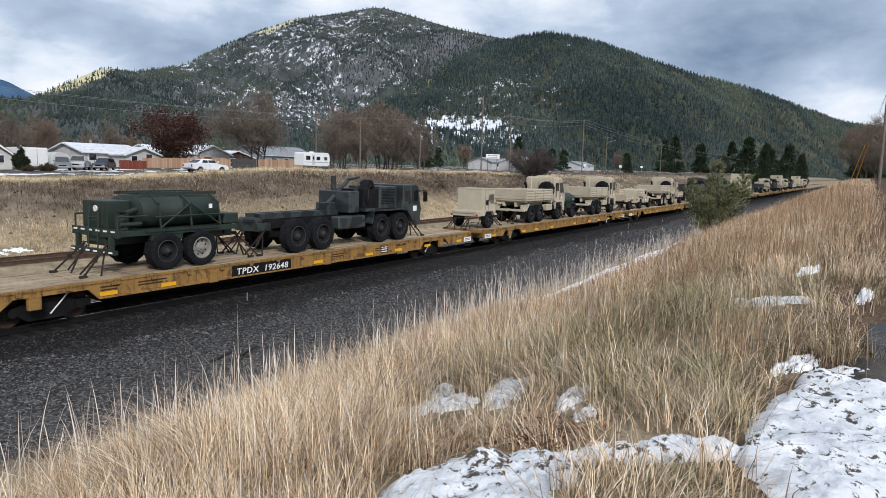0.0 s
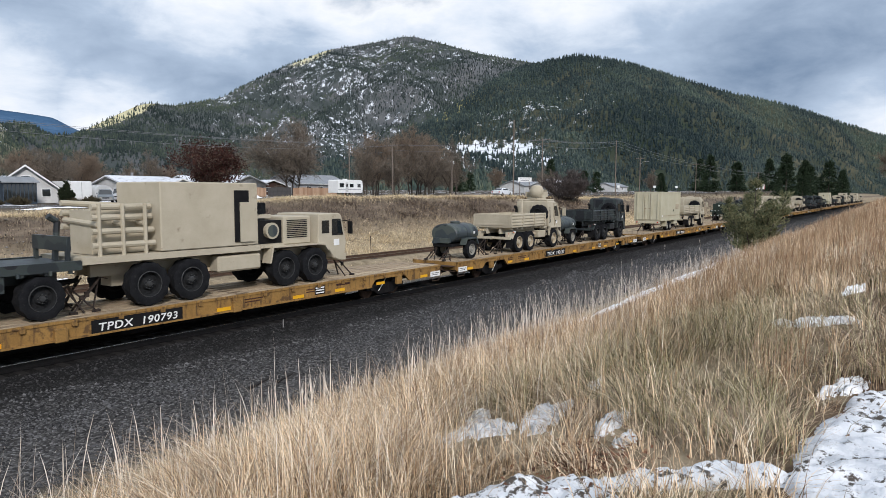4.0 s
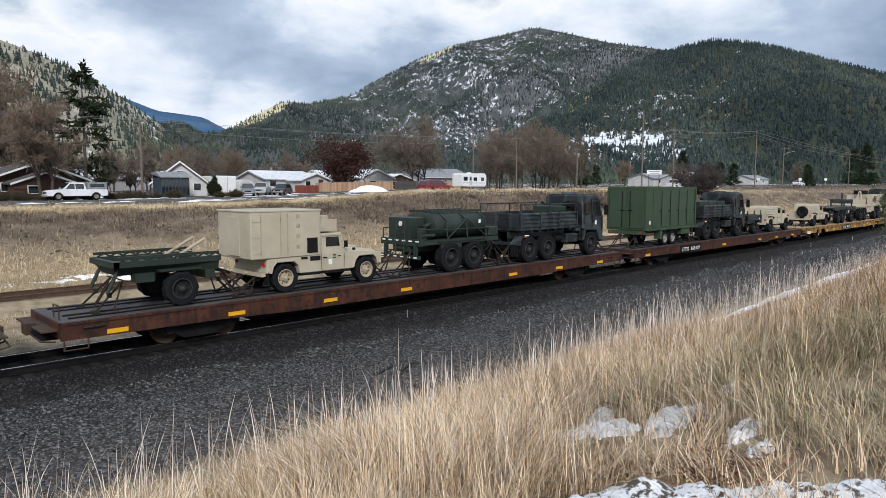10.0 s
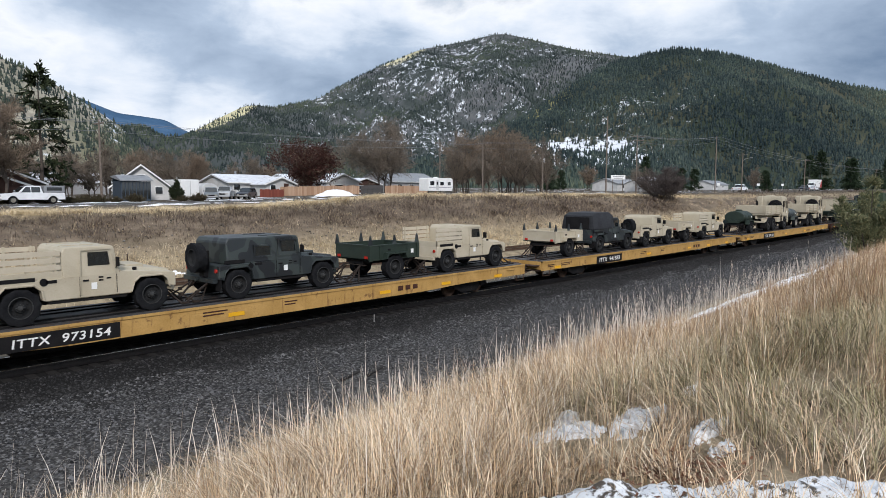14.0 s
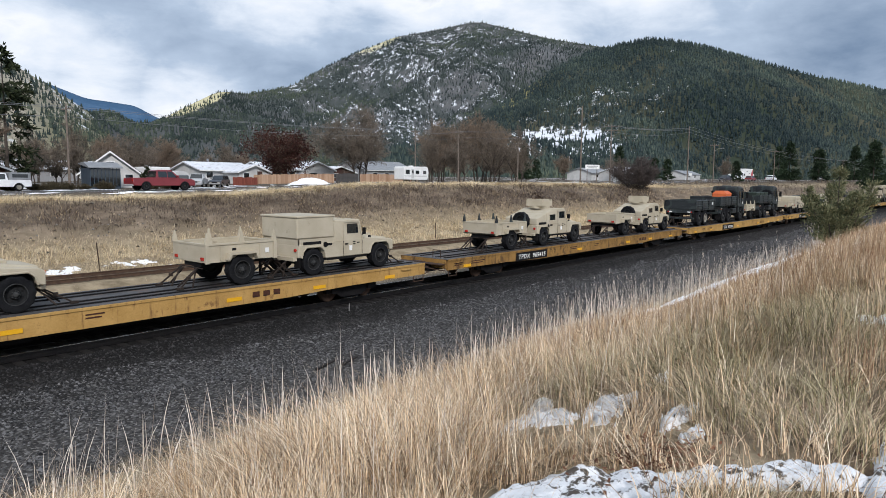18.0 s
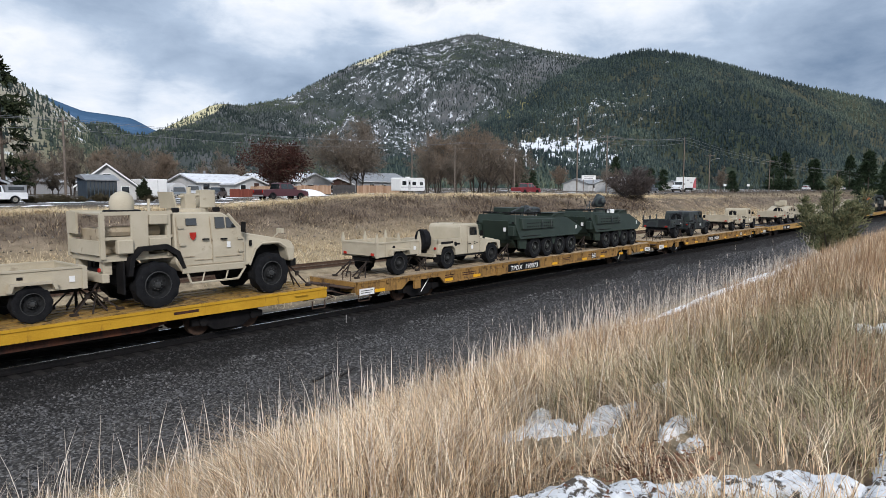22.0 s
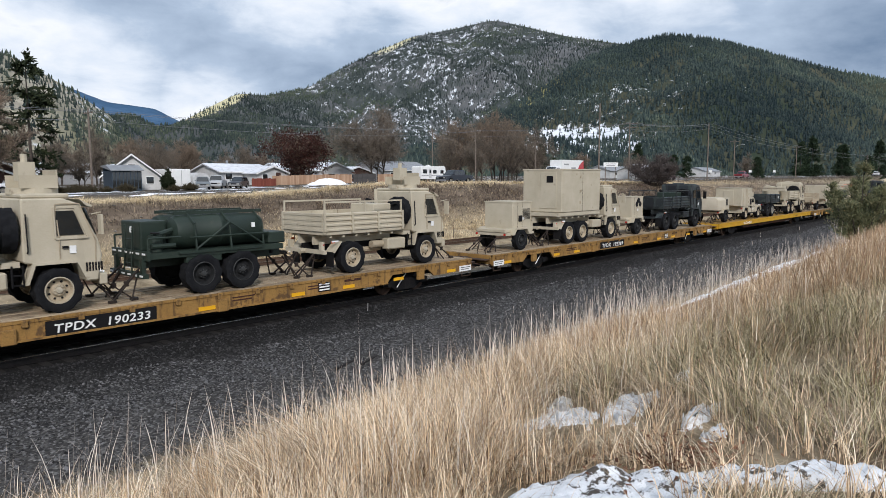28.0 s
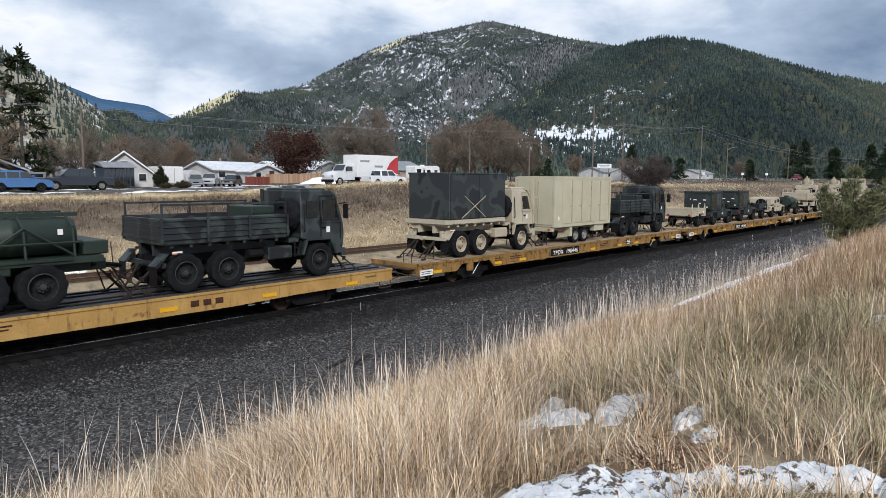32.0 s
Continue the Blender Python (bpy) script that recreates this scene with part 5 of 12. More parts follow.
def shelter_box(v, x0, x1, z0, z1, P, kind):
    """A box body: van (side windows and a rear cage), tall (plain with a rear door) or lashed (crossed straps)."""
    part("shelter", Kit().box(x0, x1, -1.22, 1.22, z0, z1).bevel(0.035), P, v)
    part("roof_lip", Kit().box(x0 - 0.02, x1 + 0.02, -1.25, 1.25, z1 - 0.05, z1 + 0.02).bevel(0.012), P, v)
    w = x1 - x0
    if kind == "van":
        for j, x in enumerate((x0 + 0.52 * w, x0 + 0.68 * w, x0 + 0.82 * w)):
            part("side_window", Kit().box(x - 0.28, x + 0.28, -1.24, -1.2, z1 - 0.75, z1 - 0.38), M["glass"] if j == 0 else M["tan_dark"], v)
        part("side_window", Kit().box(x0 + 0.3 * w - 0.1, x0 + 0.3 * w + 0.1, -1.24, -1.2, z1 - 0.95, z1 - 0.75), M["glass"], v)
        k = Kit()
        for y in np.linspace(-1.1, 1.1, 8):
            k.rod((x0 - 0.25, y, z0 + 0.05), (x0 - 0.25, y, z0 + 0.55), 0.025, 4)
        k.rod((x0 - 0.25, -1.1, z0 + 0.55), (x0 - 0.25, 1.1, z0 + 0.55), 0.035, 5).rod((x0 - 0.25, -1.1, z0 + 0.05), (x0 - 0.25, 1.1, z0 + 0.05), 0.035, 5)
        part("rear_cage", k, P, v)
        part("rear_window", Kit().box(x0 - 0.02, x0 + 0.02, -0.15, 0.1, z1 - 0.85, z1 - 0.6), M["glass"], v)
        seams(v, 1.222, [(x0 + 0.22 * w, x0 + 0.22 * w + 0.02, z0 + 0.1, z1 - 0.1), (x0 + 0.36 * w, x0 + 0.36 * w + 0.02, z0 + 0.5, z1 - 0.2), (x0 + 0.97 * w, x0 + 0.97 * w + 0.02, z0, z1)])
        part("side_locker", Kit().box(x0 + 0.6 * w, x0 + 0.82 * w, -1.18, -0.7, z0 - 0.55, z0 - 0.05).bevel(0.02), P, v)
    elif kind == "tall":
        part("rear_door", Kit().box(x0 - 0.03, x0, -0.9, 0.1, z0 + 0.2, z1 - 0.15).bevel(0.01), P, v)
        part("door_window", Kit().box(x0 - 0.04, x0 - 0.02, -0.7, -0.3, z1 - 0.7, z1 - 0.35), M["black"], v)
        for z in (z0 + 0.5, z0 + 1.1, z1 - 0.4):
            part("lashing_eye", Kit().box(x0 + 0.45 * w, x0 + 0.45 * w + 0.1, -1.25, -1.21, z - 0.07, z + 0.07), M["tan_dark"], v)
        seams(v, 1.222, [(x0 + 0.52 * w, x0 + 0.52 * w + 0.015, z0, z1)])
    else:
        for s in (-1, 1):
            part("lashing_strap", Kit().rod((x0 + 0.2 * w, s * 1.24, z0 + 0.05), (x0 + 0.62 * w, s * 1.24, z1 - 1.0), 0.014, 4).rod((x0 + 0.62 * w, s * 1.24, z0 + 0.05), (x0 + 0.25 * w, s * 1.24, z1 - 1.0), 0.014, 4), M["sand_canvas"], v)
        seams(v, 1.222, [(x0 + 0.05, x0 + 0.07, z0, z1), (x0 + 0.5 * w, x0 + 0.5 * w + 0.015, z0, z1)])


def cab_over(v, P, armoured, paint):
    """High square cab over the front axle, with its windows, mirrors and spare wheel behind."""
    if armoured:
        out = [(-0.25, 0.75), (-0.12, 1.35), (-0.2, 1.7), (-0.62, 2.55), (-1.0, 2.68), (-1.95, 2.68), (-2.0, 1.3), (-1.85, 1.25), (-1.75, 1.3), (-0.75, 1.3), (-0.62, 1.05), (-0.55, 0.75)]
    else:
        out = [(-0.2, 0.72), (-0.1, 1.4), (-0.18, 1.75), (-0.42, 2.6), (-0.62, 2.72), (-1.95, 2.72), (-2.0, 1.3), (-1.85, 1.25), (-1.75, 1.3), (-0.72, 1.3), (-0.6, 1.05), (-0.52, 0.72)]
    part("cab", Kit().taper(out, -1.2, 1.2, 1.7, 2.7, 0.1).bevel(0.035), P, v)
    part("cab_roof", Kit().box(-1.9, -0.8, -1.0, 1.0, 2.68, 2.78).bevel(0.03), P, v)
    x0 = -0.36 if not armoured else -0.42
    part("windscreen", Kit().loft([(-0.22, -1.02, 1.82), (-0.22, 1.02, 1.82), (x0 - 0.04, 1.0, 2.45), (x0 - 0.04, -1.0, 2.45)], [(-0.18, -1.02, 1.82), (-0.18, 1.02, 1.82), (x0, 1.0, 2.45), (x0, -1.0, 2.45)]), M["glass"], v)
    for s in (-1, 1):
        if armoured:
            a = [(-1.2, 1.85), (-0.55, 1.85), (-0.78, 2.4), (-1.2, 2.4)]
        else:
            a = [(-1.05, 1.8), (-0.36, 1.8), (-0.5, 2.42), (-1.05, 2.42)]
        y = s * 1.165
        part("side_window", Kit().loft([(x, y + s * 0.02, z) for x, z in a], [(x, y - s * 0.09, z) for x, z in a]), M["glass"], v)
        if not armoured:
            part("quarter_window", Kit().box(-1.75, -1.3, y - 0.03, y + 0.03, 1.9, 2.4), M["glass"], v)
        part("mirror", Kit().rod((-0.35, s * 1.2, 2.3), (-0.2, s * 1.42, 2.35), 0.018, 5).box(-0.24, -0.18, s * 1.3, s * 1.52, 1.85, 2.3), M["black"] if paint != "tan" else P, v)
        part("fender", Kit().side([(-1.98, 0.8), (-1.8, 1.28), (-0.7, 1.28), (-0.5, 0.85), (-0.58, 0.85), (-0.76, 1.22), (-1.74, 1.22), (-1.9, 0.8)], s * 1.05 - 0.18, s * 1.05 + 0.18), P, v)
        part("headlamp", Kit().rod((-0.16, s * 0.85, 1.0), (-0.1, s * 0.85, 1.0), 0.09, 12), M["white"], v)
    edge = [(-1.24, 1.78), (-0.46, 1.78), (-0.74, 2.47), (-1.24, 2.47)] if armoured else [(-1.1, 1.75), (-0.31, 1.75), (-0.46, 2.48), (-1.1, 2.48)]
    part("window_frame", Kit().path([(x, -1.2 + 0.09 * max(0, z - 1.7), z) for x, z in edge + edge[:1]], 0.028, 4), P, v)
    part("door_edge", Kit().path([(-1.16, -1.205, 1.32), (-1.16, -1.205, 1.72), (-1.2, -1.15, 2.55), (-0.62, -1.13, 2.55), (-0.28, -1.2, 1.7), (-0.3, -1.205, 1.2)], 0.016, 4), M["black"] if paint != "tan" else M["tan_dark"], v)
    part("grab_rail", Kit().path([(-1.9, -1.22, 1.5), (-1.9, -1.27, 1.55), (-1.9, -1.22, 2.35)], 0.02, 5), M["black"], v)
    part("door_handle", Kit().box(-1.1, -0.95, -1.235, -1.2, 1.56, 1.61), M["black"], v)
    part("sun_visor", Kit().side([(-0.4, 2.5), (-0.26, 2.46), (-0.24, 2.5), (-0.55, 2.64)], -1.0, 1.0), P, v)
    part("wiper", Kit().rod((-0.17, -0.5, 1.84), (-0.3, -0.1, 2.3), 0.012, 4), M["black"], v)
    part("roof_hatch", Kit().lathe([(2.78, 0.42), (2.84, 0.4), (2.86, 0.05)], 16, "z", (-1.35, 0.1, 0)), P, v)
    part("front_bumper", Kit().box(-0.2, 0.0, -1.15, 1.15, 0.62, 0.92).bevel(0.02), P, v)
    part("grille", (lambda k: [k.box(-0.14, -0.09, -0.7, 0.7, z, z + 0.03) for z in np.arange(1.0, 1.36, 0.07)] and k)(Kit()), M["black"], v)
    if armoured:
        for s in (-1, 1):
            part("grille_vent", (lambda k: [k.box(x, x + 0.04, s * 1.2 - 0.012, s * 1.2 + 0.012, 1.0, 1.2) for x in np.arange(-0.55, -0.15, 0.075)] and k)(Kit()), M["black"], v)
    sw = wheel(v, 0, 0, 1.17, 0.36, "dark")
    sw.name = "spare_wheel"
    sw.matrix_basis = pose(-2.22, -0.62, 2.15, 0, 0, 90)
    part("spare_frame", Kit().box(-2.45, -2.05, -1.1, 0.9, 1.2, 1.32).box(-2.1, -2.04, -0.1, 0.0, 1.3, 2.5).rod((-2.4, 0.5, 1.3), (-2.4, 0.5, 2.75), 0.07, 8), P, v)
    part("exhaust_stack", Kit().rod((-2.3, 0.95, 1.3), (-2.3, 0.95, 2.3), 0.09, 8).rod((-2.3, 0.95, 2.3), (-2.5, 0.95, 2.36), 0.09, 8), M["black"], v)


def mtruck(paint, style, axles=3, armoured=False, hub=None, turret=False, cover=None, long=False):
    """Medium cab-over truck. style: cargo, bows, covered, load, van, tall, lashed, crane, orange."""
    what = {"cargo": "with drop-side bed", "bows": "with rails above its bed", "covered": "with camouflage canvas cover", "load": "with green crates on its bed", "van": "carrying a windowed shelter",
            "tall": "carrying a tall plain shelter", "lashed": "carrying a strapped camouflage shelter", "crane": "with folded crane", "orange": "with an orange tool box on its bed"}[style]
    lab = "%s %scab-over %s-wheel truck %s" % (WORDS[paint], "long " if long else "", "six" if axles == 3 else "four", what)
    if turret:
        lab += " and turret"
    v = thing("cargo_truck", lab, "truck", "cargo trucks on the train")
    P, hub = M[paint], hub or ("pale" if "tan" in paint and armoured else "dark")
    hub = "tan" if hub == "pale" else hub
    Lb = 8.6 if long else 6.9 if axles == 3 else 6.4
    cab_over(v, P, armoured, paint)
    raise_parts(v.children, 0.9, 1.15)
    part("chassis", Kit().box(-Lb + 0.2, -0.4, -0.42, -0.3, 0.82, 1.1).box(-Lb + 0.2, -0.4, 0.3, 0.42, 0.82, 1.1).box(-1.9, -0.6, -0.5, 0.5, 0.7, 1.25).box(-5.9, -4.2, -0.25, 0.25, 0.5, 0.8), M["black"], v)
    xs = (-1.22, -5.95, -7.35) if style == "van" else (-1.22, -4.78, -6.18) if style in ("load", "bows") and axles == 3 else (-1.22, -4.8, -6.2) if long else (-1.22, -4.42, -5.82) if axles == 3 else (-1.22, -5.1)
    for x in xs:
        for s in (-1, 1):
            wheel(v, x, s * 1.02, 1.17, 0.39, hub)
        part("axle", Kit().rod((x, -0.9, 0.58), (x, 0.9, 0.58), 0.11, 8), M["black"], v)
    both(v, "fuel_tank" if paint != "tan" else "tool_box", lambda k, y, s: k.box(-3.3, -2.35, min(y, y + s * 0.38), max(y, y + s * 0.38), 0.72, 1.15).bevel(0.04), 0.78, P)
    both(v, "rear_fender", lambda k, y, s: k.side([(xs[-1] - 0.95, 0.85), (xs[-1] - 0.6, 1.2), (xs[-1] - 0.52, 1.2), (xs[-1] - 0.88, 0.8)], min(y, y + s * 0.44), max(y, y + s * 0.44)), 0.8, P)
    both(v, "mud_flap", lambda k, y, s: k.box(xs[-1] - 0.93, xs[-1] - 0.9, min(y, y + s * 0.42), max(y, y + s * 0.42), 0.3, 0.86), 0.8, M["black"])
    part("air_tank", Kit().rod((-3.9, -0.85, 0.95), (-3.35, -0.85, 0.95), 0.14, 10).rod((-4.1, -0.55, 0.75), (-3.2, -0.55, 0.75), 0.1, 8), M["black"] if paint != "tan" else M["tan_dark"], v)
    part("drive_shaft", Kit().rod((-4.4, 0, 0.62), (-1.3, 0, 0.72), 0.07, 8).rod((-5.78, 0.1, 0.62), (-4.4, 0.1, 0.62), 0.07, 8), M["black"], v)
    for x in xs[1:]:
        part("leaf_spring", Kit().side([(x - 0.6, 0.84), (x - 0.3, 0.72), (x + 0.3, 0.72), (x + 0.6, 0.84), (x + 0.3, 0.8), (x - 0.3, 0.8)], -0.82, -0.72), M["black"], v)
    part("rear_underride", Kit().box(-Lb + 0.02, -Lb + 0.14, -1.15, 1.15, 0.78, 0.92).box(-Lb + 0.02, -Lb + 0.16, -1.0, -0.86, 0.9, 1.2).box(-Lb + 0.02, -Lb + 0.16, 0.86, 1.0, 0.9, 1.2).rod((-Lb - 0.2, 0, 0.85), (-Lb + 0.1, 0, 0.85), 0.09, 8), P, v)
    part("reflector_strip", Kit().box(-Lb + 0.3, -Lb + 0.6, -1.235, -1.225, 1.2, 1.25), M["white"], v)
    part("cab_ladder", Kit().path([(-2.0, -1.15, 0.75), (-2.0, -1.15, 1.3)], 0.025, 5).path([(-2.25, -1.15, 0.75), (-2.25, -1.15, 1.3)], 0.025, 5).rod((-2.0, -1.15, 0.8), (-2.25, -1.15, 0.8), 0.025, 5).rod((-2.0, -1.15, 1.05), (-2.25, -1.15, 1.05), 0.025, 5), M["black"], v)
    x0, x1 = -Lb, -2.6
    both(v, "side_marker", lambda k, y, s: k.box(x0 + 0.3, x0 + 0.45, y - 0.01, y + 0.01, 1.16, 1.24), 1.21, M["orange"])
    lamps(v, x0 + 0.12, 0.95, 1.1)
    comb = [(x1, 1.46), (x0 + 0.1, 1.46), (x0 + 0.1, 1.43)] + [q for x in np.arange(x0 + 0.3, x1 - 0.2, 0.6) for q in ((x, 1.43), (x, 1.34), (x + 0.1, 1.34), (x + 0.1, 1.43))] + [(x1, 1.43)]
    part("subframe", Kit().side(comb, -1.12, 1.12), P, v)
    both(v, "subframe_beam", lambda k, y, s: k.box(x0 + 0.1, x1, y - 0.07, y + 0.07, 1.08, 1.42), 0.43, P)
    base = set(v.children)
    if style in ("cargo", "bows", "covered", "load", "crane", "orange"):
        xb = x0 if style not in ("crane", "orange") else x0 + (0.95 if style == "crane" else 0.0)
        cargo_bed(v, xb, x1, P)
    if style == "bows":
        for s in (-1, 1):
            part("bow_rail", Kit().box(xb, x1, s * 1.2 - 0.02, s * 1.2 + 0.02, 2.3, 2.36), P, v)
            for x in (xb + 0.04, (xb + x1) / 2, x1 - 0.04):
                part("bow_post", Kit().box(x - 0.03, x + 0.03, s * 1.2 - 0.025, s * 1.2 + 0.025, 1.9, 2.36), P, v)
        part("folded_load", Kit().box(x1 - 1.0, x1 - 0.1, -0.7, 0.7, 1.32, 2.2).bevel(0.03), M["green"] if paint != "tan" else P, v)
    if style == "covered":
        part("canvas_cover", Kit().cross([(-1.24, 1.62), (1.24, 1.62), (1.24, 2.78), (1.0, 2.98), (-1.0, 2.98), (-1.24, 2.78)], x0 - 0.05, x1 + 0.05).bevel(0.05, 2), M["camo_canvas"], v, "taut camouflage canvas cover")
        part("cover_flap", Kit().box(x0 - 0.08, x0 - 0.05, -1.1, 1.1, 1.7, 2.8), M["camo_canvas"], v)
    if style == "load":
        for a in (0.15, 1.5, 2.85):
            part("crate", Kit().box(x0 + a, x0 + a + 1.25, -0.9, 0.9, 1.33, 2.2).bevel(0.03), M["green"], v)
    if style == "van":
        shelter_box(v, x0 - 1.15, x1 - 0.5, 1.4, 3.6, P, "van")
        part("air_cleaner", Kit().box(-3.05, -2.7, -1.05, -0.5, 1.25, 2.1).bevel(0.03).rod((-2.85, -0.8, 2.1), (-2.85, -0.8, 2.5), 0.09, 8), P, v)
        part("van_ladder", Kit().box(-5.2, -4.0, -1.2, -1.12, 0.75, 1.2).bevel(0.015), P, v)
    if style in ("tall", "lashed"):
        part("flat_bed", Kit().box(x0, x1, -1.2, 1.2, 1.2, 1.38), P, v)
        shelter_box(v, x0 + 0.25, x1 - 0.05, 1.39, 3.65 if style == "tall" else 3.4, M["camo"] if style == "lashed" else P, style)
    if style == "crane":
        k = Kit().box(x0, x0 + 0.7, -0.5, 0.5, 1.0, 1.9).box(x0 + 0.1, x0 + 0.55, -1.1, 1.0, 1.9, 2.12).box(x0 + 0.05, x0 + 0.5, -1.05, 0.9, 2.18, 2.38).rod((x0 + 0.2, -1.0, 2.1), (x0 + 0.5, 0.9, 2.5), 0.09, 6)
        part("folded_crane", k.bevel(0.02), P, v)
        both(v, "outrigger", lambda k, y, s: k.box(x0 + 0.1, x0 + 0.4, min(y, y + s * 0.15), max(y, y + s * 0.15), 0.75, 1.5), 1.0, P)
    if cover == "orange":
        part("tool_chest", Kit().loft([(x1 - 1.7, -0.85, 1.34), (x1 - 0.25, -0.85, 1.34), (x1 - 0.25, 0.3, 1.34), (x1 - 1.7, 0.3, 1.34)], [(x1 - 1.7, -0.85, 2.15), (x1 - 0.25, -0.85, 2.15), (x1 - 0.25, 0.3, 2.15), (x1 - 1.7, 0.3, 2.15)]).loft([(x1 - 1.72, -0.88, 2.15), (x1 - 0.23, -0.88, 2.15), (x1 - 0.23, 0.33, 2.15), (x1 - 1.72, 0.33, 2.15)], [(x1 - 1.55, -0.6, 2.4), (x1 - 0.4, -0.6, 2.4), (x1 - 0.4, 0.1, 2.4), (x1 - 1.55, 0.1, 2.4)]), M["orange"], v, "orange steel tool chest")
    if turret:
        part("turret_ring", Kit().lathe([(2.76, 0.6), (2.92, 0.6)], 18, "z", (-1.35, 0, 0)), P, v)
        for s in (-1, 1):
            part("turret_shield", Kit().box(-1.8, -0.9, s * 0.55 - 0.02, s * 0.55 + 0.02, 2.92, 3.25), P, v)
        part("turret_shield", Kit().box(-0.92, -0.88, -0.5, 0.5, 2.92, 3.4), P, v)
        if turret == "dish":
            part("turret_dome", Kit().lathe([(2.95, 0.3), (3.1, 0.42), (3.4, 0.45), (3.62, 0.32), (3.7, 0.05)], 14, "z", (-1.75, -0.2, 0)), P, v, "rounded tan sensor housing", True)
        else:
            part("sensor_head", Kit().box(-1.7, -1.3, -0.2, 0.2, 3.1, 3.6).rod((-1.5, 0, 3.6), (-1.5, 0, 3.8), 0.08, 8), P, v)
    raise_parts([o for o in v.children if o not in base], 9.0, 1.0, 0.28)
    sheet(v, -0.85, 1.62, 1.2, 0.08, 0.1)
    lashings(v, [(-0.15, 1), (x0 + 0.15, -1)], 0.9, 0.85, 1.0)
    return v


def bed_trailer(paint):
    """Drop-side trailer with a tandem axle."""
    v = thing("bed_trailer", "%s drop-side trailer on a twin axle" % WORDS[paint], "trailer", "bed trailers on the train")
    P = M[paint]
    cargo_bed(v, -5.15, -1.0, P, 1.35, 1.98)
    part("chassis", Kit().box(-5.05, -1.2, -0.5, 0.5, 0.85, 1.2).rod((-1.2, -0.6, 1.0), (-0.1, 0, 0.85), 0.07, 6).rod((-1.2, 0.6, 1.0), (-0.1, 0, 0.85), 0.07, 6).rod((-0.15, 0, 0.85), (0, 0, 0.85), 0.07, 8), M["black"], v)
    for i, x in enumerate((-4.15, -2.85)):
        for s in (-1, 1):
            wheel(v, x, s * 1.0, 1.17, 0.39, "dark" if i == 0 else "pale")
    part("rear_guard", Kit().box(-5.2, -5.1, -1.1, 1.1, 0.55, 0.68).box(-5.17, -5.09, -0.9, -0.8, 0.6, 1.25).box(-5.17, -5.09, 0.8, 0.9, 0.6, 1.25), P, v)
    lamps(v, -5.22, 0.9, 1.1)
    both(v, "mud_flap", lambda k, y, s: k.box(-4.9, -4.87, min(y, y + s * 0.4), max(y, y + s * 0.4), 0.35, 1.1), 0.8, M["black"])
    part("tail_board", Kit().box(-5.2, -5.12, -1.1, 1.1, 1.0, 1.2).bevel(0.01), P, v)
    for y in (-0.75, 0.75):
        part("label_plate", Kit().box(-5.23, -5.2, y - 0.14, y + 0.14, 1.06, 1.14), M["white"], v)
    both(v, "fender", lambda k, y, s: k.box(-4.85, -2.2, min(y, y + s * 0.4), max(y, y + s * 0.4), 1.2, 1.25), 0.8, P)
    sheet(v, -1.6, 1.7, 1.27, 0.12, 0.1)
    lashings(v, [(-5.05, -1), (-0.6, 1)], 0.9, 0.7, 0.8)
    return v


def water_trailer(paint):
    v = thing("water_trailer", "%s oval water tank trailer on two wheels" % WORDS[paint], "trailer", "water trailers on the train")
    P = M[paint]
    oval = [(0.82 * math.cos(a), 1.32 + 0.52 * math.sin(a)) for a in (2 * math.pi * k / 22 for k in range(22))]
    part("tank", Kit().cross(oval, -3.15, -1.0).bevel(0.05), P, v, "", True)
    part("manhole", Kit().lathe([(1.82, 0.26), (1.93, 0.26), (1.96, 0.2)], 14, "z", (-2.1, 0, 0)), P, v)
    for x in (-2.9, -2.08, -1.25):
        part("tank_band", Kit().cross([(y * 1.015, 1.32 + (z - 1.32) * 1.015) for y, z in oval], x - 0.03, x + 0.03), P, v)
    both(v, "mudguard", lambda k, y, s: k.side([(-2.75, 0.75), (-2.55, 1.1), (-1.6, 1.1), (-1.4, 0.75), (-1.48, 0.75), (-1.64, 1.04), (-2.5, 1.04), (-2.67, 0.75)], min(y, y + s * 0.36), max(y, y + s * 0.36)), 0.72, P)
    part("frame", Kit().box(-3.3, -0.9, -0.6, 0.6, 0.66, 0.8).rod((-0.95, -0.5, 0.74), (-0.1, 0, 0.68), 0.05, 6).rod((-0.95, 0.5, 0.74), (-0.1, 0, 0.68), 0.05, 6).rod((-0.15, 0, 0.68), (0, 0, 0.68), 0.06, 8), M["black"], v)
    part("landing_leg", Kit().rod((-0.7, 0.15, 0.7), (-0.7, 0.15, 0.04), 0.045, 6), M["black"], v)
    part("tap_box", Kit().box(-3.4, -3.15, -0.45, 0.45, 0.85, 1.1), P, v)
    for s in (-1, 1):
        wheel(v, -2.08, s * 0.93, 0.98, 0.3, "pale" if paint == "tank_grey" else "dark")
    sheet(v, -1.5, 1.35, 0.82, 0.06, 0.07)
    lashings(v, [(-3.2, -1), (-0.5, 1)], 0.7, 0.65, 0.75)
    return v


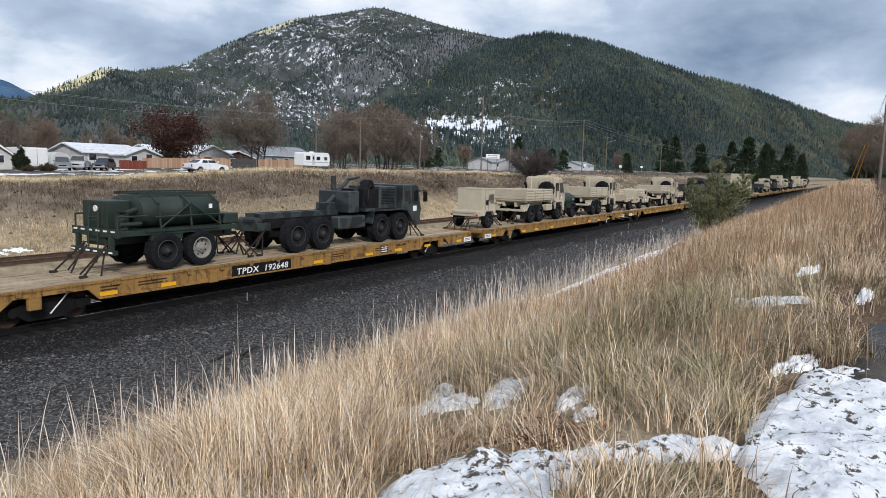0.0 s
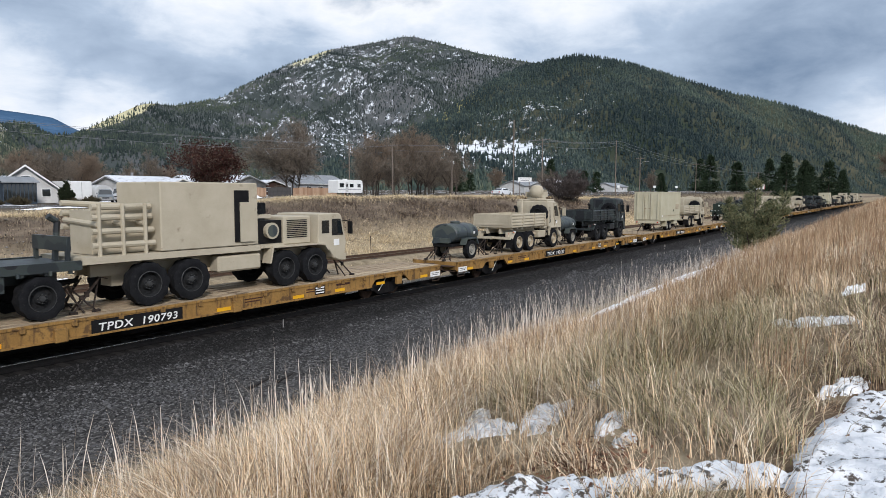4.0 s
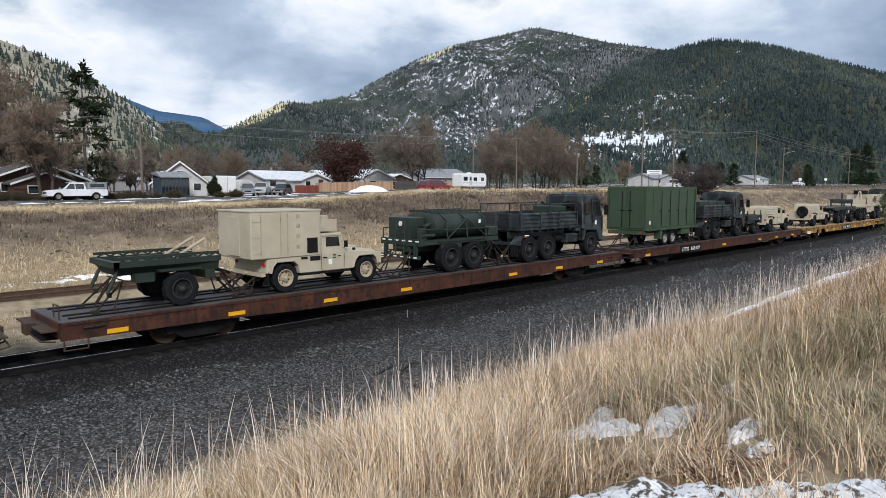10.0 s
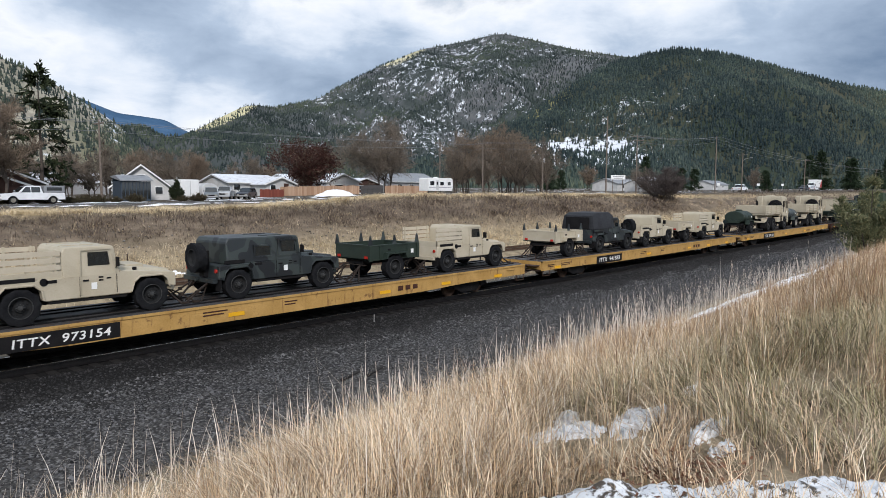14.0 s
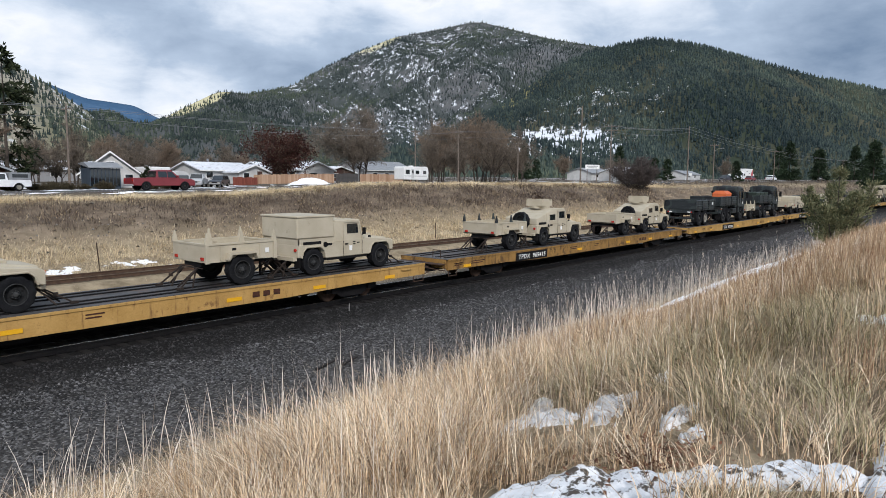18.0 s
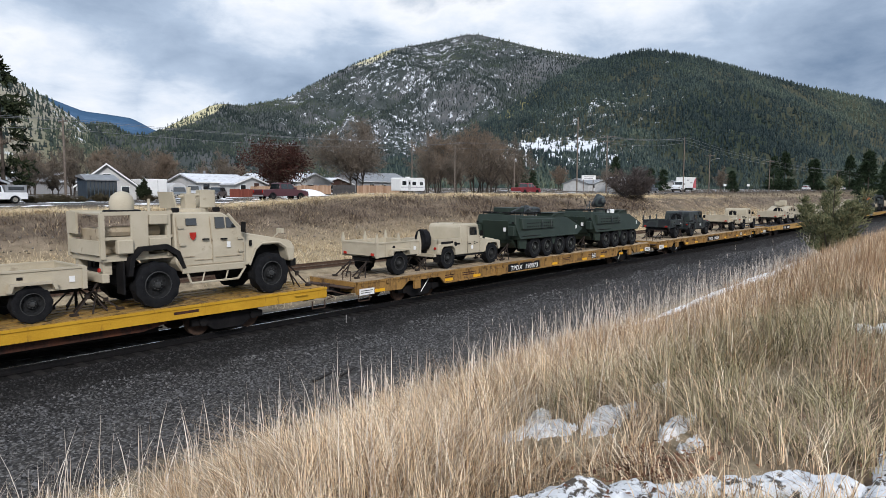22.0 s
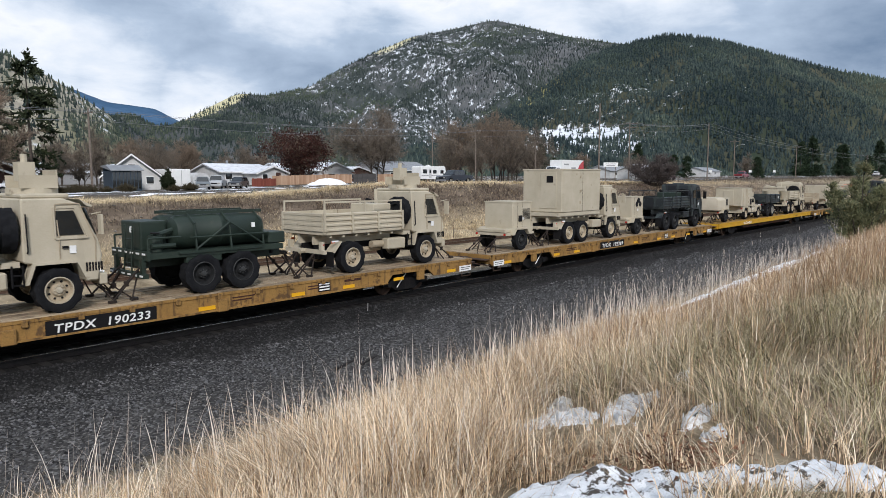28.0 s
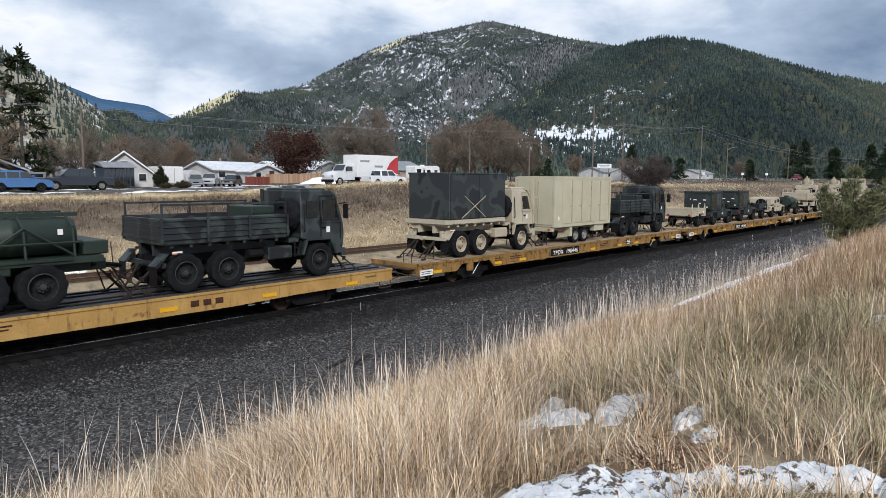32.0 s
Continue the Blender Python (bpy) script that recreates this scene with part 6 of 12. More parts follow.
def generator_trailer(paint, style):
    """style: gen, fans, cage, tarp."""
    what = {"gen": "generator trailer with a louvred box", "fans": "cooling unit trailer with round fans", "cage": "trailer with a louvred unit and a railed deck", "tarp": "trailer covered with a buttoned canvas"}[style]
    v = thing("equipment_trailer", "%s %s" % (WORDS[paint], what), "trailer", "equipment trailers on the train")
    P = M[paint]
    part("frame", Kit().box(-3.2, -0.9, -0.95, 0.95, 0.72, 0.84).rod((-0.95, -0.7, 0.76), (-0.1, 0, 0.68), 0.05, 6).rod((-0.95, 0.7, 0.76), (-0.1, 0, 0.68), 0.05, 6).rod((-0.15, 0, 0.68), (0, 0, 0.68), 0.06, 8), P, v)
    both(v, "mudguard", lambda k, y, s: k.side([(-2.85, 0.75), (-2.65, 1.06), (-1.7, 1.06), (-1.5, 0.75), (-1.58, 0.75), (-1.74, 1.0), (-2.6, 1.0), (-2.77, 0.75)], min(y, y + s * 0.36), max(y, y + s * 0.36)), 0.78, P)
    for s in (-1, 1):
        wheel(v, -2.18, s * 0.98, 0.98, 0.3, "dark")
    part("landing_leg", Kit().rod((-0.7, 0.2, 0.75), (-0.7, 0.2, 0.04), 0.045, 6), M["black"], v)
    lamps(v, -3.22, 0.85, 0.78)
    if style in ("gen", "fans"):
        x0, x1, z1 = -2.6, -1.0, 2.3
        part("unit_box", Kit().box(x0, x1, -0.85, 0.85, 0.86, z1).bevel(0.025), P, v)
        part("unit_lid", Kit().box(x0 - 0.02, x1 + 0.02, -0.87, 0.87, z1 - 0.02, z1 + 0.04), P, v)
        if style == "gen":
            part("louvre", (lambda k: [k.box(x1 - 0.75, x1 - 0.15, -0.87, -0.85, z, z + 0.025) for z in np.arange(1.45, 2.0, 0.055)] and k)(Kit()), M["black"], v)
            part("control_panel", Kit().box(x0 + 0.5, x0 + 0.8, -0.865, -0.85, 1.35, 1.65), M["black"], v)
        else:
            for x, z in ((x1 - 0.85, 1.85), (x1 - 0.4, 1.85), (x1 - 0.62, 2.08)):
                part("fan", Kit().lathe([(-0.87, 0.17), (-0.845, 0.17)], 18, "y", (x, 0, z)), M["black"], v)
        part("rear_ledge", Kit().box(-3.2, x0 - 0.03, -0.85, 0.85, 0.86, 1.02).bevel(0.02), P, v)
        part("jerrycan_rack", Kit().box(-0.98, -0.62, -0.7, 0.7, 0.86, 1.3).bevel(0.03), P, v)
        part("base_skirt", Kit().box(x0 - 0.06, x1 + 0.06, -0.9, 0.9, 0.85, 1.05).bevel(0.015), P, v)
        for x in (x0 + 0.06, x1 - 0.06):
            part("corner_bead", Kit().rod((x, -0.86, 1.05), (x, -0.86, z1 - 0.03), 0.02, 5), P, v)
        seams(v, 0.852, [(x0 + 0.42, x0 + 0.43, 0.9, z1), (x0 + 0.8, x0 + 0.81, 0.9, z1)])
        sheet(v, x0 + 0.9, 1.5, 0.85, 0.06, 0.07)
    elif style == "cage":
        part("unit_box", Kit().box(-2.1, -0.95, -0.9, 0.9, 0.86, 1.85).bevel(0.02), P, v)
        part("louvre", (lambda k: [k.box(-1.95, -1.1, -0.92, -0.9, z, z + 0.03) for z in np.arange(1.2, 1.78, 0.06)] and k)(Kit()), M["tan_dark"], v)
        part("radiator", (lambda k: [k.box(-0.95, -0.4, -0.85, 0.85, z, z + 0.03) for z in np.arange(1.0, 1.75, 0.06)] and k)(Kit().box(-0.93, -0.42, -0.84, 0.84, 0.86, 1.8)), P, v)
        part("deck_box", Kit().box(-3.5, -2.12, -0.9, 0.9, 0.86, 1.35), P, v)
        k = Kit()
        for z in (1.5, 1.85):
            k.path([(-2.1, -0.88, z), (-3.5, -0.88, z), (-3.5, 0.88, z), (-2.1, 0.88, z)], 0.02, 5)
        for x, y in ((-3.5, -0.88), (-3.5, 0.88), (-2.8, -0.88), (-2.8, 0.88), (-3.5, 0)):
            k.rod((x, y, 1.35), (x, y, 1.85), 0.02, 5)
        part("rail", k, P, v)
    else:
        part("canvas_cover", Kit().cross([(-0.98, 0.95), (0.98, 0.95), (0.95, 1.75), (0.7, 1.95), (-0.7, 1.95), (-0.95, 1.75)], -3.55, -1.75).bevel(0.06, 2), M["sand_canvas"], v, "stretched sand canvas cover", True)
        part("unit_box", Kit().box(-1.75, -0.9, -0.9, 0.9, 0.86, 1.9).bevel(0.02), P, v)
        part("vent", Kit().box(-1.7, -1.35, -0.92, -0.9, 1.3, 1.8), M["black"], v)
    lashings(v, [(-3.4, -1), (-0.5, 1)], 0.8, 0.6, 0.75)
    return v


def box_van_trailer(paint, x0=-6.4, plain=False):
    """Container-like box on a small twin-axle running gear."""
    v = thing("container_trailer", "%s steel container trailer with %s" % (WORDS[paint], "plain sides" if plain else "ribbed door panels"), "trailer", "container trailers on the train")
    P = M[paint]
    x1, z0, z1 = -0.35, 0.95, 3.58 if "tan" in paint else 3.38
    part("container", Kit().box(x0, x1, -1.22, 1.22, z0, z1).bevel(0.02), P, v)
    part("corner_frame", Kit().box(x0 - 0.03, x0 + 0.1, -1.25, -1.12, z0, z1).box(x0 - 0.03, x0 + 0.1, 1.12, 1.25, z0, z1).box(x1 - 0.1, x1 + 0.03, -1.25, -1.12, z0, z1).box(x1 - 0.1, x1 + 0.03, 1.12, 1.25, z0, z1).box(x0 + 0.11, x1 - 0.11, -1.246, -1.17, z1 - 0.1, z1 + 0.02).box(x0 + 0.11, x1 - 0.11, 1.17, 1.246, z1 - 0.1, z1 + 0.02).box(x0 + 0.11, x1 - 0.11, -1.246, -1.17, z0 - 0.02, z0 + 0.12).box(x0 - 0.026, x0 + 0.05, -1.11, 1.11, z1 - 0.1, z1 + 0.02), P, v)
    part("roof_sheet", Kit().box(x0 + 0.06, x1 - 0.06, -1.16, 1.16, z1 - 0.004, z1 + 0.03), P, v)
    n = 0 if plain else 5
    if plain:
        part("side_rail", Kit().box(x0 + 0.2, x1 - 0.2, -1.25, -1.22, z0 + 0.42, z0 + 0.47), M["tan_dark"], v)
        part("side_vent", Kit().box(x1 - 1.5, x1 - 0.5, -1.24, -1.22, z0 + 1.0, z0 + 1.5).bevel(0.01), M["tan_dark"], v)
        part("side_hatch", Kit().box(x1 - 2.3, x1 - 2.1, -1.235, -1.22, z0 + 0.8, z0 + 1.0), M["black"], v)
        for y in (-0.95, -0.35, 0.35, 0.95):
            part("door_pillar", Kit().box(x0 - 0.1, x0 - 0.035, y - 0.05, y + 0.05, z0 + 0.12, z1 - 0.12), P, v)
    for j in range(n):
        a = x0 + 0.75 + (x1 - x0 - 0.9) * j / n
        b = x0 + 0.75 + (x1 - x0 - 0.9) * (j + 1) / n
        pn = part("side_door", Kit().box(a + 0.03, b - 0.03, -1.245, -1.22, z0 + 0.16, z1 - 0.14).bevel(0.008), P, v)
        part("latch", Kit().box(b - 0.3, b - 0.06, -1.28, -1.245, z0 + 1.05, z0 + 1.1).rod((b - 0.08, -1.262, z0 + 0.2), (b - 0.08, -1.262, z1 - 0.2), 0.014, 5), M["black"] if "tan" not in paint else M["tan_dark"], pn)
    for s in (-1, 1):
        dr = part("rear_door", Kit().box(x0 - 0.035, x0, s * 0.58 - 0.52, s * 0.58 + 0.52, z0 + 0.12, z1 - 0.12).bevel(0.008), P, v)
        part("latch", Kit().rod((x0 - 0.06, s * 0.25, z0 + 0.2), (x0 - 0.06, s * 0.25, z1 - 0.2), 0.02, 5).box(x0 - 0.07, x0 - 0.03, s * 0.25 - 0.15, s * 0.25 + 0.15, z0 + 1.1, z0 + 1.15), M["tan_dark"] if "tan" in paint else M["black"], dr)
    part("chassis", Kit().box(x0 + 0.1, x1 - 0.1, -0.5, 0.5, 0.7, 0.95).box(x0 - 0.05, x0 + 0.15, -1.15, 1.15, 0.72, 0.93).rod((x1, -0.5, 0.85), (0.2, 0, 0.75), 0.06, 6).rod((x1, 0.5, 0.85), (0.2, 0, 0.75), 0.06, 6), P, v)
    for x in (-4.0, -3.05):
        for s in (-1, 1):
            wheel(v, x, s * 0.98, 0.82, 0.3, "pale")
    both(v, "mud_flap", lambda k, y, s: k.box(-4.75, -4.5, min(y, y + s * 0.4), max(y, y + s * 0.4), 0.4, 0.95), 0.8, P)
    both(v, "side_locker", lambda k, y, s: k.box(-2.0, -0.9, min(y, y + s * 0.3), max(y, y + s * 0.3), 0.55, 0.94).bevel(0.02), 0.85, P)
    lamps(v, x0 - 0.06, 0.95, 0.82)
    part("paper_tag", Kit().box(x0 + 0.35, x0 + 0.48, -1.255, -1.24, z0 + 0.35, z0 + 0.55), M["white"], v)
    lashings(v, [(x0 + 0.3, -1), (x1, 1)], 0.9, 0.75, 0.7)
    return v


def tank_trailer(paint, second="dark"):
    """Pump and fuel tank body on a heavy twin axle."""
    v = thing("tank_trailer", "%s fuel tank trailer with pump gear and twin axle" % WORDS[paint], "trailer", "tank trailers on the train")
    P = M[paint]
    part("frame", Kit().box(-5.4, -0.9, -1.15, 1.15, 1.15, 1.32).box(-5.4, -0.6, -0.5, 0.5, 0.85, 1.16), P, v)
    part("tank", Kit().lathe([(-4.42, 0.3), (-4.36, 0.44), (-4.2, 0.5), (-3.0, 0.5), (-2.98, 0.515), (-2.92, 0.515), (-2.9, 0.5), (-1.6, 0.5), (-1.45, 0.44), (-1.4, 0.3)], 22, "x", (0, -0.45, 1.84)), P, v, "", True)
    part("tank", Kit().lathe([(-4.42, 0.3), (-4.36, 0.44), (-4.2, 0.5), (-3.0, 0.5), (-2.98, 0.515), (-2.92, 0.515), (-2.9, 0.5), (-1.6, 0.5), (-1.45, 0.44), (-1.4, 0.3)], 22, "x", (0, 0.55, 1.84)), P, v, "", True)
    part("pump_cabinet", Kit().box(-5.25, -4.45, -0.35, 0.95, 1.33, 2.2).bevel(0.05, 2), P, v)
    part("pump", Kit().rod((-5.0, -0.75, 1.33), (-5.0, -0.75, 1.8), 0.2, 12).rod((-5.0, -0.75, 1.8), (-4.3, -0.6, 1.95), 0.08, 8).rod((-5.2, -0.95, 1.5), (-4.5, -0.95, 1.5), 0.07, 8), P, v)
    part("valve_wheel", Kit().lathe([(1.86, 0.13), (1.89, 0.13)], 12, "z", (-5.0, -0.75, 0)), M["black"], v)
    both(v, "platform_rail", lambda k, y, s: k.path([(-5.38, y, 1.35), (-5.38, y, 1.75), (-4.4, y, 1.75)], 0.03, 6), 1.12, P)
    part("ladder", Kit().path([(-5.5, -0.25, 0.7), (-5.42, -0.25, 2.1)], 0.025, 5).path([(-5.5, 0.25, 0.7), (-5.42, 0.25, 2.1)], 0.025, 5).rod((-5.48, -0.25, 1.0), (-5.48, 0.25, 1.0), 0.02, 5).rod((-5.46, -0.25, 1.35), (-5.46, 0.25, 1.35), 0.02, 5).rod((-5.44, -0.25, 1.7), (-5.44, 0.25, 1.7), 0.02, 5), P, v)
    part("front_bin", Kit().box(-1.35, -0.7, -1.0, 1.0, 1.33, 1.7).bevel(0.03), P, v)
    part("walkway", (lambda k: [k.box(x, x + 0.05, -0.5, 0.7, 2.37, 2.42) for x in np.arange(-4.2, -1.3, 0.3)] and k)(Kit().box(-4.3, -1.3, -0.55, -0.47, 2.36, 2.46).box(-4.3, -1.3, 0.68, 0.76, 2.36, 2.46)), P, v)
    k = Kit()
    for x in (-3.9, -2.75, -1.6):
        k.path([(x, -1.1, 1.32), (x, -1.0, 2.1), (x, -0.5, 2.4)], 0.035, 6)
    k.rod((-4.1, -1.08, 1.7), (-1.4, -1.08, 1.7), 0.03, 6).rod((-3.9, -1.1, 1.35), (-2.75, -1.05, 2.1), 0.03, 6).rod((-1.6, -1.1, 1.35), (-2.75, -1.05, 2.1), 0.03, 6)
    part("pipe_rack", k, P, v)
    both(v, "hose_box", lambda k, y, s: k.box(-4.25, -3.1, min(y, y + s * 0.2), max(y, y + s * 0.2), 0.95, 1.2).bevel(0.02), 0.92, P)
    part("rear_bumper", Kit().box(-5.55, -5.4, -1.15, 1.15, 0.62, 0.75).box(-5.5, -5.38, -0.95, -0.8, 0.7, 1.2).box(-5.5, -5.38, 0.8, 0.95, 0.7, 1.2).box(-5.45, -5.35, -1.2, 1.2, 1.12, 1.38), P, v)
    part("gauge", Kit().rod((-5.28, 0.2, 1.95), (-5.24, 0.2, 1.95), 0.1, 12), M["white"], v)
    k = Kit()
    for y in np.arange(-1.0, 1.01, 0.4):
        k.box(-5.57, -5.55, y - 0.09, y + 0.09, 0.66, 0.71).box(-5.47, -5.45, y - 0.09, y + 0.09, 1.28, 1.33)
    part("reflector_strip", k, M["white"], v)
    for i, x in enumerate((-3.75, -2.42)):
        for s in (-1, 1):
            wheel(v, x, s * 1.0, 1.2, 0.42, "dark" if i == 0 else second)
    both(v, "fender", lambda k, y, s: k.box(-4.5, -1.7, min(y, y + s * 0.35), max(y, y + s * 0.35), 1.24, 1.3), 0.85, P)
    part("drawbar", Kit().rod((-1.0, -0.5, 1.0), (0.0, 0, 0.85), 0.07, 6).rod((-1.0, 0.5, 1.0), (0.0, 0, 0.85), 0.07, 6), M["black"], v)
    part("paper_tag", Kit().box(-1.95, -1.83, -0.985, -0.96, 1.9, 2.05), M["white"], v)
    lashings(v, [(-5.4, -1), (-0.5, 1)], 1.0, 0.9, 0.9)
    return v


def heavy_truck(paint, style):
    """Eight-wheeled heavy truck with a snub cab. style: bare, shelter, flat."""
    what = {"bare": "bare-chassis heavy eight-wheel truck with upright spare", "shelter": "heavy eight-wheel truck with shelter and pipework", "flat": "heavy eight-wheel truck with a flat load rack"}[style]
    v = thing("heavy_truck", "%s %s" % (WORDS[paint], what), "truck", "heavy trucks on the train")
    P, L0 = M[paint], -10.2
    hub = "dark"
    for x in (-1.75, -3.2, -7.15, -8.6):
        for s in (-1, 1):
            wheel(v, x, s * 1.0, 1.33, 0.42, hub)
        part("axle", Kit().rod((x, -0.9, 0.66), (x, 0.9, 0.66), 0.13, 8), M["black"], v)
    part("chassis", Kit().box(L0 + 0.2, -0.6, -0.45, -0.3, 0.95, 1.3).box(L0 + 0.2, -0.6, 0.3, 0.45, 0.95, 1.3).box(-9.3, -6.5, -0.3, 0.3, 0.6, 0.95), P if style != "bare" else M["black"], v)
    cab = [(-0.1, 1.05), (-0.02, 1.45), (-0.28, 2.5), (-0.4, 2.62), (-1.55, 2.62), (-1.6, 1.4), (-1.1, 1.4), (-0.75, 0.85), (-0.35, 0.72)]
    part("cab", Kit().side(cab, -1.2, 1.2).bevel(0.035), P, v)
    part("windscreen", Kit().loft([(-0.06, -1.0, 1.72), (-0.06, 1.0, 1.72), (-0.26, 1.0, 2.42), (-0.26, -1.0, 2.42)], [(-0.03, -1.0, 1.72), (-0.03, 1.0, 1.72), (-0.23, 1.0, 2.42), (-0.23, -1.0, 2.42)]), M["glass"], v)
    for s in (-1, 1):
        part("side_window", Kit().loft([(x, s * 1.21, z) for x, z in ((-0.85, 1.75), (-0.22, 1.75), (-0.36, 2.4), (-0.85, 2.4))], [(x, s * 1.17, z) for x, z in ((-0.85, 1.75), (-0.22, 1.75), (-0.36, 2.4), (-0.85, 2.4))]), M["glass"], v)
        part("quarter_window", Kit().box(-1.4, -1.0, s * 1.17 - 0.04, s * 1.17 + 0.04, 1.85, 2.35), M["glass"], v)
        part("mirror", Kit().rod((-0.3, s * 1.2, 2.3), (-0.1, s * 1.5, 2.35), 0.02, 5).box(-0.14, -0.08, s * 1.38, s * 1.6, 1.8, 2.3), M["black"], v)
        part("fender", Kit().side([(-4.0, 0.9), (-3.85, 1.5), (-1.2, 1.5), (-1.0, 1.2), (-1.08, 1.2), (-1.26, 1.44), (-3.8, 1.44), (-3.92, 0.9)], s * 1.0 - 0.22, s * 1.0 + 0.22), P, v)
    part("engine_box", Kit().box(-3.1, -1.75, -0.95, 0.95, 1.5, 2.55).bevel(0.04), P, v)
    part("engine_grille", (lambda k: [k.box(-2.95, -1.95, -0.97, -0.95, z, z + 0.035) for z in np.arange(1.75, 2.4, 0.07)] and k)(Kit()), M["black"], v)
    part("engine_bay", Kit().box(-4.22, -3.12, -0.85, 0.85, 1.59, 2.42), M["black"], v)
    part("side_tray", Kit().box(-4.3, -3.2, -1.1, 1.1, 1.45, 1.58), P, v)
    part("front_bumper", Kit().box(-0.3, 0.0, -1.15, 1.15, 0.72, 1.0).bevel(0.02), P, v)
    part("paper_tag", Kit().box(-0.75, -0.45, -1.215, -1.2, 1.35, 1.6), M["white"], v)
    both(v, "fuel_tank", lambda k, y, s: k.box(-6.1, -4.3, min(y, y + s * 0.5), max(y, y + s * 0.5), 0.75, 1.3).bevel(0.06), 0.62, P)
    sw = wheel(v, 0, 0, 1.33, 0.42, hub)
    sw.name = "spare_wheel"
    if style == "bare":
        sw.matrix_basis = pose(-3.55, -0.55, 2.2, 0, 0, 20)
        part("exhaust_stack", Kit().rod((-4.4, 0.7, 1.4), (-4.4, 0.7, 3.0), 0.12, 10).rod((-4.4, -0.6, 1.4), (-4.4, -0.6, 2.6), 0.1, 8), P, v)
        part("cooler", Kit().box(-5.2, -4.5, -0.9, 0.9, 1.4, 2.35).bevel(0.03), P, v)
        part("load_arm", Kit().box(-9.9, -5.3, -0.35, -0.15, 1.32, 1.55).box(-9.9, -5.3, 0.15, 0.35, 1.32, 1.55).box(-6.0, -5.4, -0.3, 0.3, 1.5, 1.85).rod((-5.6, 0, 1.8), (-4.2, 0, 2.85), 0.09, 8).rod((-4.2, 0, 2.85), (-3.2, 0.2, 2.95), 0.07, 8), P, v)
        part("rear_rollers", Kit().rod((-10.0, -0.5, 1.25), (-10.0, 0.5, 1.25), 0.16, 10).box(-10.2, -9.5, -0.6, 0.6, 0.9, 1.2), P, v)
    else:
        sw.matrix_basis = pose(-3.9, 0.1, 2.85, 90, 0, 0)
        part("spare_rack", Kit().box(-4.4, -3.3, -0.5, 0.5, 2.5, 2.63).box(-4.35, -4.25, -0.9, 0.9, 1.5, 2.55), P, v)
        part("air_cleaner", Kit().rod((-3.7, -1.0, 2.05), (-3.7, -0.5, 2.05), 0.28, 14).rod((-3.7, -1.04, 2.05), (-3.7, -1.0, 2.05), 0.3, 14), M["tan"], v)
        part("cleaner_cap", Kit().rod((-3.7, -1.06, 2.05), (-3.7, -1.035, 2.05), 0.22, 14), M["tank_grey"], v)
    if style == "flat":
        part("flat_rack", Kit().box(-10.6, -4.6, -1.2, 1.2, 1.4, 1.58), P, v)
        part("bulkhead", Kit().box(-4.75, -4.6, -1.2, -0.75, 1.58, 2.6).box(-4.75, -4.6, 0.75, 1.2, 1.58, 2.6).box(-5.0, -4.7, -0.6, 0.6, 1.58, 2.2), P, v)
        part("hook_frame", Kit().rod((-4.9, -0.35, 1.6), (-4.6, -0.05, 3.0), 0.06, 6).rod((-4.9, 0.35, 1.6), (-4.6, 0.05, 3.0), 0.06, 6), P, v)
        both(v, "rack_rib", lambda k, y, s: [k.box(x, x + 0.12, y - 0.03, y + 0.03, 1.25, 1.42) for x in np.arange(-10.3, -4.8, 0.7)], 1.15, P)
    if style == "shelter":
        part("flat_rack", Kit().box(-10.6, -4.4, -1.2, 1.2, 1.4, 1.6), P, v)
        part("shelter", Kit().box(-8.2, -4.5, -1.22, 1.22, 1.62, 3.75).bevel(0.03), P, v)
        part("shelter_door", Kit().box(-5.5, -4.9, -1.26, -1.22, 1.75, 3.5).bevel(0.01), M["black"], v)
        part("open_panel", Kit().box(-5.3, -4.7, -1.3, -1.26, 1.75, 3.1), P, v)
        k = Kit()
        for z in (1.9, 2.3, 2.7, 3.0):
            k.rod((-10.2, -1.0, z), (-8.3, -1.0 + 0.2 * (z - 2), z), 0.09, 8).rod((-10.1, 0.9, z + 0.1), (-8.3, 0.9, z), 0.09, 8)
        for x in (-10.0, -9.3, -8.6):
            k.rod((x, -1.05, 1.6), (x, -1.05, 3.1), 0.06, 6).rod((x, -1.0, 2.5), (x, 0.9, 2.6), 0.08, 8)
        k.box(-10.0, -8.4, -0.6, 0.6, 1.62, 2.9)
        part("pipework", k, P, v, "bundled tan pipes and pump gear")
    lashings(v, [(-0.2, 1), (L0 + 0.4, -1)], 1.0, 0.95, 0.9)
    return v


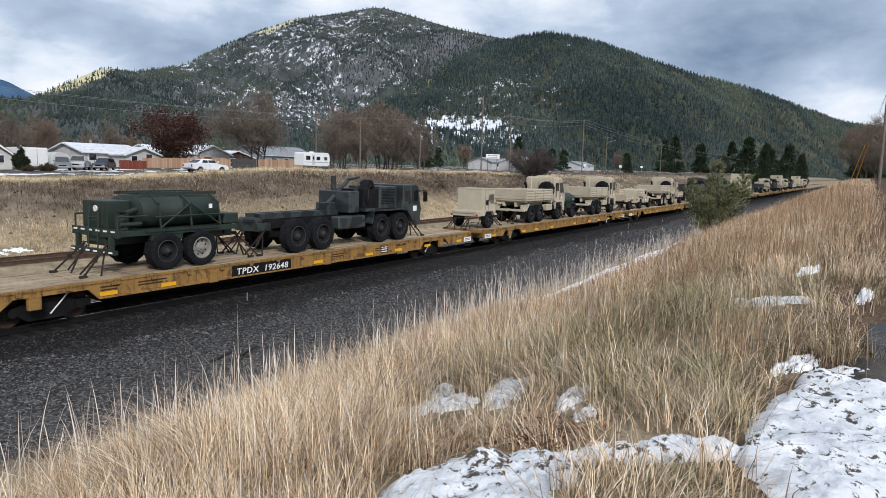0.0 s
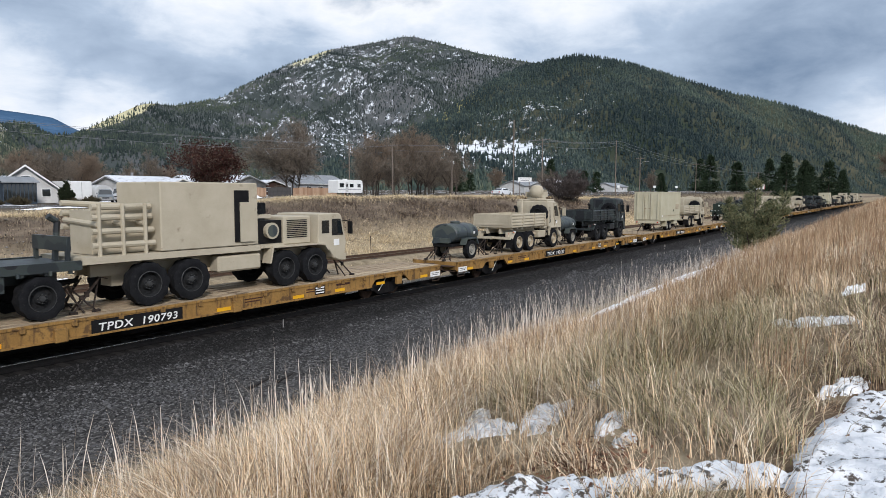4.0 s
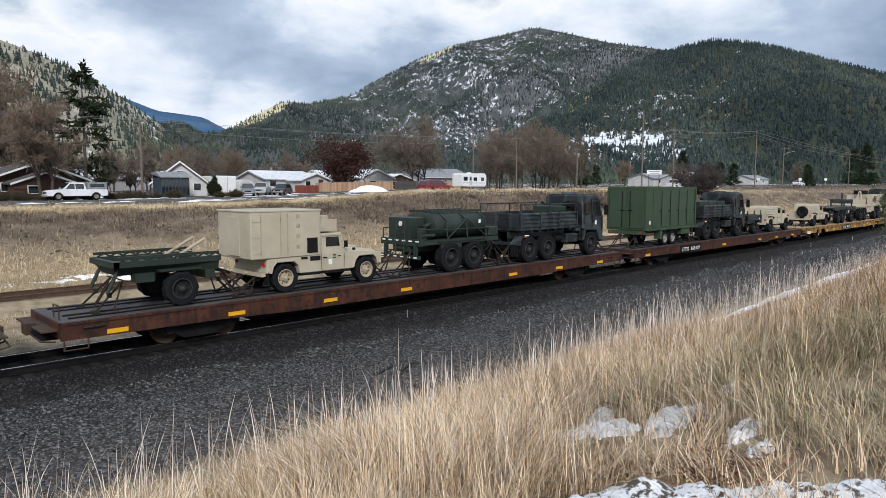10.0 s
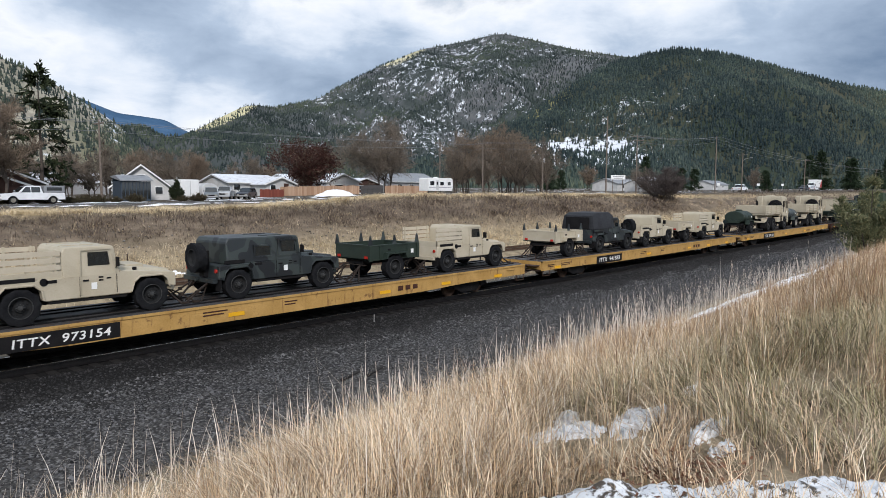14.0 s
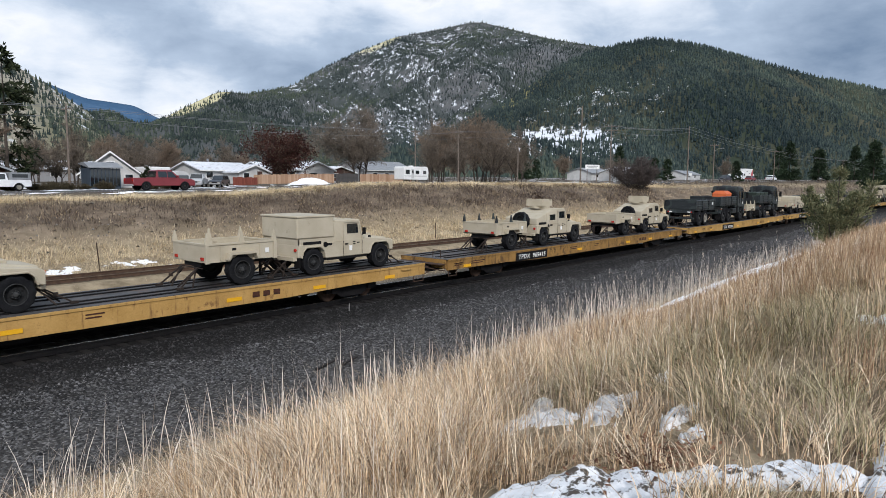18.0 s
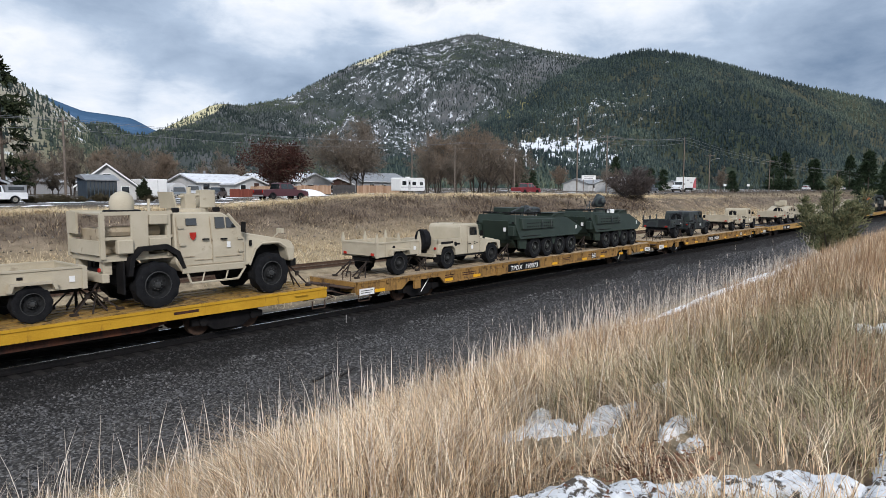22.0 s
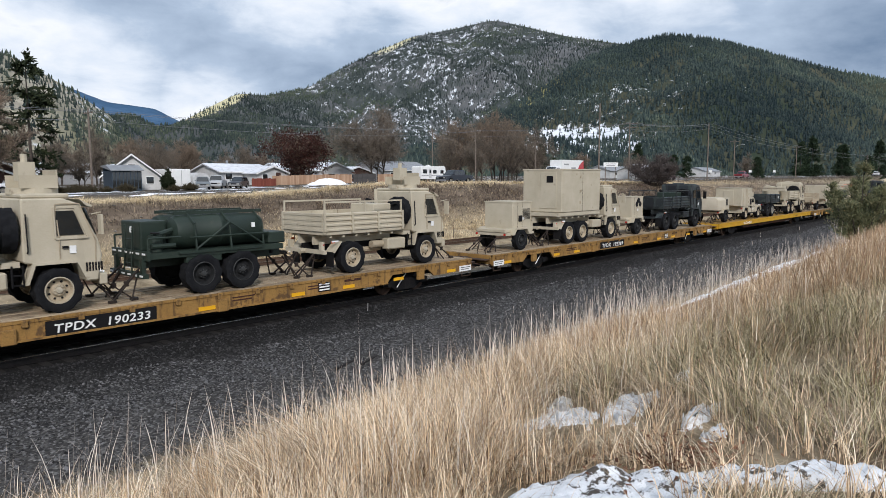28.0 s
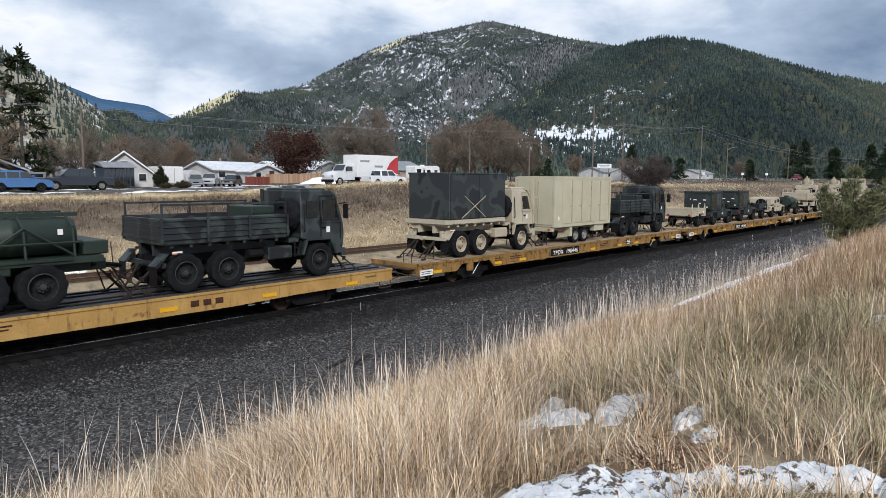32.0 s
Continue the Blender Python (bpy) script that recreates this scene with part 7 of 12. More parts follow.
def rack_trailer(paint):
    """Flat-rack trailer with a steered front axle and a rear pair."""
    v = thing("rack_trailer", "%s flat-rack trailer on three axles" % WORDS[paint], "trailer", "rack trailers on the train")
    P = M[paint]
    part("flat_rack", Kit().box(-7.2, -0.5, -1.2, 1.2, 1.36, 1.5).box(-7.25, -0.45, -1.22, -1.1, 1.28, 1.54).box(-7.25, -0.45, 1.1, 1.22, 1.28, 1.54), P, v)
    comb = [(-0.5, 1.37), (-7.2, 1.37), (-7.2, 1.34)] + [q for x in np.arange(-7.0, -0.6, 0.62) for q in ((x, 1.34), (x, 1.2), (x + 0.1, 1.2), (x + 0.1, 1.34))] + [(-0.5, 1.34)]
    both(v, "rack_rib", lambda k, y, s: k.side(comb, y - 0.03, y + 0.03), 1.16, P)
    part("chassis", Kit().box(-6.9, -0.8, -0.5, 0.5, 0.95, 1.25).box(-7.2, -7.0, -1.1, 1.1, 0.95, 1.15), P, v)
    part("rear_bumper", Kit().box(-7.35, -7.2, -1.1, 1.1, 0.68, 0.8).box(-7.3, -7.2, -0.9, -0.8, 0.75, 1.3).box(-7.3, -7.2, 0.8, 0.9, 0.75, 1.3), P, v)
    for x in (-5.75, -4.4, -1.5):
        for s in (-1, 1):
            wheel(v, x, s * 1.0, 1.2, 0.42, "dark")
    part("drawbar", Kit().rod((-1.2, -0.4, 0.8), (0, 0, 0.85), 0.07, 6).rod((-1.2, 0.4, 0.8), (0, 0, 0.85), 0.07, 6), M["black"], v)
    part("hook_post", Kit().path([(-0.6, 0, 1.5), (-0.5, 0, 2.6), (-0.75, 0, 2.75)], 0.09, 8), P, v)
    part("bulkhead", Kit().box(-0.75, -0.63, -1.0, 1.0, 1.8, 2.2).box(-0.74, -0.64, -0.98, -0.86, 1.5, 1.82).box(-0.74, -0.64, 0.86, 0.98, 1.5, 1.82).box(-0.74, -0.64, -0.3, -0.2, 1.5, 1.82), P, v)
    for x in np.arange(-6.9, -1.2, 0.8):
        part("tie_ring", Kit().rod((x, -1.24, 1.2), (x, -1.24, 1.32), 0.045, 6), M["tank_grey"], v)
    part("paper_tag", Kit().box(-2.9, -2.65, -1.235, -1.2, 0.95, 1.2), M["white"], v)
    both(v, "side_locker", lambda k, y, s: k.box(-3.6, -2.4, min(y, y + s * 0.2), max(y, y + s * 0.2), 0.85, 1.25), 0.98, P)
    lashings(v, [(-7.2, -1), (-0.6, 1)], 1.0, 0.8, 0.7)
    return v


def arm_trailer(paint):
    v = thing("launcher_trailer", "%s low equipment trailer with folded tubular arms" % WORDS[paint], "trailer")
    P = M[paint]
    part("frame", Kit().loft([(-3.6, -0.6, 0.95), (-0.8, -0.9, 0.95), (-0.8, 0.9, 0.95), (-3.6, 0.6, 0.95)], [(-3.75, -0.75, 1.2), (-0.8, -0.98, 1.2), (-0.8, 0.98, 1.2), (-3.75, 0.75, 1.2)]), P, v)
    for y in (-0.98, 0.9):
        k = Kit().box(-3.7, -0.8, y, y + 0.08, 1.42, 1.5)
        for x in np.arange(-3.6, -0.9, 0.36):
            k.rod((x, y + 0.04, 1.36), (x + 0.18, y + 0.04, 1.45), 0.03, 4).rod((x + 0.36, y + 0.04, 1.36), (x + 0.18, y + 0.04, 1.45), 0.03, 4)
        part("truss", k, P, v)
    part("rear_legs", Kit().rod((-3.6, -0.7, 1.1), (-3.9, -0.7, 0.5), 0.05, 6).rod((-3.6, 0.7, 1.1), (-3.9, 0.7, 0.5), 0.05, 6).box(-3.2, -2.7, -0.95, -0.5, 0.75, 1.0).box(-1.2, -0.9, -0.9, 0.9, 0.7, 0.95), P, v)
    part("rim_rail", Kit().box(-3.8, -0.75, -1.0, -0.9, 1.2, 1.36).box(-3.8, -0.75, 0.9, 1.0, 1.2, 1.36).box(-3.8, -3.65, -1, 1, 1.2, 1.36), P, v)
    for y in (-0.5, 0.3):
        part("arm", Kit().rod((-2.0, y, 1.3), (-1.0, y, 1.85), 0.05, 8).rod((-1.0, y, 1.85), (-1.0, y, 1.3), 0.05, 8), M["tan_dark"], v, "pale tubular arm")
    for s in (-1, 1):
        wheel(v, -2.0, s * 0.98, 0.98, 0.3, "dark")
    both(v, "mudguard", lambda k, y, s: k.box(-2.6, -1.4, min(y, y + s * 0.32), max(y, y + s * 0.32), 1.02, 1.07), 0.8, P)
    part("drawbar", Kit().rod((-0.8, -0.6, 0.95), (0, 0, 0.68), 0.05, 6).rod((-0.8, 0.6, 0.95), (0, 0, 0.68), 0.05, 6), P, v)
    lashings(v, [(-3.4, -1), (-0.5, 1)], 0.8, 0.8, 0.8)
    return v


def bundle(name, parent, at, size, mat, seed, label=""):
    """A lumpy thing under a tied-down cloth."""
    k = Kit()
    bmesh.ops.create_icosphere(k.bm, subdivisions=3, radius=1.0)
    rnd = random.Random(seed)
    bumps = [(Vector((rnd.gauss(0, 1), rnd.gauss(0, 1), rnd.gauss(0, 1))).normalized(), rnd.uniform(-0.3, 0.38)) for _ in range(26)]
    for v in k.bm.verts:
        d = v.co.normalized()
        r = 1 + sum(a * max(0, 1 - (d - n).length / 0.6) for n, a in bumps)
        v.co = Vector((at[0] + d.x * r * size[0], at[1] + d.y * r * size[1], at[2] + max(-0.6, d.z * r) * size[2]))
    return part(name, k, mat, parent, label)


def wheeled_carrier(station):
    """Eight-wheeled armoured carrier with a wedge nose."""
    v = thing("armoured_carrier", "dark green eight-wheeled armoured carrier %s" % ("with a roof sensor station" if station else "with gear along its roof"), "armoured vehicle", "armoured carriers on the train")
    P = M["green"]
    hull_low = [(-0.25, 1.15), (-0.8, 0.62), (-6.2, 0.55), (-6.45, 0.8), (-6.55, 1.1), (-0.1, 1.2)]
    part("hull_lower", Kit().side(hull_low, -0.92, 0.92), P, v)
    # wedge nose, flanks leaning in, a stepped roof
    part("hull_upper", Kit().taper([(-0.06, 1.36), (-0.5, 1.56), (-1.55, 2.0), (-2.9, 2.06), (-6.62, 2.24), (-6.75, 1.8), (-6.5, 1.0), (-0.7, 1.05)], -1.38, 1.38, 1.05, 2.15, 0.24).bevel(0.018), P, v)
    part("glacis_plate", Kit().loft([(-0.52, -0.9, 1.575), (-0.52, 0.9, 1.575), (-1.3, 0.9, 1.9), (-1.3, -0.9, 1.9)], [(-0.53, -0.9, 1.6), (-0.53, 0.9, 1.6), (-1.31, 0.9, 1.925), (-1.31, -0.9, 1.925)]), P, v)
    part("tow_cable", Kit().path([(-0.35, -0.75, 1.52), (-0.6, -0.85, 1.66), (-1.1, -0.8, 1.87), (-1.2, 0.0, 1.93), (-0.9, 0.5, 1.8), (-0.5, 0.7, 1.62)], 0.025, 5), M["black"], v)
    for s in (-1, 1):
        part("louvre_panel", Kit().loft([(-6.35, s * 1.2, 1.5), (-3.1, s * 1.2, 1.5), (-3.1, s * 1.12, 2.0), (-6.35, s * 1.12, 2.08)], [(-6.3, s * 1.4, 1.52), (-3.15, s * 1.4, 1.52), (-3.15, s * 1.33, 1.97), (-6.3, s * 1.33, 2.05)]).bevel(0.015), P, v)
        for z, w in ((1.6, 0.1), (1.76, 0.13)):
            yy = 1.4 - 0.07 * (z - 1.5) / 0.45
            part("louvre_row", (lambda k: [k.box(x, x + w, s * yy - 0.02, s * yy + 0.006, z, z + 0.07) if s > 0 else k.box(x, x + w, -yy - 0.006, -yy + 0.02, z, z + 0.07) for x in np.arange(-5.9, -3.4, 0.2)] and k)(Kit()), M["black"], v)["kind"] = "stuff"
        for x in (-4.55, -3.65):
            part("panel_bracket", Kit().box(x, x + 0.05, s * 1.4 - 0.03, s * 1.4 + 0.03, 1.52, 1.95), M["tank_grey"], v)
        part("fender_lip", Kit().box(-6.5, -0.8, s * 1.39 - 0.04, s * 1.39 + 0.04, 1.03, 1.09).bevel(0.012), P, v)
        # thin black strip stands in for a shadow line along the fender
        part("fender_shadow_strip", Kit().box(-6.3, -4.6, s * 1.372 - 0.012, s * 1.372 + 0.012, 1.16, 1.19), M["black"], v)
        part("axle_skirt", Kit().side([(-2.75, 1.05), (-3.5, 1.05), (-3.35, 0.62), (-2.95, 0.62)], s * 1.24 - 0.03, s * 1.24 + 0.03), P, v)
        part("rear_skirt", Kit().side([(-5.75, 1.05), (-6.5, 1.05), (-6.4, 0.55), (-5.8, 0.5)], s * 1.22 - 0.06, s * 1.22 + 0.06).bevel(0.02), P, v)
        for x in (-1.3, -2.52, -3.78, -5.02):
            wheel(v, x, s * 1.14, 1.1, 0.36, "green")
        part("lamp_guard", Kit().path([(-0.35, s * 0.95, 1.5), (-0.08, s * 0.95, 1.55), (-0.02, s * 0.95, 1.72), (-0.35, s * 0.95, 1.78), (-0.6, s * 0.95, 1.66)], 0.022, 5), M["black"], v)
        part("headlamp", Kit().rod((-0.3, s * 0.88, 1.58), (-0.16, s * 0.88, 1.56), 0.08, 9), M["black"], v)
        part("tow_shackle", Kit().path([(-0.3, s * 0.55, 1.12), (-0.12, s * 0.55, 1.05), (-0.28, s * 0.55, 0.95)], 0.03, 5), M["black"], v)
        part("smoke_tube", Kit().rod((-2.75, s * 1.0, 2.05), (-2.5, s * 1.16, 2.24), 0.05, 7).rod((-2.95, s * 1.0, 2.05), (-2.7, s * 1.16, 2.24), 0.05, 7), P, v)
    part("rear_ramp", Kit().loft([(-6.45, -0.85, 0.95), (-6.45, 0.85, 0.95), (-6.6, 0.8, 1.95), (-6.6, -0.8, 1.95)], [(-6.56, -0.85, 0.95), (-6.56, 0.85, 0.95), (-6.8, 0.8, 1.95), (-6.8, -0.8, 1.95)]).bevel(0.015), P, v)
    for s in (-1, 1):
        part("rear_bin", Kit().box(-6.9, -6.55, s * 1.05 - 0.17, s * 1.05 + 0.17, 1.2, 1.7).bevel(0.02), P, v)
        part("tail_lamp", Kit().box(-6.8, -6.68, s * 1.1 - 0.06, s * 1.1 + 0.06, 1.82, 1.9), M["black"], v)
    # driver's hatch under a flat cover
    part("hatch", Kit().box(-2.7, -1.5, -0.95, 0.1, 1.98, 2.22).bevel(0.03), P, v)
    part("hatch_cover", Kit().box(-2.75, -1.42, -1.0, 0.15, 2.235, 2.27).bevel(0.01), P, v)
    part("vision_block", Kit().box(-1.49, -1.4, -0.8, -0.05, 2.06, 2.2), M["glass"], v)
    part("engine_louvre", Kit().box(-2.2, -1.3, 0.3, 1.0, 1.9, 2.06).bevel(0.02), P, v)
    # cargo rack of bars along the roof
    rack = Kit()
    for y in (-0.98, -0.3, 0.35, 0.98):
        rack.rod((-6.5, y, 2.36), (-4.0, y, 2.28), 0.022, 5)
    for x in (-6.45, -5.9, -5.3, -4.6, -4.05):
        rack.rod((x, -1.0, 2.32), (x, 1.0, 2.32), 0.022, 5).rod((x, -0.98, 2.05), (x, -0.98, 2.32), 0.02, 5).rod((x, 0.98, 2.05), (x, 0.98, 2.32), 0.02, 5)
    part("roof_rack", rack, M["black"], v)
    part("rear_hatch", Kit().box(-6.3, -5.5, 0.05, 0.85, 2.15, 2.33).bevel(0.03), P, v)
    if station:
        part("station_mount", Kit().lathe([(2.04, 0.42), (2.25, 0.36), (2.4, 0.25)], 14, "z", (-3.3, 0.1, 0)), P, v)
        bundle("covered_station", v, (-3.35, 0.1, 2.74), (0.4, 0.42, 0.46), M["camo"], 5, "camouflage cloth tied over a sensor station")
        part("white_box", Kit().box(-3.75, -3.3, -0.95, -0.65, 2.08, 2.34).bevel(0.02), M["white"], v)
        part("pole", Kit().rod((-6.6, -0.7, 2.34), (-5.2, -0.3, 2.85), 0.03, 6).rod((-5.3, -0.25, 2.2), (-5.25, -0.25, 2.85), 0.035, 6).rod((-5.8, -0.2, 2.95), (-4.5, 0.3, 2.35), 0.025, 6), M["camo"], v)
    else:
        bundle("covered_station", v, (-3.4, 0.0, 2.34), (0.5, 0.4, 0.3), M["camo"], 9, "camouflage cloth tied over a low station")
        part("cargo_box", Kit().box(-5.9, -4.4, -0.2, 0.75, 2.22, 2.58).bevel(0.03), P, v)
        part("pole", Kit().rod((-6.4, -0.7, 2.34), (-5.0, -0.5, 2.62), 0.06, 6).rod((-5.0, -0.6, 2.26), (-4.6, -0.4, 2.62), 0.03, 6), M["camo"], v)
    part("antenna", Kit().rod((-6.2, 0.8, 2.1), (-5.8, 0.85, 3.0), 0.012, 4), M["black"], v)
    for x0, x1, y, z in ((-0.88, -0.76, -1.325, 1.46), (-6.72, -6.7, -0.62, 1.5)):
        part("paper_tag", Kit().box(x0, x1, y - 0.012, y + (0.012 if x0 > -2 else 0.14), z - 0.1, z + 0.1), M["white"], v)
    lashings(v, [(-0.5, 1), (-6.4, -1)], 1.0, 0.8, 0.9)
    return v


def armoured_truck():
    """Tall four-wheeled patrol truck: sloped hood, armoured cabin, open stowage frame behind."""
    v = thing("patrol_truck", "sand-tan armoured patrol truck with a roof turret and dome", "armoured vehicle")
    P = M["tan"]
    for x in (-1.15, -5.05):
        for s in (-1, 1):
            wheel(v, x, s * 1.04, 1.34, 0.44, "dark")
        part("axle", Kit().rod((x, -0.9, 0.67), (x, 0.9, 0.67), 0.13, 8), M["black"], v)
    part("chassis", Kit().box(-6.4, -0.4, -0.5, 0.5, 0.7, 1.15), M["black"], v)
    hood = [(-0.2, 1.02), (-0.16, 1.45), (-0.26, 1.68), (-0.5, 1.76), (-2.0, 2.04), (-2.2, 2.04), (-2.2, 1.0), (-2.0, 1.0), (-1.86, 1.2), (-1.72, 1.5), (-1.5, 1.66), (-0.82, 1.66), (-0.56, 1.5), (-0.42, 1.02)]
    part("hood", Kit().taper(hood, -1.2, 1.2, 1.5, 2.05, 0.16).bevel(0.04), P, v)
    cab = [(-2.1, 0.98), (-2.1, 2.03), (-2.68, 2.62), (-2.85, 2.72), (-4.45, 2.74), (-4.48, 1.25), (-4.3, 0.98)]
    part("cabin", Kit().taper(cab, -1.24, 1.24, 1.75, 2.74, 0.17).bevel(0.04), P, v)
    part("windscreen", Kit().loft([(-2.17, -0.98, 2.12), (-2.17, 0.98, 2.12), (-2.62, 0.92, 2.58), (-2.62, -0.92, 2.58)], [(-2.14, -0.98, 2.14), (-2.14, 0.98, 2.14), (-2.59, 0.92, 2.6), (-2.59, -0.92, 2.6)]), M["glass"], v)
    part("windscreen_post", Kit().path([(-2.1, -1.12, 2.06), (-2.64, -1.04, 2.66)], 0.05, 6), P, v)
    for s in (-1, 1):
        ys = lambda z: s * (1.26 - 0.172 * max(0, z - 1.75))
        for nm, pts in (("side_window", [(-3.14, 2.24), (-2.82, 2.24), (-2.82, 2.58), (-3.14, 2.58)]), ("vent_window", [(-2.76, 2.24), (-2.42, 2.24), (-2.66, 2.56), (-2.76, 2.56)]), ("rear_side_window", [(-4.1, 2.36), (-3.76, 2.36), (-3.76, 2.56), (-4.1, 2.56)])):
            part(nm, Kit().loft([(x, ys(z), z) for x, z in pts], [(x, ys(z) - s * 0.05, z) for x, z in pts]), M["glass"], v)
        part("step_frame", Kit().path([(-4.15, s * 1.22, 0.98), (-4.05, s * 1.28, 0.62), (-2.45, s * 1.28, 0.62), (-2.15, s * 1.24, 0.98)], 0.035, 6).path([(-3.7, s * 1.28, 0.62), (-3.55, s * 1.2, 0.96)], 0.025, 5).path([(-2.9, s * 1.28, 0.62), (-2.75, s * 1.2, 0.96)], 0.025, 5), P, v)
        part("mirror", Kit().rod((-0.9, s * 1.0, 1.85), (-0.75, s * 1.18, 2.05), 0.02, 5).box(-0.8, -0.7, s * 1.18 - 0.14, s * 1.18 + 0.14, 1.98, 2.14), P, v)
        part("door_mirror", Kit().rod((-2.15, s * 1.2, 2.1), (-2.3, s * 1.42, 2.2), 0.02, 5).box(-2.36, -2.3, s * 1.34, s * 1.52, 2.1, 2.42), M["black"], v)
        # wheel arches: wide black rear guard, tan front lip
        part("rear_guard", Kit().side([(-5.92, 1.0), (-5.84, 1.5), (-5.55, 1.8), (-4.75, 1.84), (-4.38, 1.6), (-4.2, 1.1), (-4.3, 1.08), (-4.5, 1.5), (-4.8, 1.7), (-5.5, 1.68), (-5.72, 1.45), (-5.8, 1.0)], s * 1.12 - 0.18, s * 1.12 + 0.18), M["black"], v)
        part("arch_liner", Kit().side([(-1.9, 1.05), (-1.74, 1.5), (-1.5, 1.68), (-0.82, 1.68), (-0.56, 1.5), (-0.42, 1.0)], s * 0.72 - 0.05, s * 0.72 + 0.05), M["black"], v)
        part("arch_lip", Kit().path([(-0.42, s * 1.21, 1.05), (-0.54, s * 1.21, 1.5), (-0.82, s * 1.19, 1.68), (-1.5, s * 1.19, 1.68), (-1.74, s * 1.21, 1.5), (-1.98, s * 1.22, 1.0)], 0.035, 6), P, v)
    # door joints, hinges and handles
    for x, z0, z1 in ((-4.4, 1.2, 1.75), (-3.3, 1.2, 1.75), (-2.22, 1.2, 1.75)):
        part("door_joint", Kit().box(x - 0.012, x + 0.012, -1.252, -1.236, z0, z1), M["tan_dark"], v)
        part("door_joint", Kit().loft([(x - 0.012, -1.25, 1.75), (x + 0.012, -1.25, 1.75), (x + 0.012, -1.11, 2.6), (x - 0.012, -1.11, 2.6)], [(x - 0.012, -1.2, 1.75), (x + 0.012, -1.2, 1.75), (x + 0.012, -1.06, 2.6), (x - 0.012, -1.06, 2.6)]), M["tan_dark"], v) if x < -2.5 else None
    for x0, x1, z in ((-4.4, -3.9, 1.42), (-3.9, -3.3, 1.3), (-3.2, -2.3, 1.36), (-4.4, -2.2, 1.16)):
        part("door_joint", Kit().box(x0, x1, -1.252, -1.236, z - 0.012, z + 0.012), M["tan_dark"], v)
    for x, z in ((-4.28, 2.3), (-4.28, 1.8), (-2.32, 1.5), (-2.32, 1.9)):
        part("hinge", Kit().box(x - 0.09, x + 0.09, -1.275 + 0.172 * max(0, z - 1.75), -1.23 + 0.172 * max(0, z - 1.75), z - 0.035, z + 0.035), P, v)
    for x, z in ((-3.52, 1.92), (-2.9, 1.9)):
        part("door_handle", Kit().box(x - 0.1, x + 0.1, -1.27, -1.2, z - 0.02, z + 0.02), M["black"], v)
    part("door_badge", Kit().side([(-4.02, 2.14), (-3.82, 2.14), (-3.84, 1.98), (-3.92, 1.9), (-4.0, 1.98)], -1.225, -1.19), M["lamp_red"], v)
    part("rocker_panel", Kit().box(-4.3, -2.2, -1.27, -1.2, 0.92, 1.12).bevel(0.015), P, v)
    part("hood_vent", Kit().box(-1.95, -1.88, -1.215, -1.15, 1.62, 1.8), M["black"], v)
    part("hood_seam", Kit().box(-2.05, -2.02, -1.12, 1.12, 2.03, 2.055), M["black"], v)
    # stowage frame behind the cabin
    part("cargo_deck", Kit().box(-6.5, -4.48, -1.05, 1.05, 1.42, 1.56), P, v)
    for x, y in ((-6.5, -1.05), (-6.5, 1.05), (-4.62, -1.05), (-4.62, 1.05)):
        part("frame_post", Kit().box(x - 0.06, x + 0.06, y - 0.06, y + 0.06, 1.5, 2.74), P, v)
    for y in (-1.05, 1.05):
        part("frame_rail", Kit().box(-6.5, -4.5, y - 0.05, y + 0.05, 2.7, 2.8), P, v)
        part("frame_rail", Kit().box(-6.5, -4.5, y - 0.04, y + 0.04, 2.02, 2.1), P, v)
    part("frame_top", Kit().box(-6.5, -4.5, -1.0, 1.0, 2.72, 2.76), P, v)
    part("rear_board", Kit().box(-6.58, -6.52, 0.45, 1.1, 2.15, 2.78), P, v)
    part("rear_board", Kit().box(-6.58, -6.52, -1.05, 1.05, 1.6, 2.0), P, v)
    part("frame_panel", Kit().box(-5.72, -5.22, -1.1, -1.02, 1.55, 2.74).bevel(0.01), P, v)
    part("tool_locker", Kit().box(-5.2, -4.66, -1.16, -0.6, 2.42, 2.7).bevel(0.015), P, v)
    part("tool_locker", Kit().box(-5.2, -4.64, -1.12, -0.4, 1.7, 2.02).bevel(0.015), P, v)
    part("fuel_can", Kit().box(-6.15, -5.7, -1.22, -1.02, 1.62, 2.02).bevel(0.03), P, v)
    part("rolled_net", Kit().rod((-6.4, -0.6, 2.22), (-4.7, -0.6, 2.22), 0.16, 8), M["tan_dark"], v)
    part("stowage_box", Kit().box(-6.3, -4.7, -0.3, 0.8, 1.56, 2.3).bevel(0.02), M["tan_dark"], v)
    part("rear_bumper", Kit().box(-6.55, -6.35, -1.1, 1.1, 0.85, 1.1).bevel(0.015), P, v)
    both(v, "rear_flap", lambda k, y, s: k.box(-6.05, -6.0, y - 0.22, y + 0.22, 0.5, 1.4), 1.04, M["black"])
    both(v, "bumper_bracket", lambda k, y, s: k.box(-6.45, -6.2, y - 0.1, y + 0.1, 1.05, 1.5), 0.8, P)
    lamps(v, -6.57, 0.95, 1.2)
    # roof: turret with two shields, dome, lamps
    part("turret_ring", Kit().lathe([(2.72, 0.62), (2.84, 0.62)], 18, "z", (-3.4, 0, 0)), P, v)
    part("turret_shield", Kit().loft([(-4.05, -0.5, 2.84), (-4.05, 0.5, 2.84), (-4.0, 0.5, 2.84), (-4.0, -0.5, 2.84)], [(-4.15, -0.45, 3.35), (-4.15, 0.45, 3.35), (-4.1, 0.45, 3.35), (-4.1, -0.45, 3.35)]), P, v)
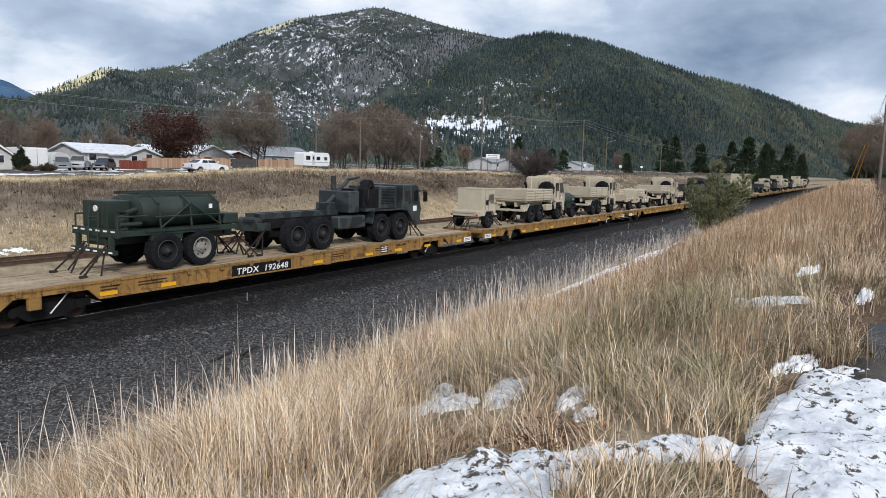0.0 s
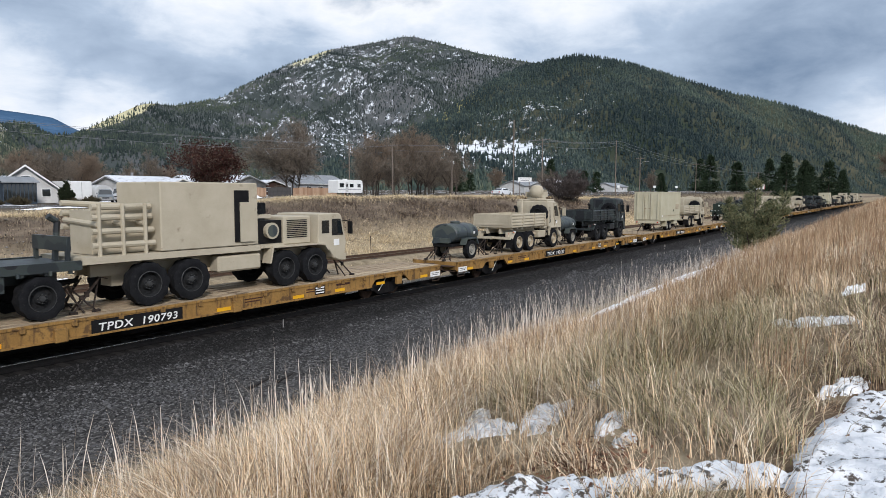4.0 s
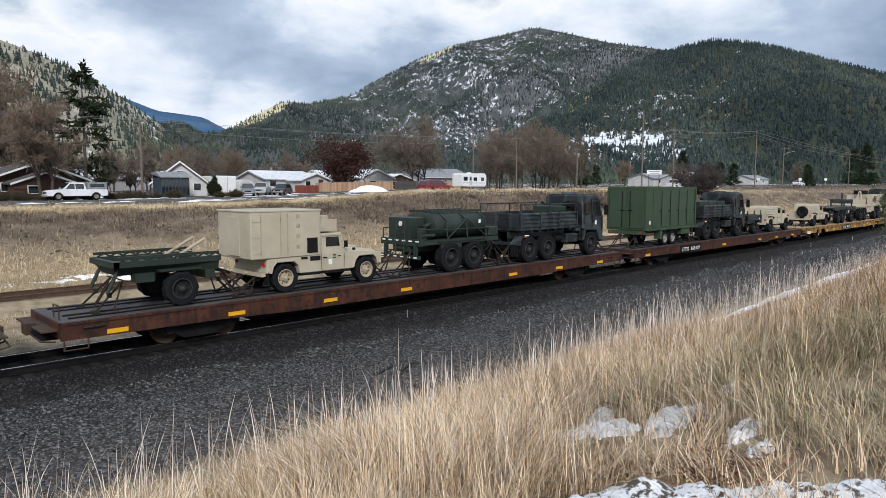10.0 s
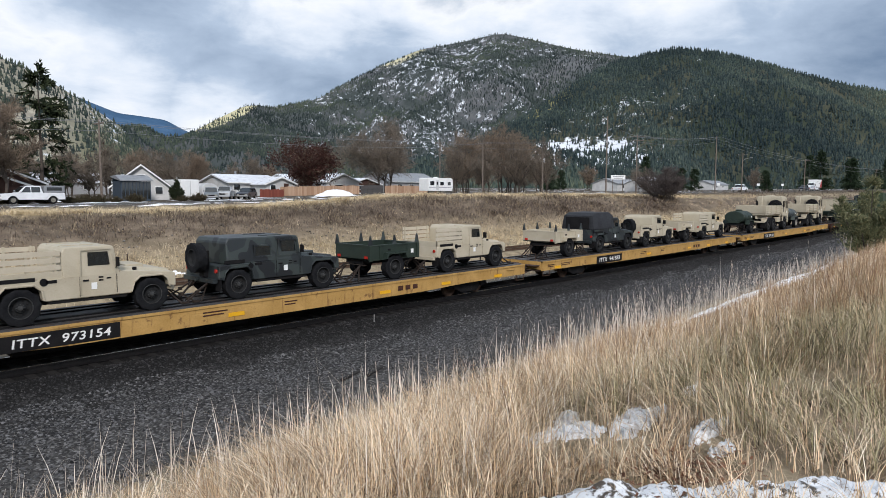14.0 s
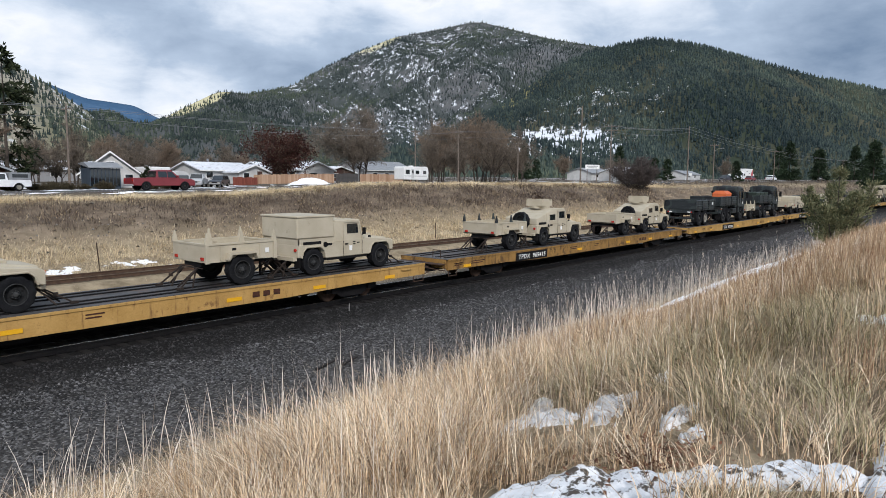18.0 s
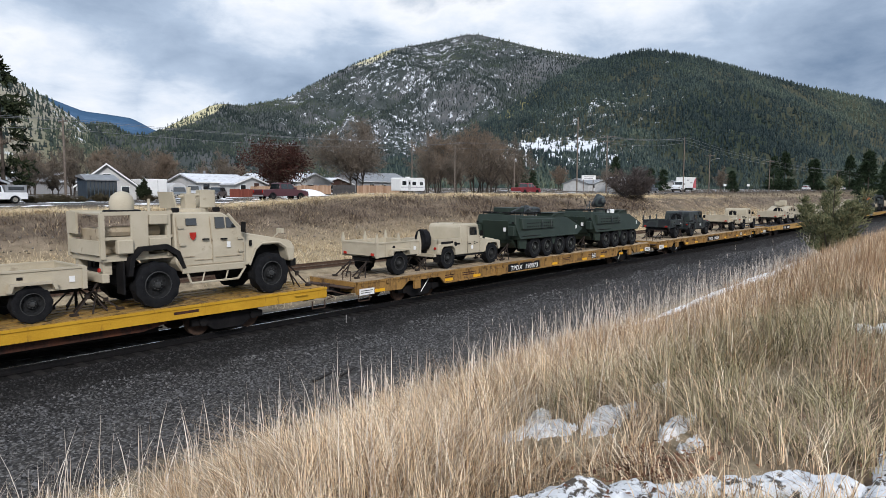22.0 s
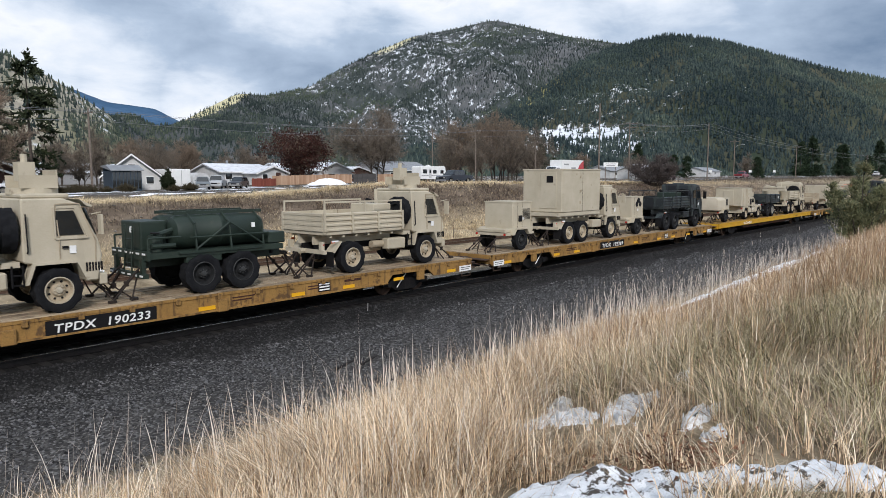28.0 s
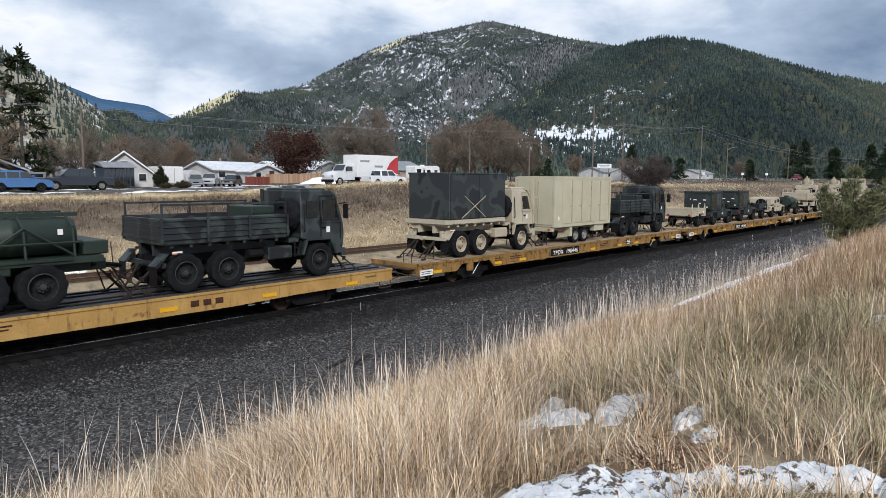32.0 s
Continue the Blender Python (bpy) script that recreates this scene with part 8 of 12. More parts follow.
    part("turret_shield", Kit().box(-3.3, -2.8, -0.6, -0.55, 2.86, 3.42).bevel(0.01), P, v)
    part("turret_shield", Kit().box(-2.8, -2.75, -0.55, 0.55, 2.86, 3.42).bevel(0.01), P, v)
    part("gun_cradle", Kit().box(-3.55, -3.2, -0.15, 0.15, 2.84, 3.3).rod((-3.35, 0, 3.3), (-3.35, 0, 3.5), 0.07, 8).rod((-3.7, 0, 3.2), (-2.9, 0, 3.26), 0.05, 6), P, v)
    part("dome_base", Kit().lathe([(2.76, 0.52), (2.83, 0.5)], 16, "z", (-5.55, -0.2, 0)), M["black"], v)
    part("radome", Kit().lathe([(2.82, 0.32), (3.05, 0.34), (3.22, 0.29), (3.33, 0.17), (3.38, 0.01)], 18, "z", (-5.55, -0.2, 0)), P, v, "pale rounded dome", True)
    part("antenna_mount", Kit().rod((-4.95, -0.6, 2.76), (-4.95, -0.6, 3.15), 0.045, 6), P, v)
    for x in (-4.3, -2.95):
        part("roof_lamp", Kit().box(x - 0.1, x + 0.1, -0.98, -0.84, 2.74, 2.88).bevel(0.02), M["black"], v)
    part("front_bumper", Kit().box(-0.28, -0.06, -1.12, 1.12, 0.82, 1.08).bevel(0.02), M["black"], v)
    part("grille", Kit().box(-0.2, -0.14, -0.6, 0.6, 1.15, 1.55), M["black"], v)
    lamps(v, -0.16, 0.9, 1.36, "white")
    sheet(v, -2.75, 1.72, 1.25, 0.06, 0.09)
    lashings(v, [(-0.1, 1), (-6.4, -1)], 1.0, 0.9, 0.8)
    return v

# ---------------------------------------------------------------- the train made up
BUILDERS = {
    "hp": lambda: humvee("tan", "pickup"), "hr": lambda: humvee("tan", "rails"), "h4": lambda: humvee("tan", "four"), "hd": lambda: humvee("camo", "four"),
    "ht": lambda: humvee("tan", "turret"), "hth": lambda: humvee("tan", "turret", True), "hb": lambda: humvee("tan", "box"), "hs": lambda: humvee("tan", "shelter"), "hsd": lambda: humvee("camo", "shelter"), "hc": lambda: humvee("camo", "soft"),
    "tf": lambda: box_trailer("tan"), "tfk": lambda: box_trailer("tan", "dark"), "tp": lambda: box_trailer("tan", False), "tfd": lambda: box_trailer("camo"), "tfg": lambda: box_trailer("green"),
    "m": lambda: mtruck("tan", "cargo"), "ma": lambda: mtruck("tan", "cargo", armoured=True), "mal": lambda: mtruck("tan", "cargo", armoured=True, long=True), "mt": lambda: mtruck("tan", "cargo", armoured=True, turret="dish"), "md": lambda: mtruck("camo", "cargo"), "mb": lambda: mtruck("camo", "bows"),
    "mc": lambda: mtruck("camo", "covered"), "ml": lambda: mtruck("camo", "load"), "mv": lambda: mtruck("pale_tan", "van", armoured=True, long=True), "mh": lambda: mtruck("tan", "tall", armoured=True),
    "mx": lambda: mtruck("tan", "lashed", armoured=True), "mo": lambda: mtruck("camo", "cargo", cover="orange"), "mk": lambda: mtruck("tan", "crane", armoured=True, cover="orange"), "mkt": lambda: mtruck("tan", "crane", armoured=True),
    "mkd": lambda: mtruck("camo", "crane"), "l": lambda: mtruck("tan", "bows", 2, True, turret="sensor"),
    "bt": lambda: bed_trailer("camo"), "w": lambda: water_trailer("tank_grey"), "wg": lambda: water_trailer("green"),
    "g": lambda: generator_trailer("tan", "gen"), "gf": lambda: generator_trailer("tan", "fans"), "gc": lambda: generator_trailer("tan_dark", "cage"), "gt": lambda: generator_trailer("tan", "tarp"),
    "ct": lambda: box_van_trailer("pale_tan"), "cp": lambda: box_van_trailer("pale_tan", plain=True), "cg": lambda: box_van_trailer("green_box", -6.5), "k": lambda: tank_trailer("green"), "kp": lambda: tank_trailer("green", "pale"),
    "H": lambda: heavy_truck("camo", "bare"), "Hs": lambda: heavy_truck("tan", "shelter"), "Hf": lambda: heavy_truck("tan", "flat"), "r": lambda: rack_trailer("camo"),
    "a": lambda: arm_trailer("green"), "S": lambda: wheeled_carrier(False), "Ss": lambda: wheeled_carrier(True), "A": armoured_truck,
}
# car: make, paint, deck, marking, where the marking sits, loads (kind, metres of its front behind the front coupling)
N, F = "notched", "flush"
CARS = {
    -9: (N, "yellow", "deck_wood", "", 0, "m:-2 hs:-16"), -8: (N, "yellow", "deck_wood", "", 0, "mh:-2 hr:-15"), -7: (N, "yellow", "deck_wood", "", 0, "md:-2 m:-16"),
    -6: (N, "yellow", "deck_wood", "", 0, "mh:-2 md:-16"), -5: (N, "yellow", "deck_wood", "", 0, "ma:-2 bt:-12"), -4: (N, "yellow", "deck_wood", "", 0, "mv:-3 r:-17"),
    -3: (N, "yellow", "deck_wood", "", 0, "md:-2 hd:-10 md:-18"), -2: (N, "yellow", "deck_wood", "", 0, "tp:-3 ma:-8.4 hr:-18 tp:-23.5"),
    -1: (N, "yellow", "deck_wood", "", 0, "m:-2 wg:-10 m:-14 g:-23.5"),
    0: (N, "yellow", "deck_wood", "TPDX 192648", -2.05, "H:-4.8 kp:-15.5"), 1: (N, "yellow", "deck_wood", "TPDX 190806", -2.05, "mal:-5.3 cp:-14.9"),
    2: (N, "yellow", "deck_wood", "TPDX 190137", -2.05, "md:-2.15 w:-10.0 mt:-14.1 w:-22.8"), 3: (N, "yellow", "deck_wood", "TPDX 190793", -2.05, "Hs:-6.35 r:-16.5"),
    4: (F, "yellow", "deck_grey", "TOEX 966026", -6.6, "mv:-2.35 g:-12.6 mc:-18.15"), 5: (N, "yellow", "deck_wood", "TPDX 190757", -2.05, "Hf:-1.0 r:-11.45 hp:-19.8"),
    6: (F, "rust_car", "deck_grey", "ITTX 965409", -6.7, "hr:-1.97 tfd:-7.1 ml:-11.25 cg:-18.9"), 7: (F, "rust_car", "deck_grey", "", 0, "mb:-1.4 k:-8.83 hs:-16.05 a:-21.5"),
    8: (F, "pale_yellow", "deck_grey", "ITTX 976356", -6.7, "m:-1.42 w:-8.75 m:-13.85 wg:-21.6"), 9: (F, "pale_yellow", "deck_grey", "ITTX 941583", -6.7, "hr:-1.67 tp:-6.8 hp:-10.87 hc:-16.57 tfk:-21.75"),
    10: (F, "pale_yellow", "deck_grey", "ITTX 973154", -6.7, "hr:-1.07 tfg:-6.1 hd:-10.85 hr:-16.87 tp:-21.8"), 11: (F, "pale_yellow", "deck_grey", "ITTX 972976", -4.4, "ml:-1.5 tf:-8.3 mo:-12.7 bt:-19.95"),
    12: (F, "yellow", "deck_grey", "TPDX 965415", -6.7, "ht:-1.67 tp:-6.7 ht:-14.42 tfk:-19.4"), 13: (F, "pale_yellow", "deck_grey", "TPDX 966002", -6.7, "hb:-1.52 tf:-6.4 hth:-14.17 tf:-19.1"),
    14: (N, "yellow", "deck_wood", "TPDX 190235", -2.05, "hp:-2.17 tf:-7.3 hd:-15.45 tfd:-20.7"), 15: (N, "yellow", "deck_wood", "TPDX 190073", -2.05, "Ss:-1.3 S:-9.3 hp:-17.02 tf:-22.1"),
    16: (F, "fresh_yellow", "deck_wood", "DODX 42240", -6.5, "A:-1.1 tp:-7.3 mkd:-11.9 bt:-19.65"), 17: (N, "yellow", "deck_wood", "TPDX 190356", -1.85, "mk:-1.75 bt:-9.52 hs:-15.5 gc:-22.1"),
    18: (F, "fresh_yellow", "deck_wood", "DODX 42221", -6.7, "mkt:-1.75 bt:-9.8 hs:-15.55 gt:-22.3"), 19: (N, "yellow", "deck_wood", "TPDX 192369", -2.05, "mb:-1.45 gf:-9.5 mh:-14.05 g:-21.9"),
    20: (N, "yellow", "deck_wood", "TPDX 190233", -2.05, "l:-1.5 k:-8.68 l:-15.2 wg:-22.7"), 21: (N, "yellow", "deck_wood", "TPDX 190192", -2.05, "h4:-1.2 tfd:-6.3 hsd:-10.28 hsd:-16.78 tf:-22"),
    22: (N, "yellow", "deck_wood", "TPDX 190446", -2.05, "mb:-2.15 ct:-9.95 mx:-18"), 23: (F, "pale_yellow", "deck_grey", "ITTX 975120", -6.7, "mb:-2.15 k:-9.73"),
}


FAR_BODIES = {}


def far_thing(ob):
    """The same thing with its parts joined, for cars that are only ever seen far down the line."""
    if ob.name not in FAR_BODIES:
        bm, mats = bmesh.new(), []

        def take(o, m):
            if o.type == "MESH":
                nv, nf = len(bm.verts), len(bm.faces)
                bm.from_mesh(o.data)
                bm.verts.ensure_lookup_table()
                bm.faces.ensure_lookup_table()
                for i in range(nv, len(bm.verts)):
                    bm.verts[i].co = m @ bm.verts[i].co
                for i in range(nf, len(bm.faces)):
                    mat = o.data.materials[bm.faces[i].material_index]
                    if mat not in mats:
                        mats.append(mat)
                    bm.faces[i].material_index = mats.index(mat)
            for c in o.children:
                take(c, m @ c.matrix_basis)
        take(ob, Matrix())
        me = bpy.data.meshes.new("body")
        bm.to_mesh(me)
        bm.free()
        for mat in mats:
            me.materials.append(mat)
        FAR_BODIES[ob.name] = me
    twin_ob = thing(ob.name.split(".")[0], ob["label"], ob["category"], ob["group"])
    hang("body", FAR_BODIES[ob.name], twin_ob)
    return twin_ob


def build_train():
    proto = {}
    for n in sorted(CARS, reverse=True):
        make, paint, deck, mark, px, loads = CARS[n]
        car = flatcar(make, paint, deck, mark, px, n < -3)
        RIDERS.append((car, -CAR_L * n - 13.4, TRACK_Y, 0.0))
        for item in loads.split():
            kind, dx = item.split(":")
            if kind not in proto:
                ob = proto[kind] = BUILDERS[kind]()
            elif n < -2:
                ob = far_thing(proto[kind])
            else:
                ob = copy_thing(proto[kind], Matrix())
            RIDERS.append((ob, -CAR_L * n + float(dx), TRACK_Y, DECK_Z + 0.005))


build_train()

# ---------------------------------------------------------------- near ground: track, stones, grass, snow
def rail_mesh(x0, x1):
    return Kit().cross([(-0.075, -0.17), (0.075, -0.17), (0.075, -0.155), (0.012, -0.14), (0.012, -0.04), (0.037, -0.03), (0.037, 0.0), (-0.037, 0.0), (-0.037, -0.03), (-0.012, -0.04), (-0.012, -0.14), (-0.075, -0.155)], x0, x1)


def build_track(name, y, label, rail_mat, z=0.0):
    tr = tagged(new(name), label, "railway track", kind="structure")
    for s in (-1, 1):
        k = rail_mesh(-120, 700)
        bmesh.ops.translate(k.bm, verts=k.bm.verts[:], vec=(0, y + s * 0.755, z))
        rail = part("rail", k, rail_mat if rail_mat is M["rust_rail"] else M["black"], tr)
        if rail_mat is not M["rust_rail"]:
            part("rail_head", Kit().box(-120, 700, y + s * 0.755 - 0.033, y + s * 0.755 + 0.033, z + 0.001, z + 0.006), rail_mat, rail, "polished running surface")
    rng = np.random.default_rng(3)
    k = Kit()
    for x in np.arange(-12, 110, 0.52):
        j = rng.uniform(-0.03, 0.03)
        k.box(x - 0.11 + j, x + 0.11 + j, y - 1.3 + j, y + 1.3 + j, z - 0.34, z - (0.185 if z > -0.05 else 0.215))
    ties = part("sleepers", k, M["tie"], tr)
    ties["kind"] = "stuff"
    return tr


M["tie"] = mottled("weathered_sleeper", (0.008, 0.007, 0.0065), (0.02, 0.017, 0.015), 4.0, 0.9)
M["rail_top"] = mottled("polished_rail_top", (0.5, 0.5, 0.5), (0.66, 0.65, 0.63), 9.0, 0.22, 1.0)
M["rust_rail"] = mottled("rusted_rail", (0.05, 0.028, 0.018), (0.1, 0.06, 0.038), 6.0, 0.85)
build_track("main_track", TRACK_Y, "worn steel railway track on dark ballast", M["rail_top"])
build_track("siding_track", SIDING_Y, "rusty unused siding on gravel", M["rust_rail"], -0.12)


def scatter_stones():
    """Angular ballast stones, thickest near the rails."""
    rng = np.random.default_rng(8)
    n = 150000
    x = -5 + 95 * rng.uniform(0, 1, n) ** 2.0
    y = rng.uniform(11.2, 18.7, n)
    size = rng.uniform(0.016, 0.042, n) * np.where(rng.uniform(0, 1, n) < 0.05, 1.6, 1.0) * np.interp(x, [0, 30, 100], [1, 1.25, 2.2])
    keep = rng.uniform(0, 1, n) < np.interp(y + 0.5 * fbm(x * 0.5, y * 1.2, 77, 3), [11.2, 12.6, 13.6, 14.2, 14.9, 15.6, 18.7], [0.3, 0.2, 0.4, 0.2, 0.6, 1.0, 1.0])
    x, y, size = x[keep], y[keep], size[keep]
    n = len(x)
    z = ground_z(x, y)
    o = np.array([(1, 0, 0), (0, 1, 0), (-1, 0, 0), (0, -1, 0), (0.1, 0, 0.75)])
    f = np.array([(0, 1, 4), (1, 2, 4), (2, 3, 4), (3, 0, 4)])
    a = rng.uniform(0, 6.28, n)
    v = o[None] * rng.uniform(0.55, 1.4, (n, 5, 1))
    c, q = np.cos(a)[:, None], np.sin(a)[:, None]
    V = np.stack([v[..., 0] * c - v[..., 1] * q, v[..., 0] * q + v[..., 1] * c, v[..., 2]], -1) * size[:, None, None] + np.stack([x, y, z - 0.004], -1)[:, None]
    clean = random_tone("ballast_stone", [(0.006, 0.006, 0.0063), (0.02, 0.0196, 0.0202), (0.052, 0.0508, 0.0512), (0.1, 0.0975, 0.098), (0.185, 0.18, 0.178)])
    # blackened by oil, and darker still to stand for shade under the train
    oily_shaded = random_tone("oily_ballast_stone", [(0.006, 0.0056, 0.0056), (0.015, 0.014, 0.014), (0.032, 0.03, 0.03), (0.066, 0.063, 0.062)])
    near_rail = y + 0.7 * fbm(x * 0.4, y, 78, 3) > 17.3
    for k, mat, words in ((~near_rail, clean, "crushed grey ballast stones"), (near_rail, oily_shaded, "oil-blackened ballast stones beside the rails, train shade in their colour")):
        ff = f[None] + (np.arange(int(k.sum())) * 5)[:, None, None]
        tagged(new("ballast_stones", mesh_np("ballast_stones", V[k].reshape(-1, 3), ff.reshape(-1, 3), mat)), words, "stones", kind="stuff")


scatter_stones()


def blades(P, h, w, yaw, lean, segs=3, tip=0.15):
    """Bent tapering ribbons standing at P."""
    n = len(P)
    d = np.stack([np.cos(yaw), np.sin(yaw), np.zeros(n)], -1)
    tw = yaw + np.pi / 2
    sd = np.stack([np.cos(tw), np.sin(tw), np.zeros(n)], -1)
    rows = []
    for s in range(segs):
        t = s / segs
        c = P + np.array([0, 0, 1.0]) * (h * t * (1 - 0.35 * lean * t))[:, None] + d * (lean * h * t * t)[:, None]
        ww = (w * (1 - (1 - tip) * t) / 2)[:, None]
        rows += [c - sd * ww, c + sd * ww]
    rows.append(P + np.array([0, 0, 1.0]) * (h * (1 - 0.35 * lean))[:, None] + d * (lean * h)[:, None])
    V = np.stack(rows, 1)
    f = []
    for s in range(segs - 1):
        a = 2 * s
        f += [(a, a + 1, a + 3), (a, a + 3, a + 2)]
    f.append((2 * segs - 2, 2 * segs - 1, 2 * segs))
    F = np.array(f)[None] + (np.arange(n) * (2 * segs + 1))[:, None, None]
    return V.reshape(-1, 3), F.reshape(-1, 3)


def tufts(rng, cx, cy, per, spread, hgt, wid, lean, wind=(0.0, 0.0), hjit=0.45):
    """Blades in clumps round the centres."""
    n = len(cx)
    k = np.repeat(np.arange(n), per)
    a = rng.uniform(0, 6.28, len(k))
    r = np.abs(rng.normal(0, 1, len(k))) * spread[k]
    x, y = cx[k] + r * np.cos(a), cy[k] + r * np.sin(a)
    P = np.stack([x, y, ground_z(x, y) - 0.02], -1)
    h = hgt[k] * rng.uniform(1 - hjit, 1 + hjit * 0.5, len(k))
    yaw = a + rng.normal(0, 0.8, len(k))
    # swaths lie over together
    lx = np.cos(yaw) * lean * rng.uniform(0.2, 1.6, len(k)) + wind[0] + 1.5 * lean * fbm(cx * 0.8, cy * 0.8, 301, 3)[k]
    ly = np.sin(yaw) * lean * rng.uniform(0.2, 1.6, len(k)) + wind[1] + 1.5 * lean * fbm(cx * 0.8, cy * 0.8, 302, 3)[k]
    return P, h, wid[k] * rng.uniform(0.6, 1.4, len(k)), np.arctan2(ly, lx), np.clip(np.hypot(lx, ly), 0, 1.5)


M["straw"] = random_tone("dry_grass", [(0.07, 0.041, 0.024), (0.53, 0.36, 0.21), (0.93, 0.71, 0.47), (0.98, 0.85, 0.66), (0.19, 0.115, 0.067), (0.85, 0.62, 0.395)])
M["straw_far"] = random_tone("far_dry_grass", [(0.19, 0.137, 0.078), (0.52, 0.395, 0.235), (0.72, 0.56, 0.355), (0.88, 0.72, 0.49)])
M["thatch"] = random_tone("matted_dead_grass", [(0.05, 0.034, 0.023), (0.22, 0.158, 0.104), (0.5, 0.37, 0.24), (0.76, 0.59, 0.41), (0.12, 0.082, 0.052)])
M["straw_pale"] = random_tone("pale_golden_grass", [(0.5, 0.39, 0.22), (0.7, 0.56, 0.35), (0.85, 0.72, 0.5)])
M["stalk"] = random_tone("grey_seed_stalks", [(0.34, 0.27, 0.21), (0.66, 0.57, 0.48), (0.86, 0.78, 0.68)])
M["red_weed"] = random_tone("reddish_weed", [(0.17, 0.09, 0.052), (0.36, 0.225, 0.135), (0.52, 0.36, 0.225), (0.64, 0.5, 0.34)])
M["olive_grass"] = random_tone("olive_grass", [(0.03, 0.025, 0.013), (0.15, 0.128, 0.058), (0.42, 0.35, 0.19), (0.08, 0.066, 0.034), (0.7, 0.6, 0.4), (0.26, 0.22, 0.1)])
M["brush"] = random_tone("dry_brush", [(0.04, 0.029, 0.025), (0.1, 0.073, 0.058), (0.18, 0.135, 0.1), (0.3, 0.235, 0.175)])

# lobes of the ploughed snow: (x, y, half length, half width, turn)
BERM = [(2.8, 1.62, 0.78, 0.5, 20), (3.4, 1.45, 0.3, 0.2, 60), (3.86, 0.97, 0.58, 0.14, -58), (4.1, 0.3, 0.3, 0.2, 0), (4.95, -0.02, 1.5, 0.5, -6), (6.0, 0.05, 0.5, 0.25, -20)]
# snow lying on the slope and along the verge: (x, y, half length, half width, turn, thickness)
SNOW = [(5.12, 3.1, 0.5, 0.19, 52, 0.3), (4.95, 3.35, 0.3, 0.16, 40, 0.3), (5.24, 2.57, 0.55, 0.2, 24, 0.26), (4.76, 1.78, 0.3, 0.085, 2, 0.2), (4.42, 1.53, 0.14, 0.06, 0, 0.1), (5.75, 3.55, 0.3, 0.12, 30, 0.14), (6.3, 2.5, 0.2, 0.07, 20, 0.14), (9.4, 0.95, 0.4, 0.2, -70, 0.12), (12.4, 0.7, 0.5, 0.1, -10, 0.08), (10.4, -0.1, 0.5, 0.08, -5, 0.06),
        (6.35, 0.36, 0.3, 0.1, -20, 0.12), (18.3, 8.1, 1.5, 0.4, 5, 0.5), (22.2, 8.5, 1.6, 0.45, 4, 0.5), (28.0, 8.75, 5.0, 1.0, 5, 0.8), (37.6, 9.55, 5.8, 0.9, 4, 0.9), (48, 10.1, 5.0, 0.9, 3, 0.9), (60, 10.8, 5.4, 0.8, 2, 0.8),
        (11.0, 38.6, 1.6, 0.35, 5, 0.09), (6.6, 38.2, 1.2, 0.3, 0, 0.09), (19.3, 36.8, 1.4, 0.3, 0, 0.09), (13.4, 37.9, 1.1, 0.5, 10, 0.09), (17.5, 38.2, 1.3, 0.4, 0, 0.06), (21, 37.0, 0.9, 0.3, 0, 0.05), (9.5, 36.4, 1.0, 0.35, 0, 0.05), (4.8, 36.9, 1.3, 0.5, 0, 0.05), (26, 38.4, 1.0, 0.3, 0, 0.05), (56, 35.6, 3.0, 0.4, 0, 0.06), (43, 36.0, 1.6, 0.3, 0, 0.05), (0.0, 37.4, 1.2, 0.5, 0, 0.05), (15.2, 35.9, 0.8, 0.25, 0, 0.05),
        (8, 55.5, 1.2, 0.2, 0, 0.15), (15.5, 55.6, 0.9, 0.18, 2, 0.15), (26, 55.8, 1.3, 0.2, 0, 0.15), (40, 55.4, 1.0, 0.2, 0, 0.15)]


def snow_material(name, grime, low, high):
    m, nt, b = material(name, 0.7, 0.0, 0.3)
    n, n2 = noise_fac(nt, 13.0, 6.0, 0.68), noise_fac(nt, 2.2, 5.0, 0.6)
    c = ramp(nt, [(0.3, low), (0.55, high)], n2.outputs["Fac"])
    k = ramp(nt, [(0.64 - grime, (0, 0, 0)), (0.69 - grime, (1, 1, 1))], math_node(nt, "ADD", n.outputs["Fac"], math_node(nt, "MULTIPLY", math_node(nt, "SUBTRACT", n2.outputs["Fac"], 0.5), 0.35)))
    nt.links.new(mix_col(nt, k, c, (0.09, 0.075, 0.06)), b.inputs["Base Color"])
    bump(nt, b, n.outputs["Fac"], 0.8, 0.04)
    return m


M["snow"] = snow_material("old_snow", 0.0, (0.82, 0.84, 0.87), (0.93, 0.935, 0.94))
M["grimy_snow"] = snow_material("grimy_snow", 0.085, (0.62, 0.64, 0.67), (0.82, 0.83, 0.845))


def snow_sheet(name, label, xs, ys, height, mat="snow"):
    """Snow over a grid where height(x, y) is above nothing."""
    X, Y = np.meshgrid(xs, ys, indexing="ij")
    Hh = height(X, Y)
    Z = ground_z(X, Y) + np.clip(Hh, -0.03, 10) + 0.006
    f = grid_faces(len(xs), len(ys))
    keep = (Hh.ravel()[f] > -0.008).any(1)
    used, inv = np.unique(f[keep], return_inverse=True)
    v = np.stack([X, Y, Z], -1).reshape(-1, 3)[used]
    ob = new(name, mesh_np(name, v, inv.reshape(-1, 4), M[mat], True))
    return tagged(ob, label, "snow", kind="stuff")


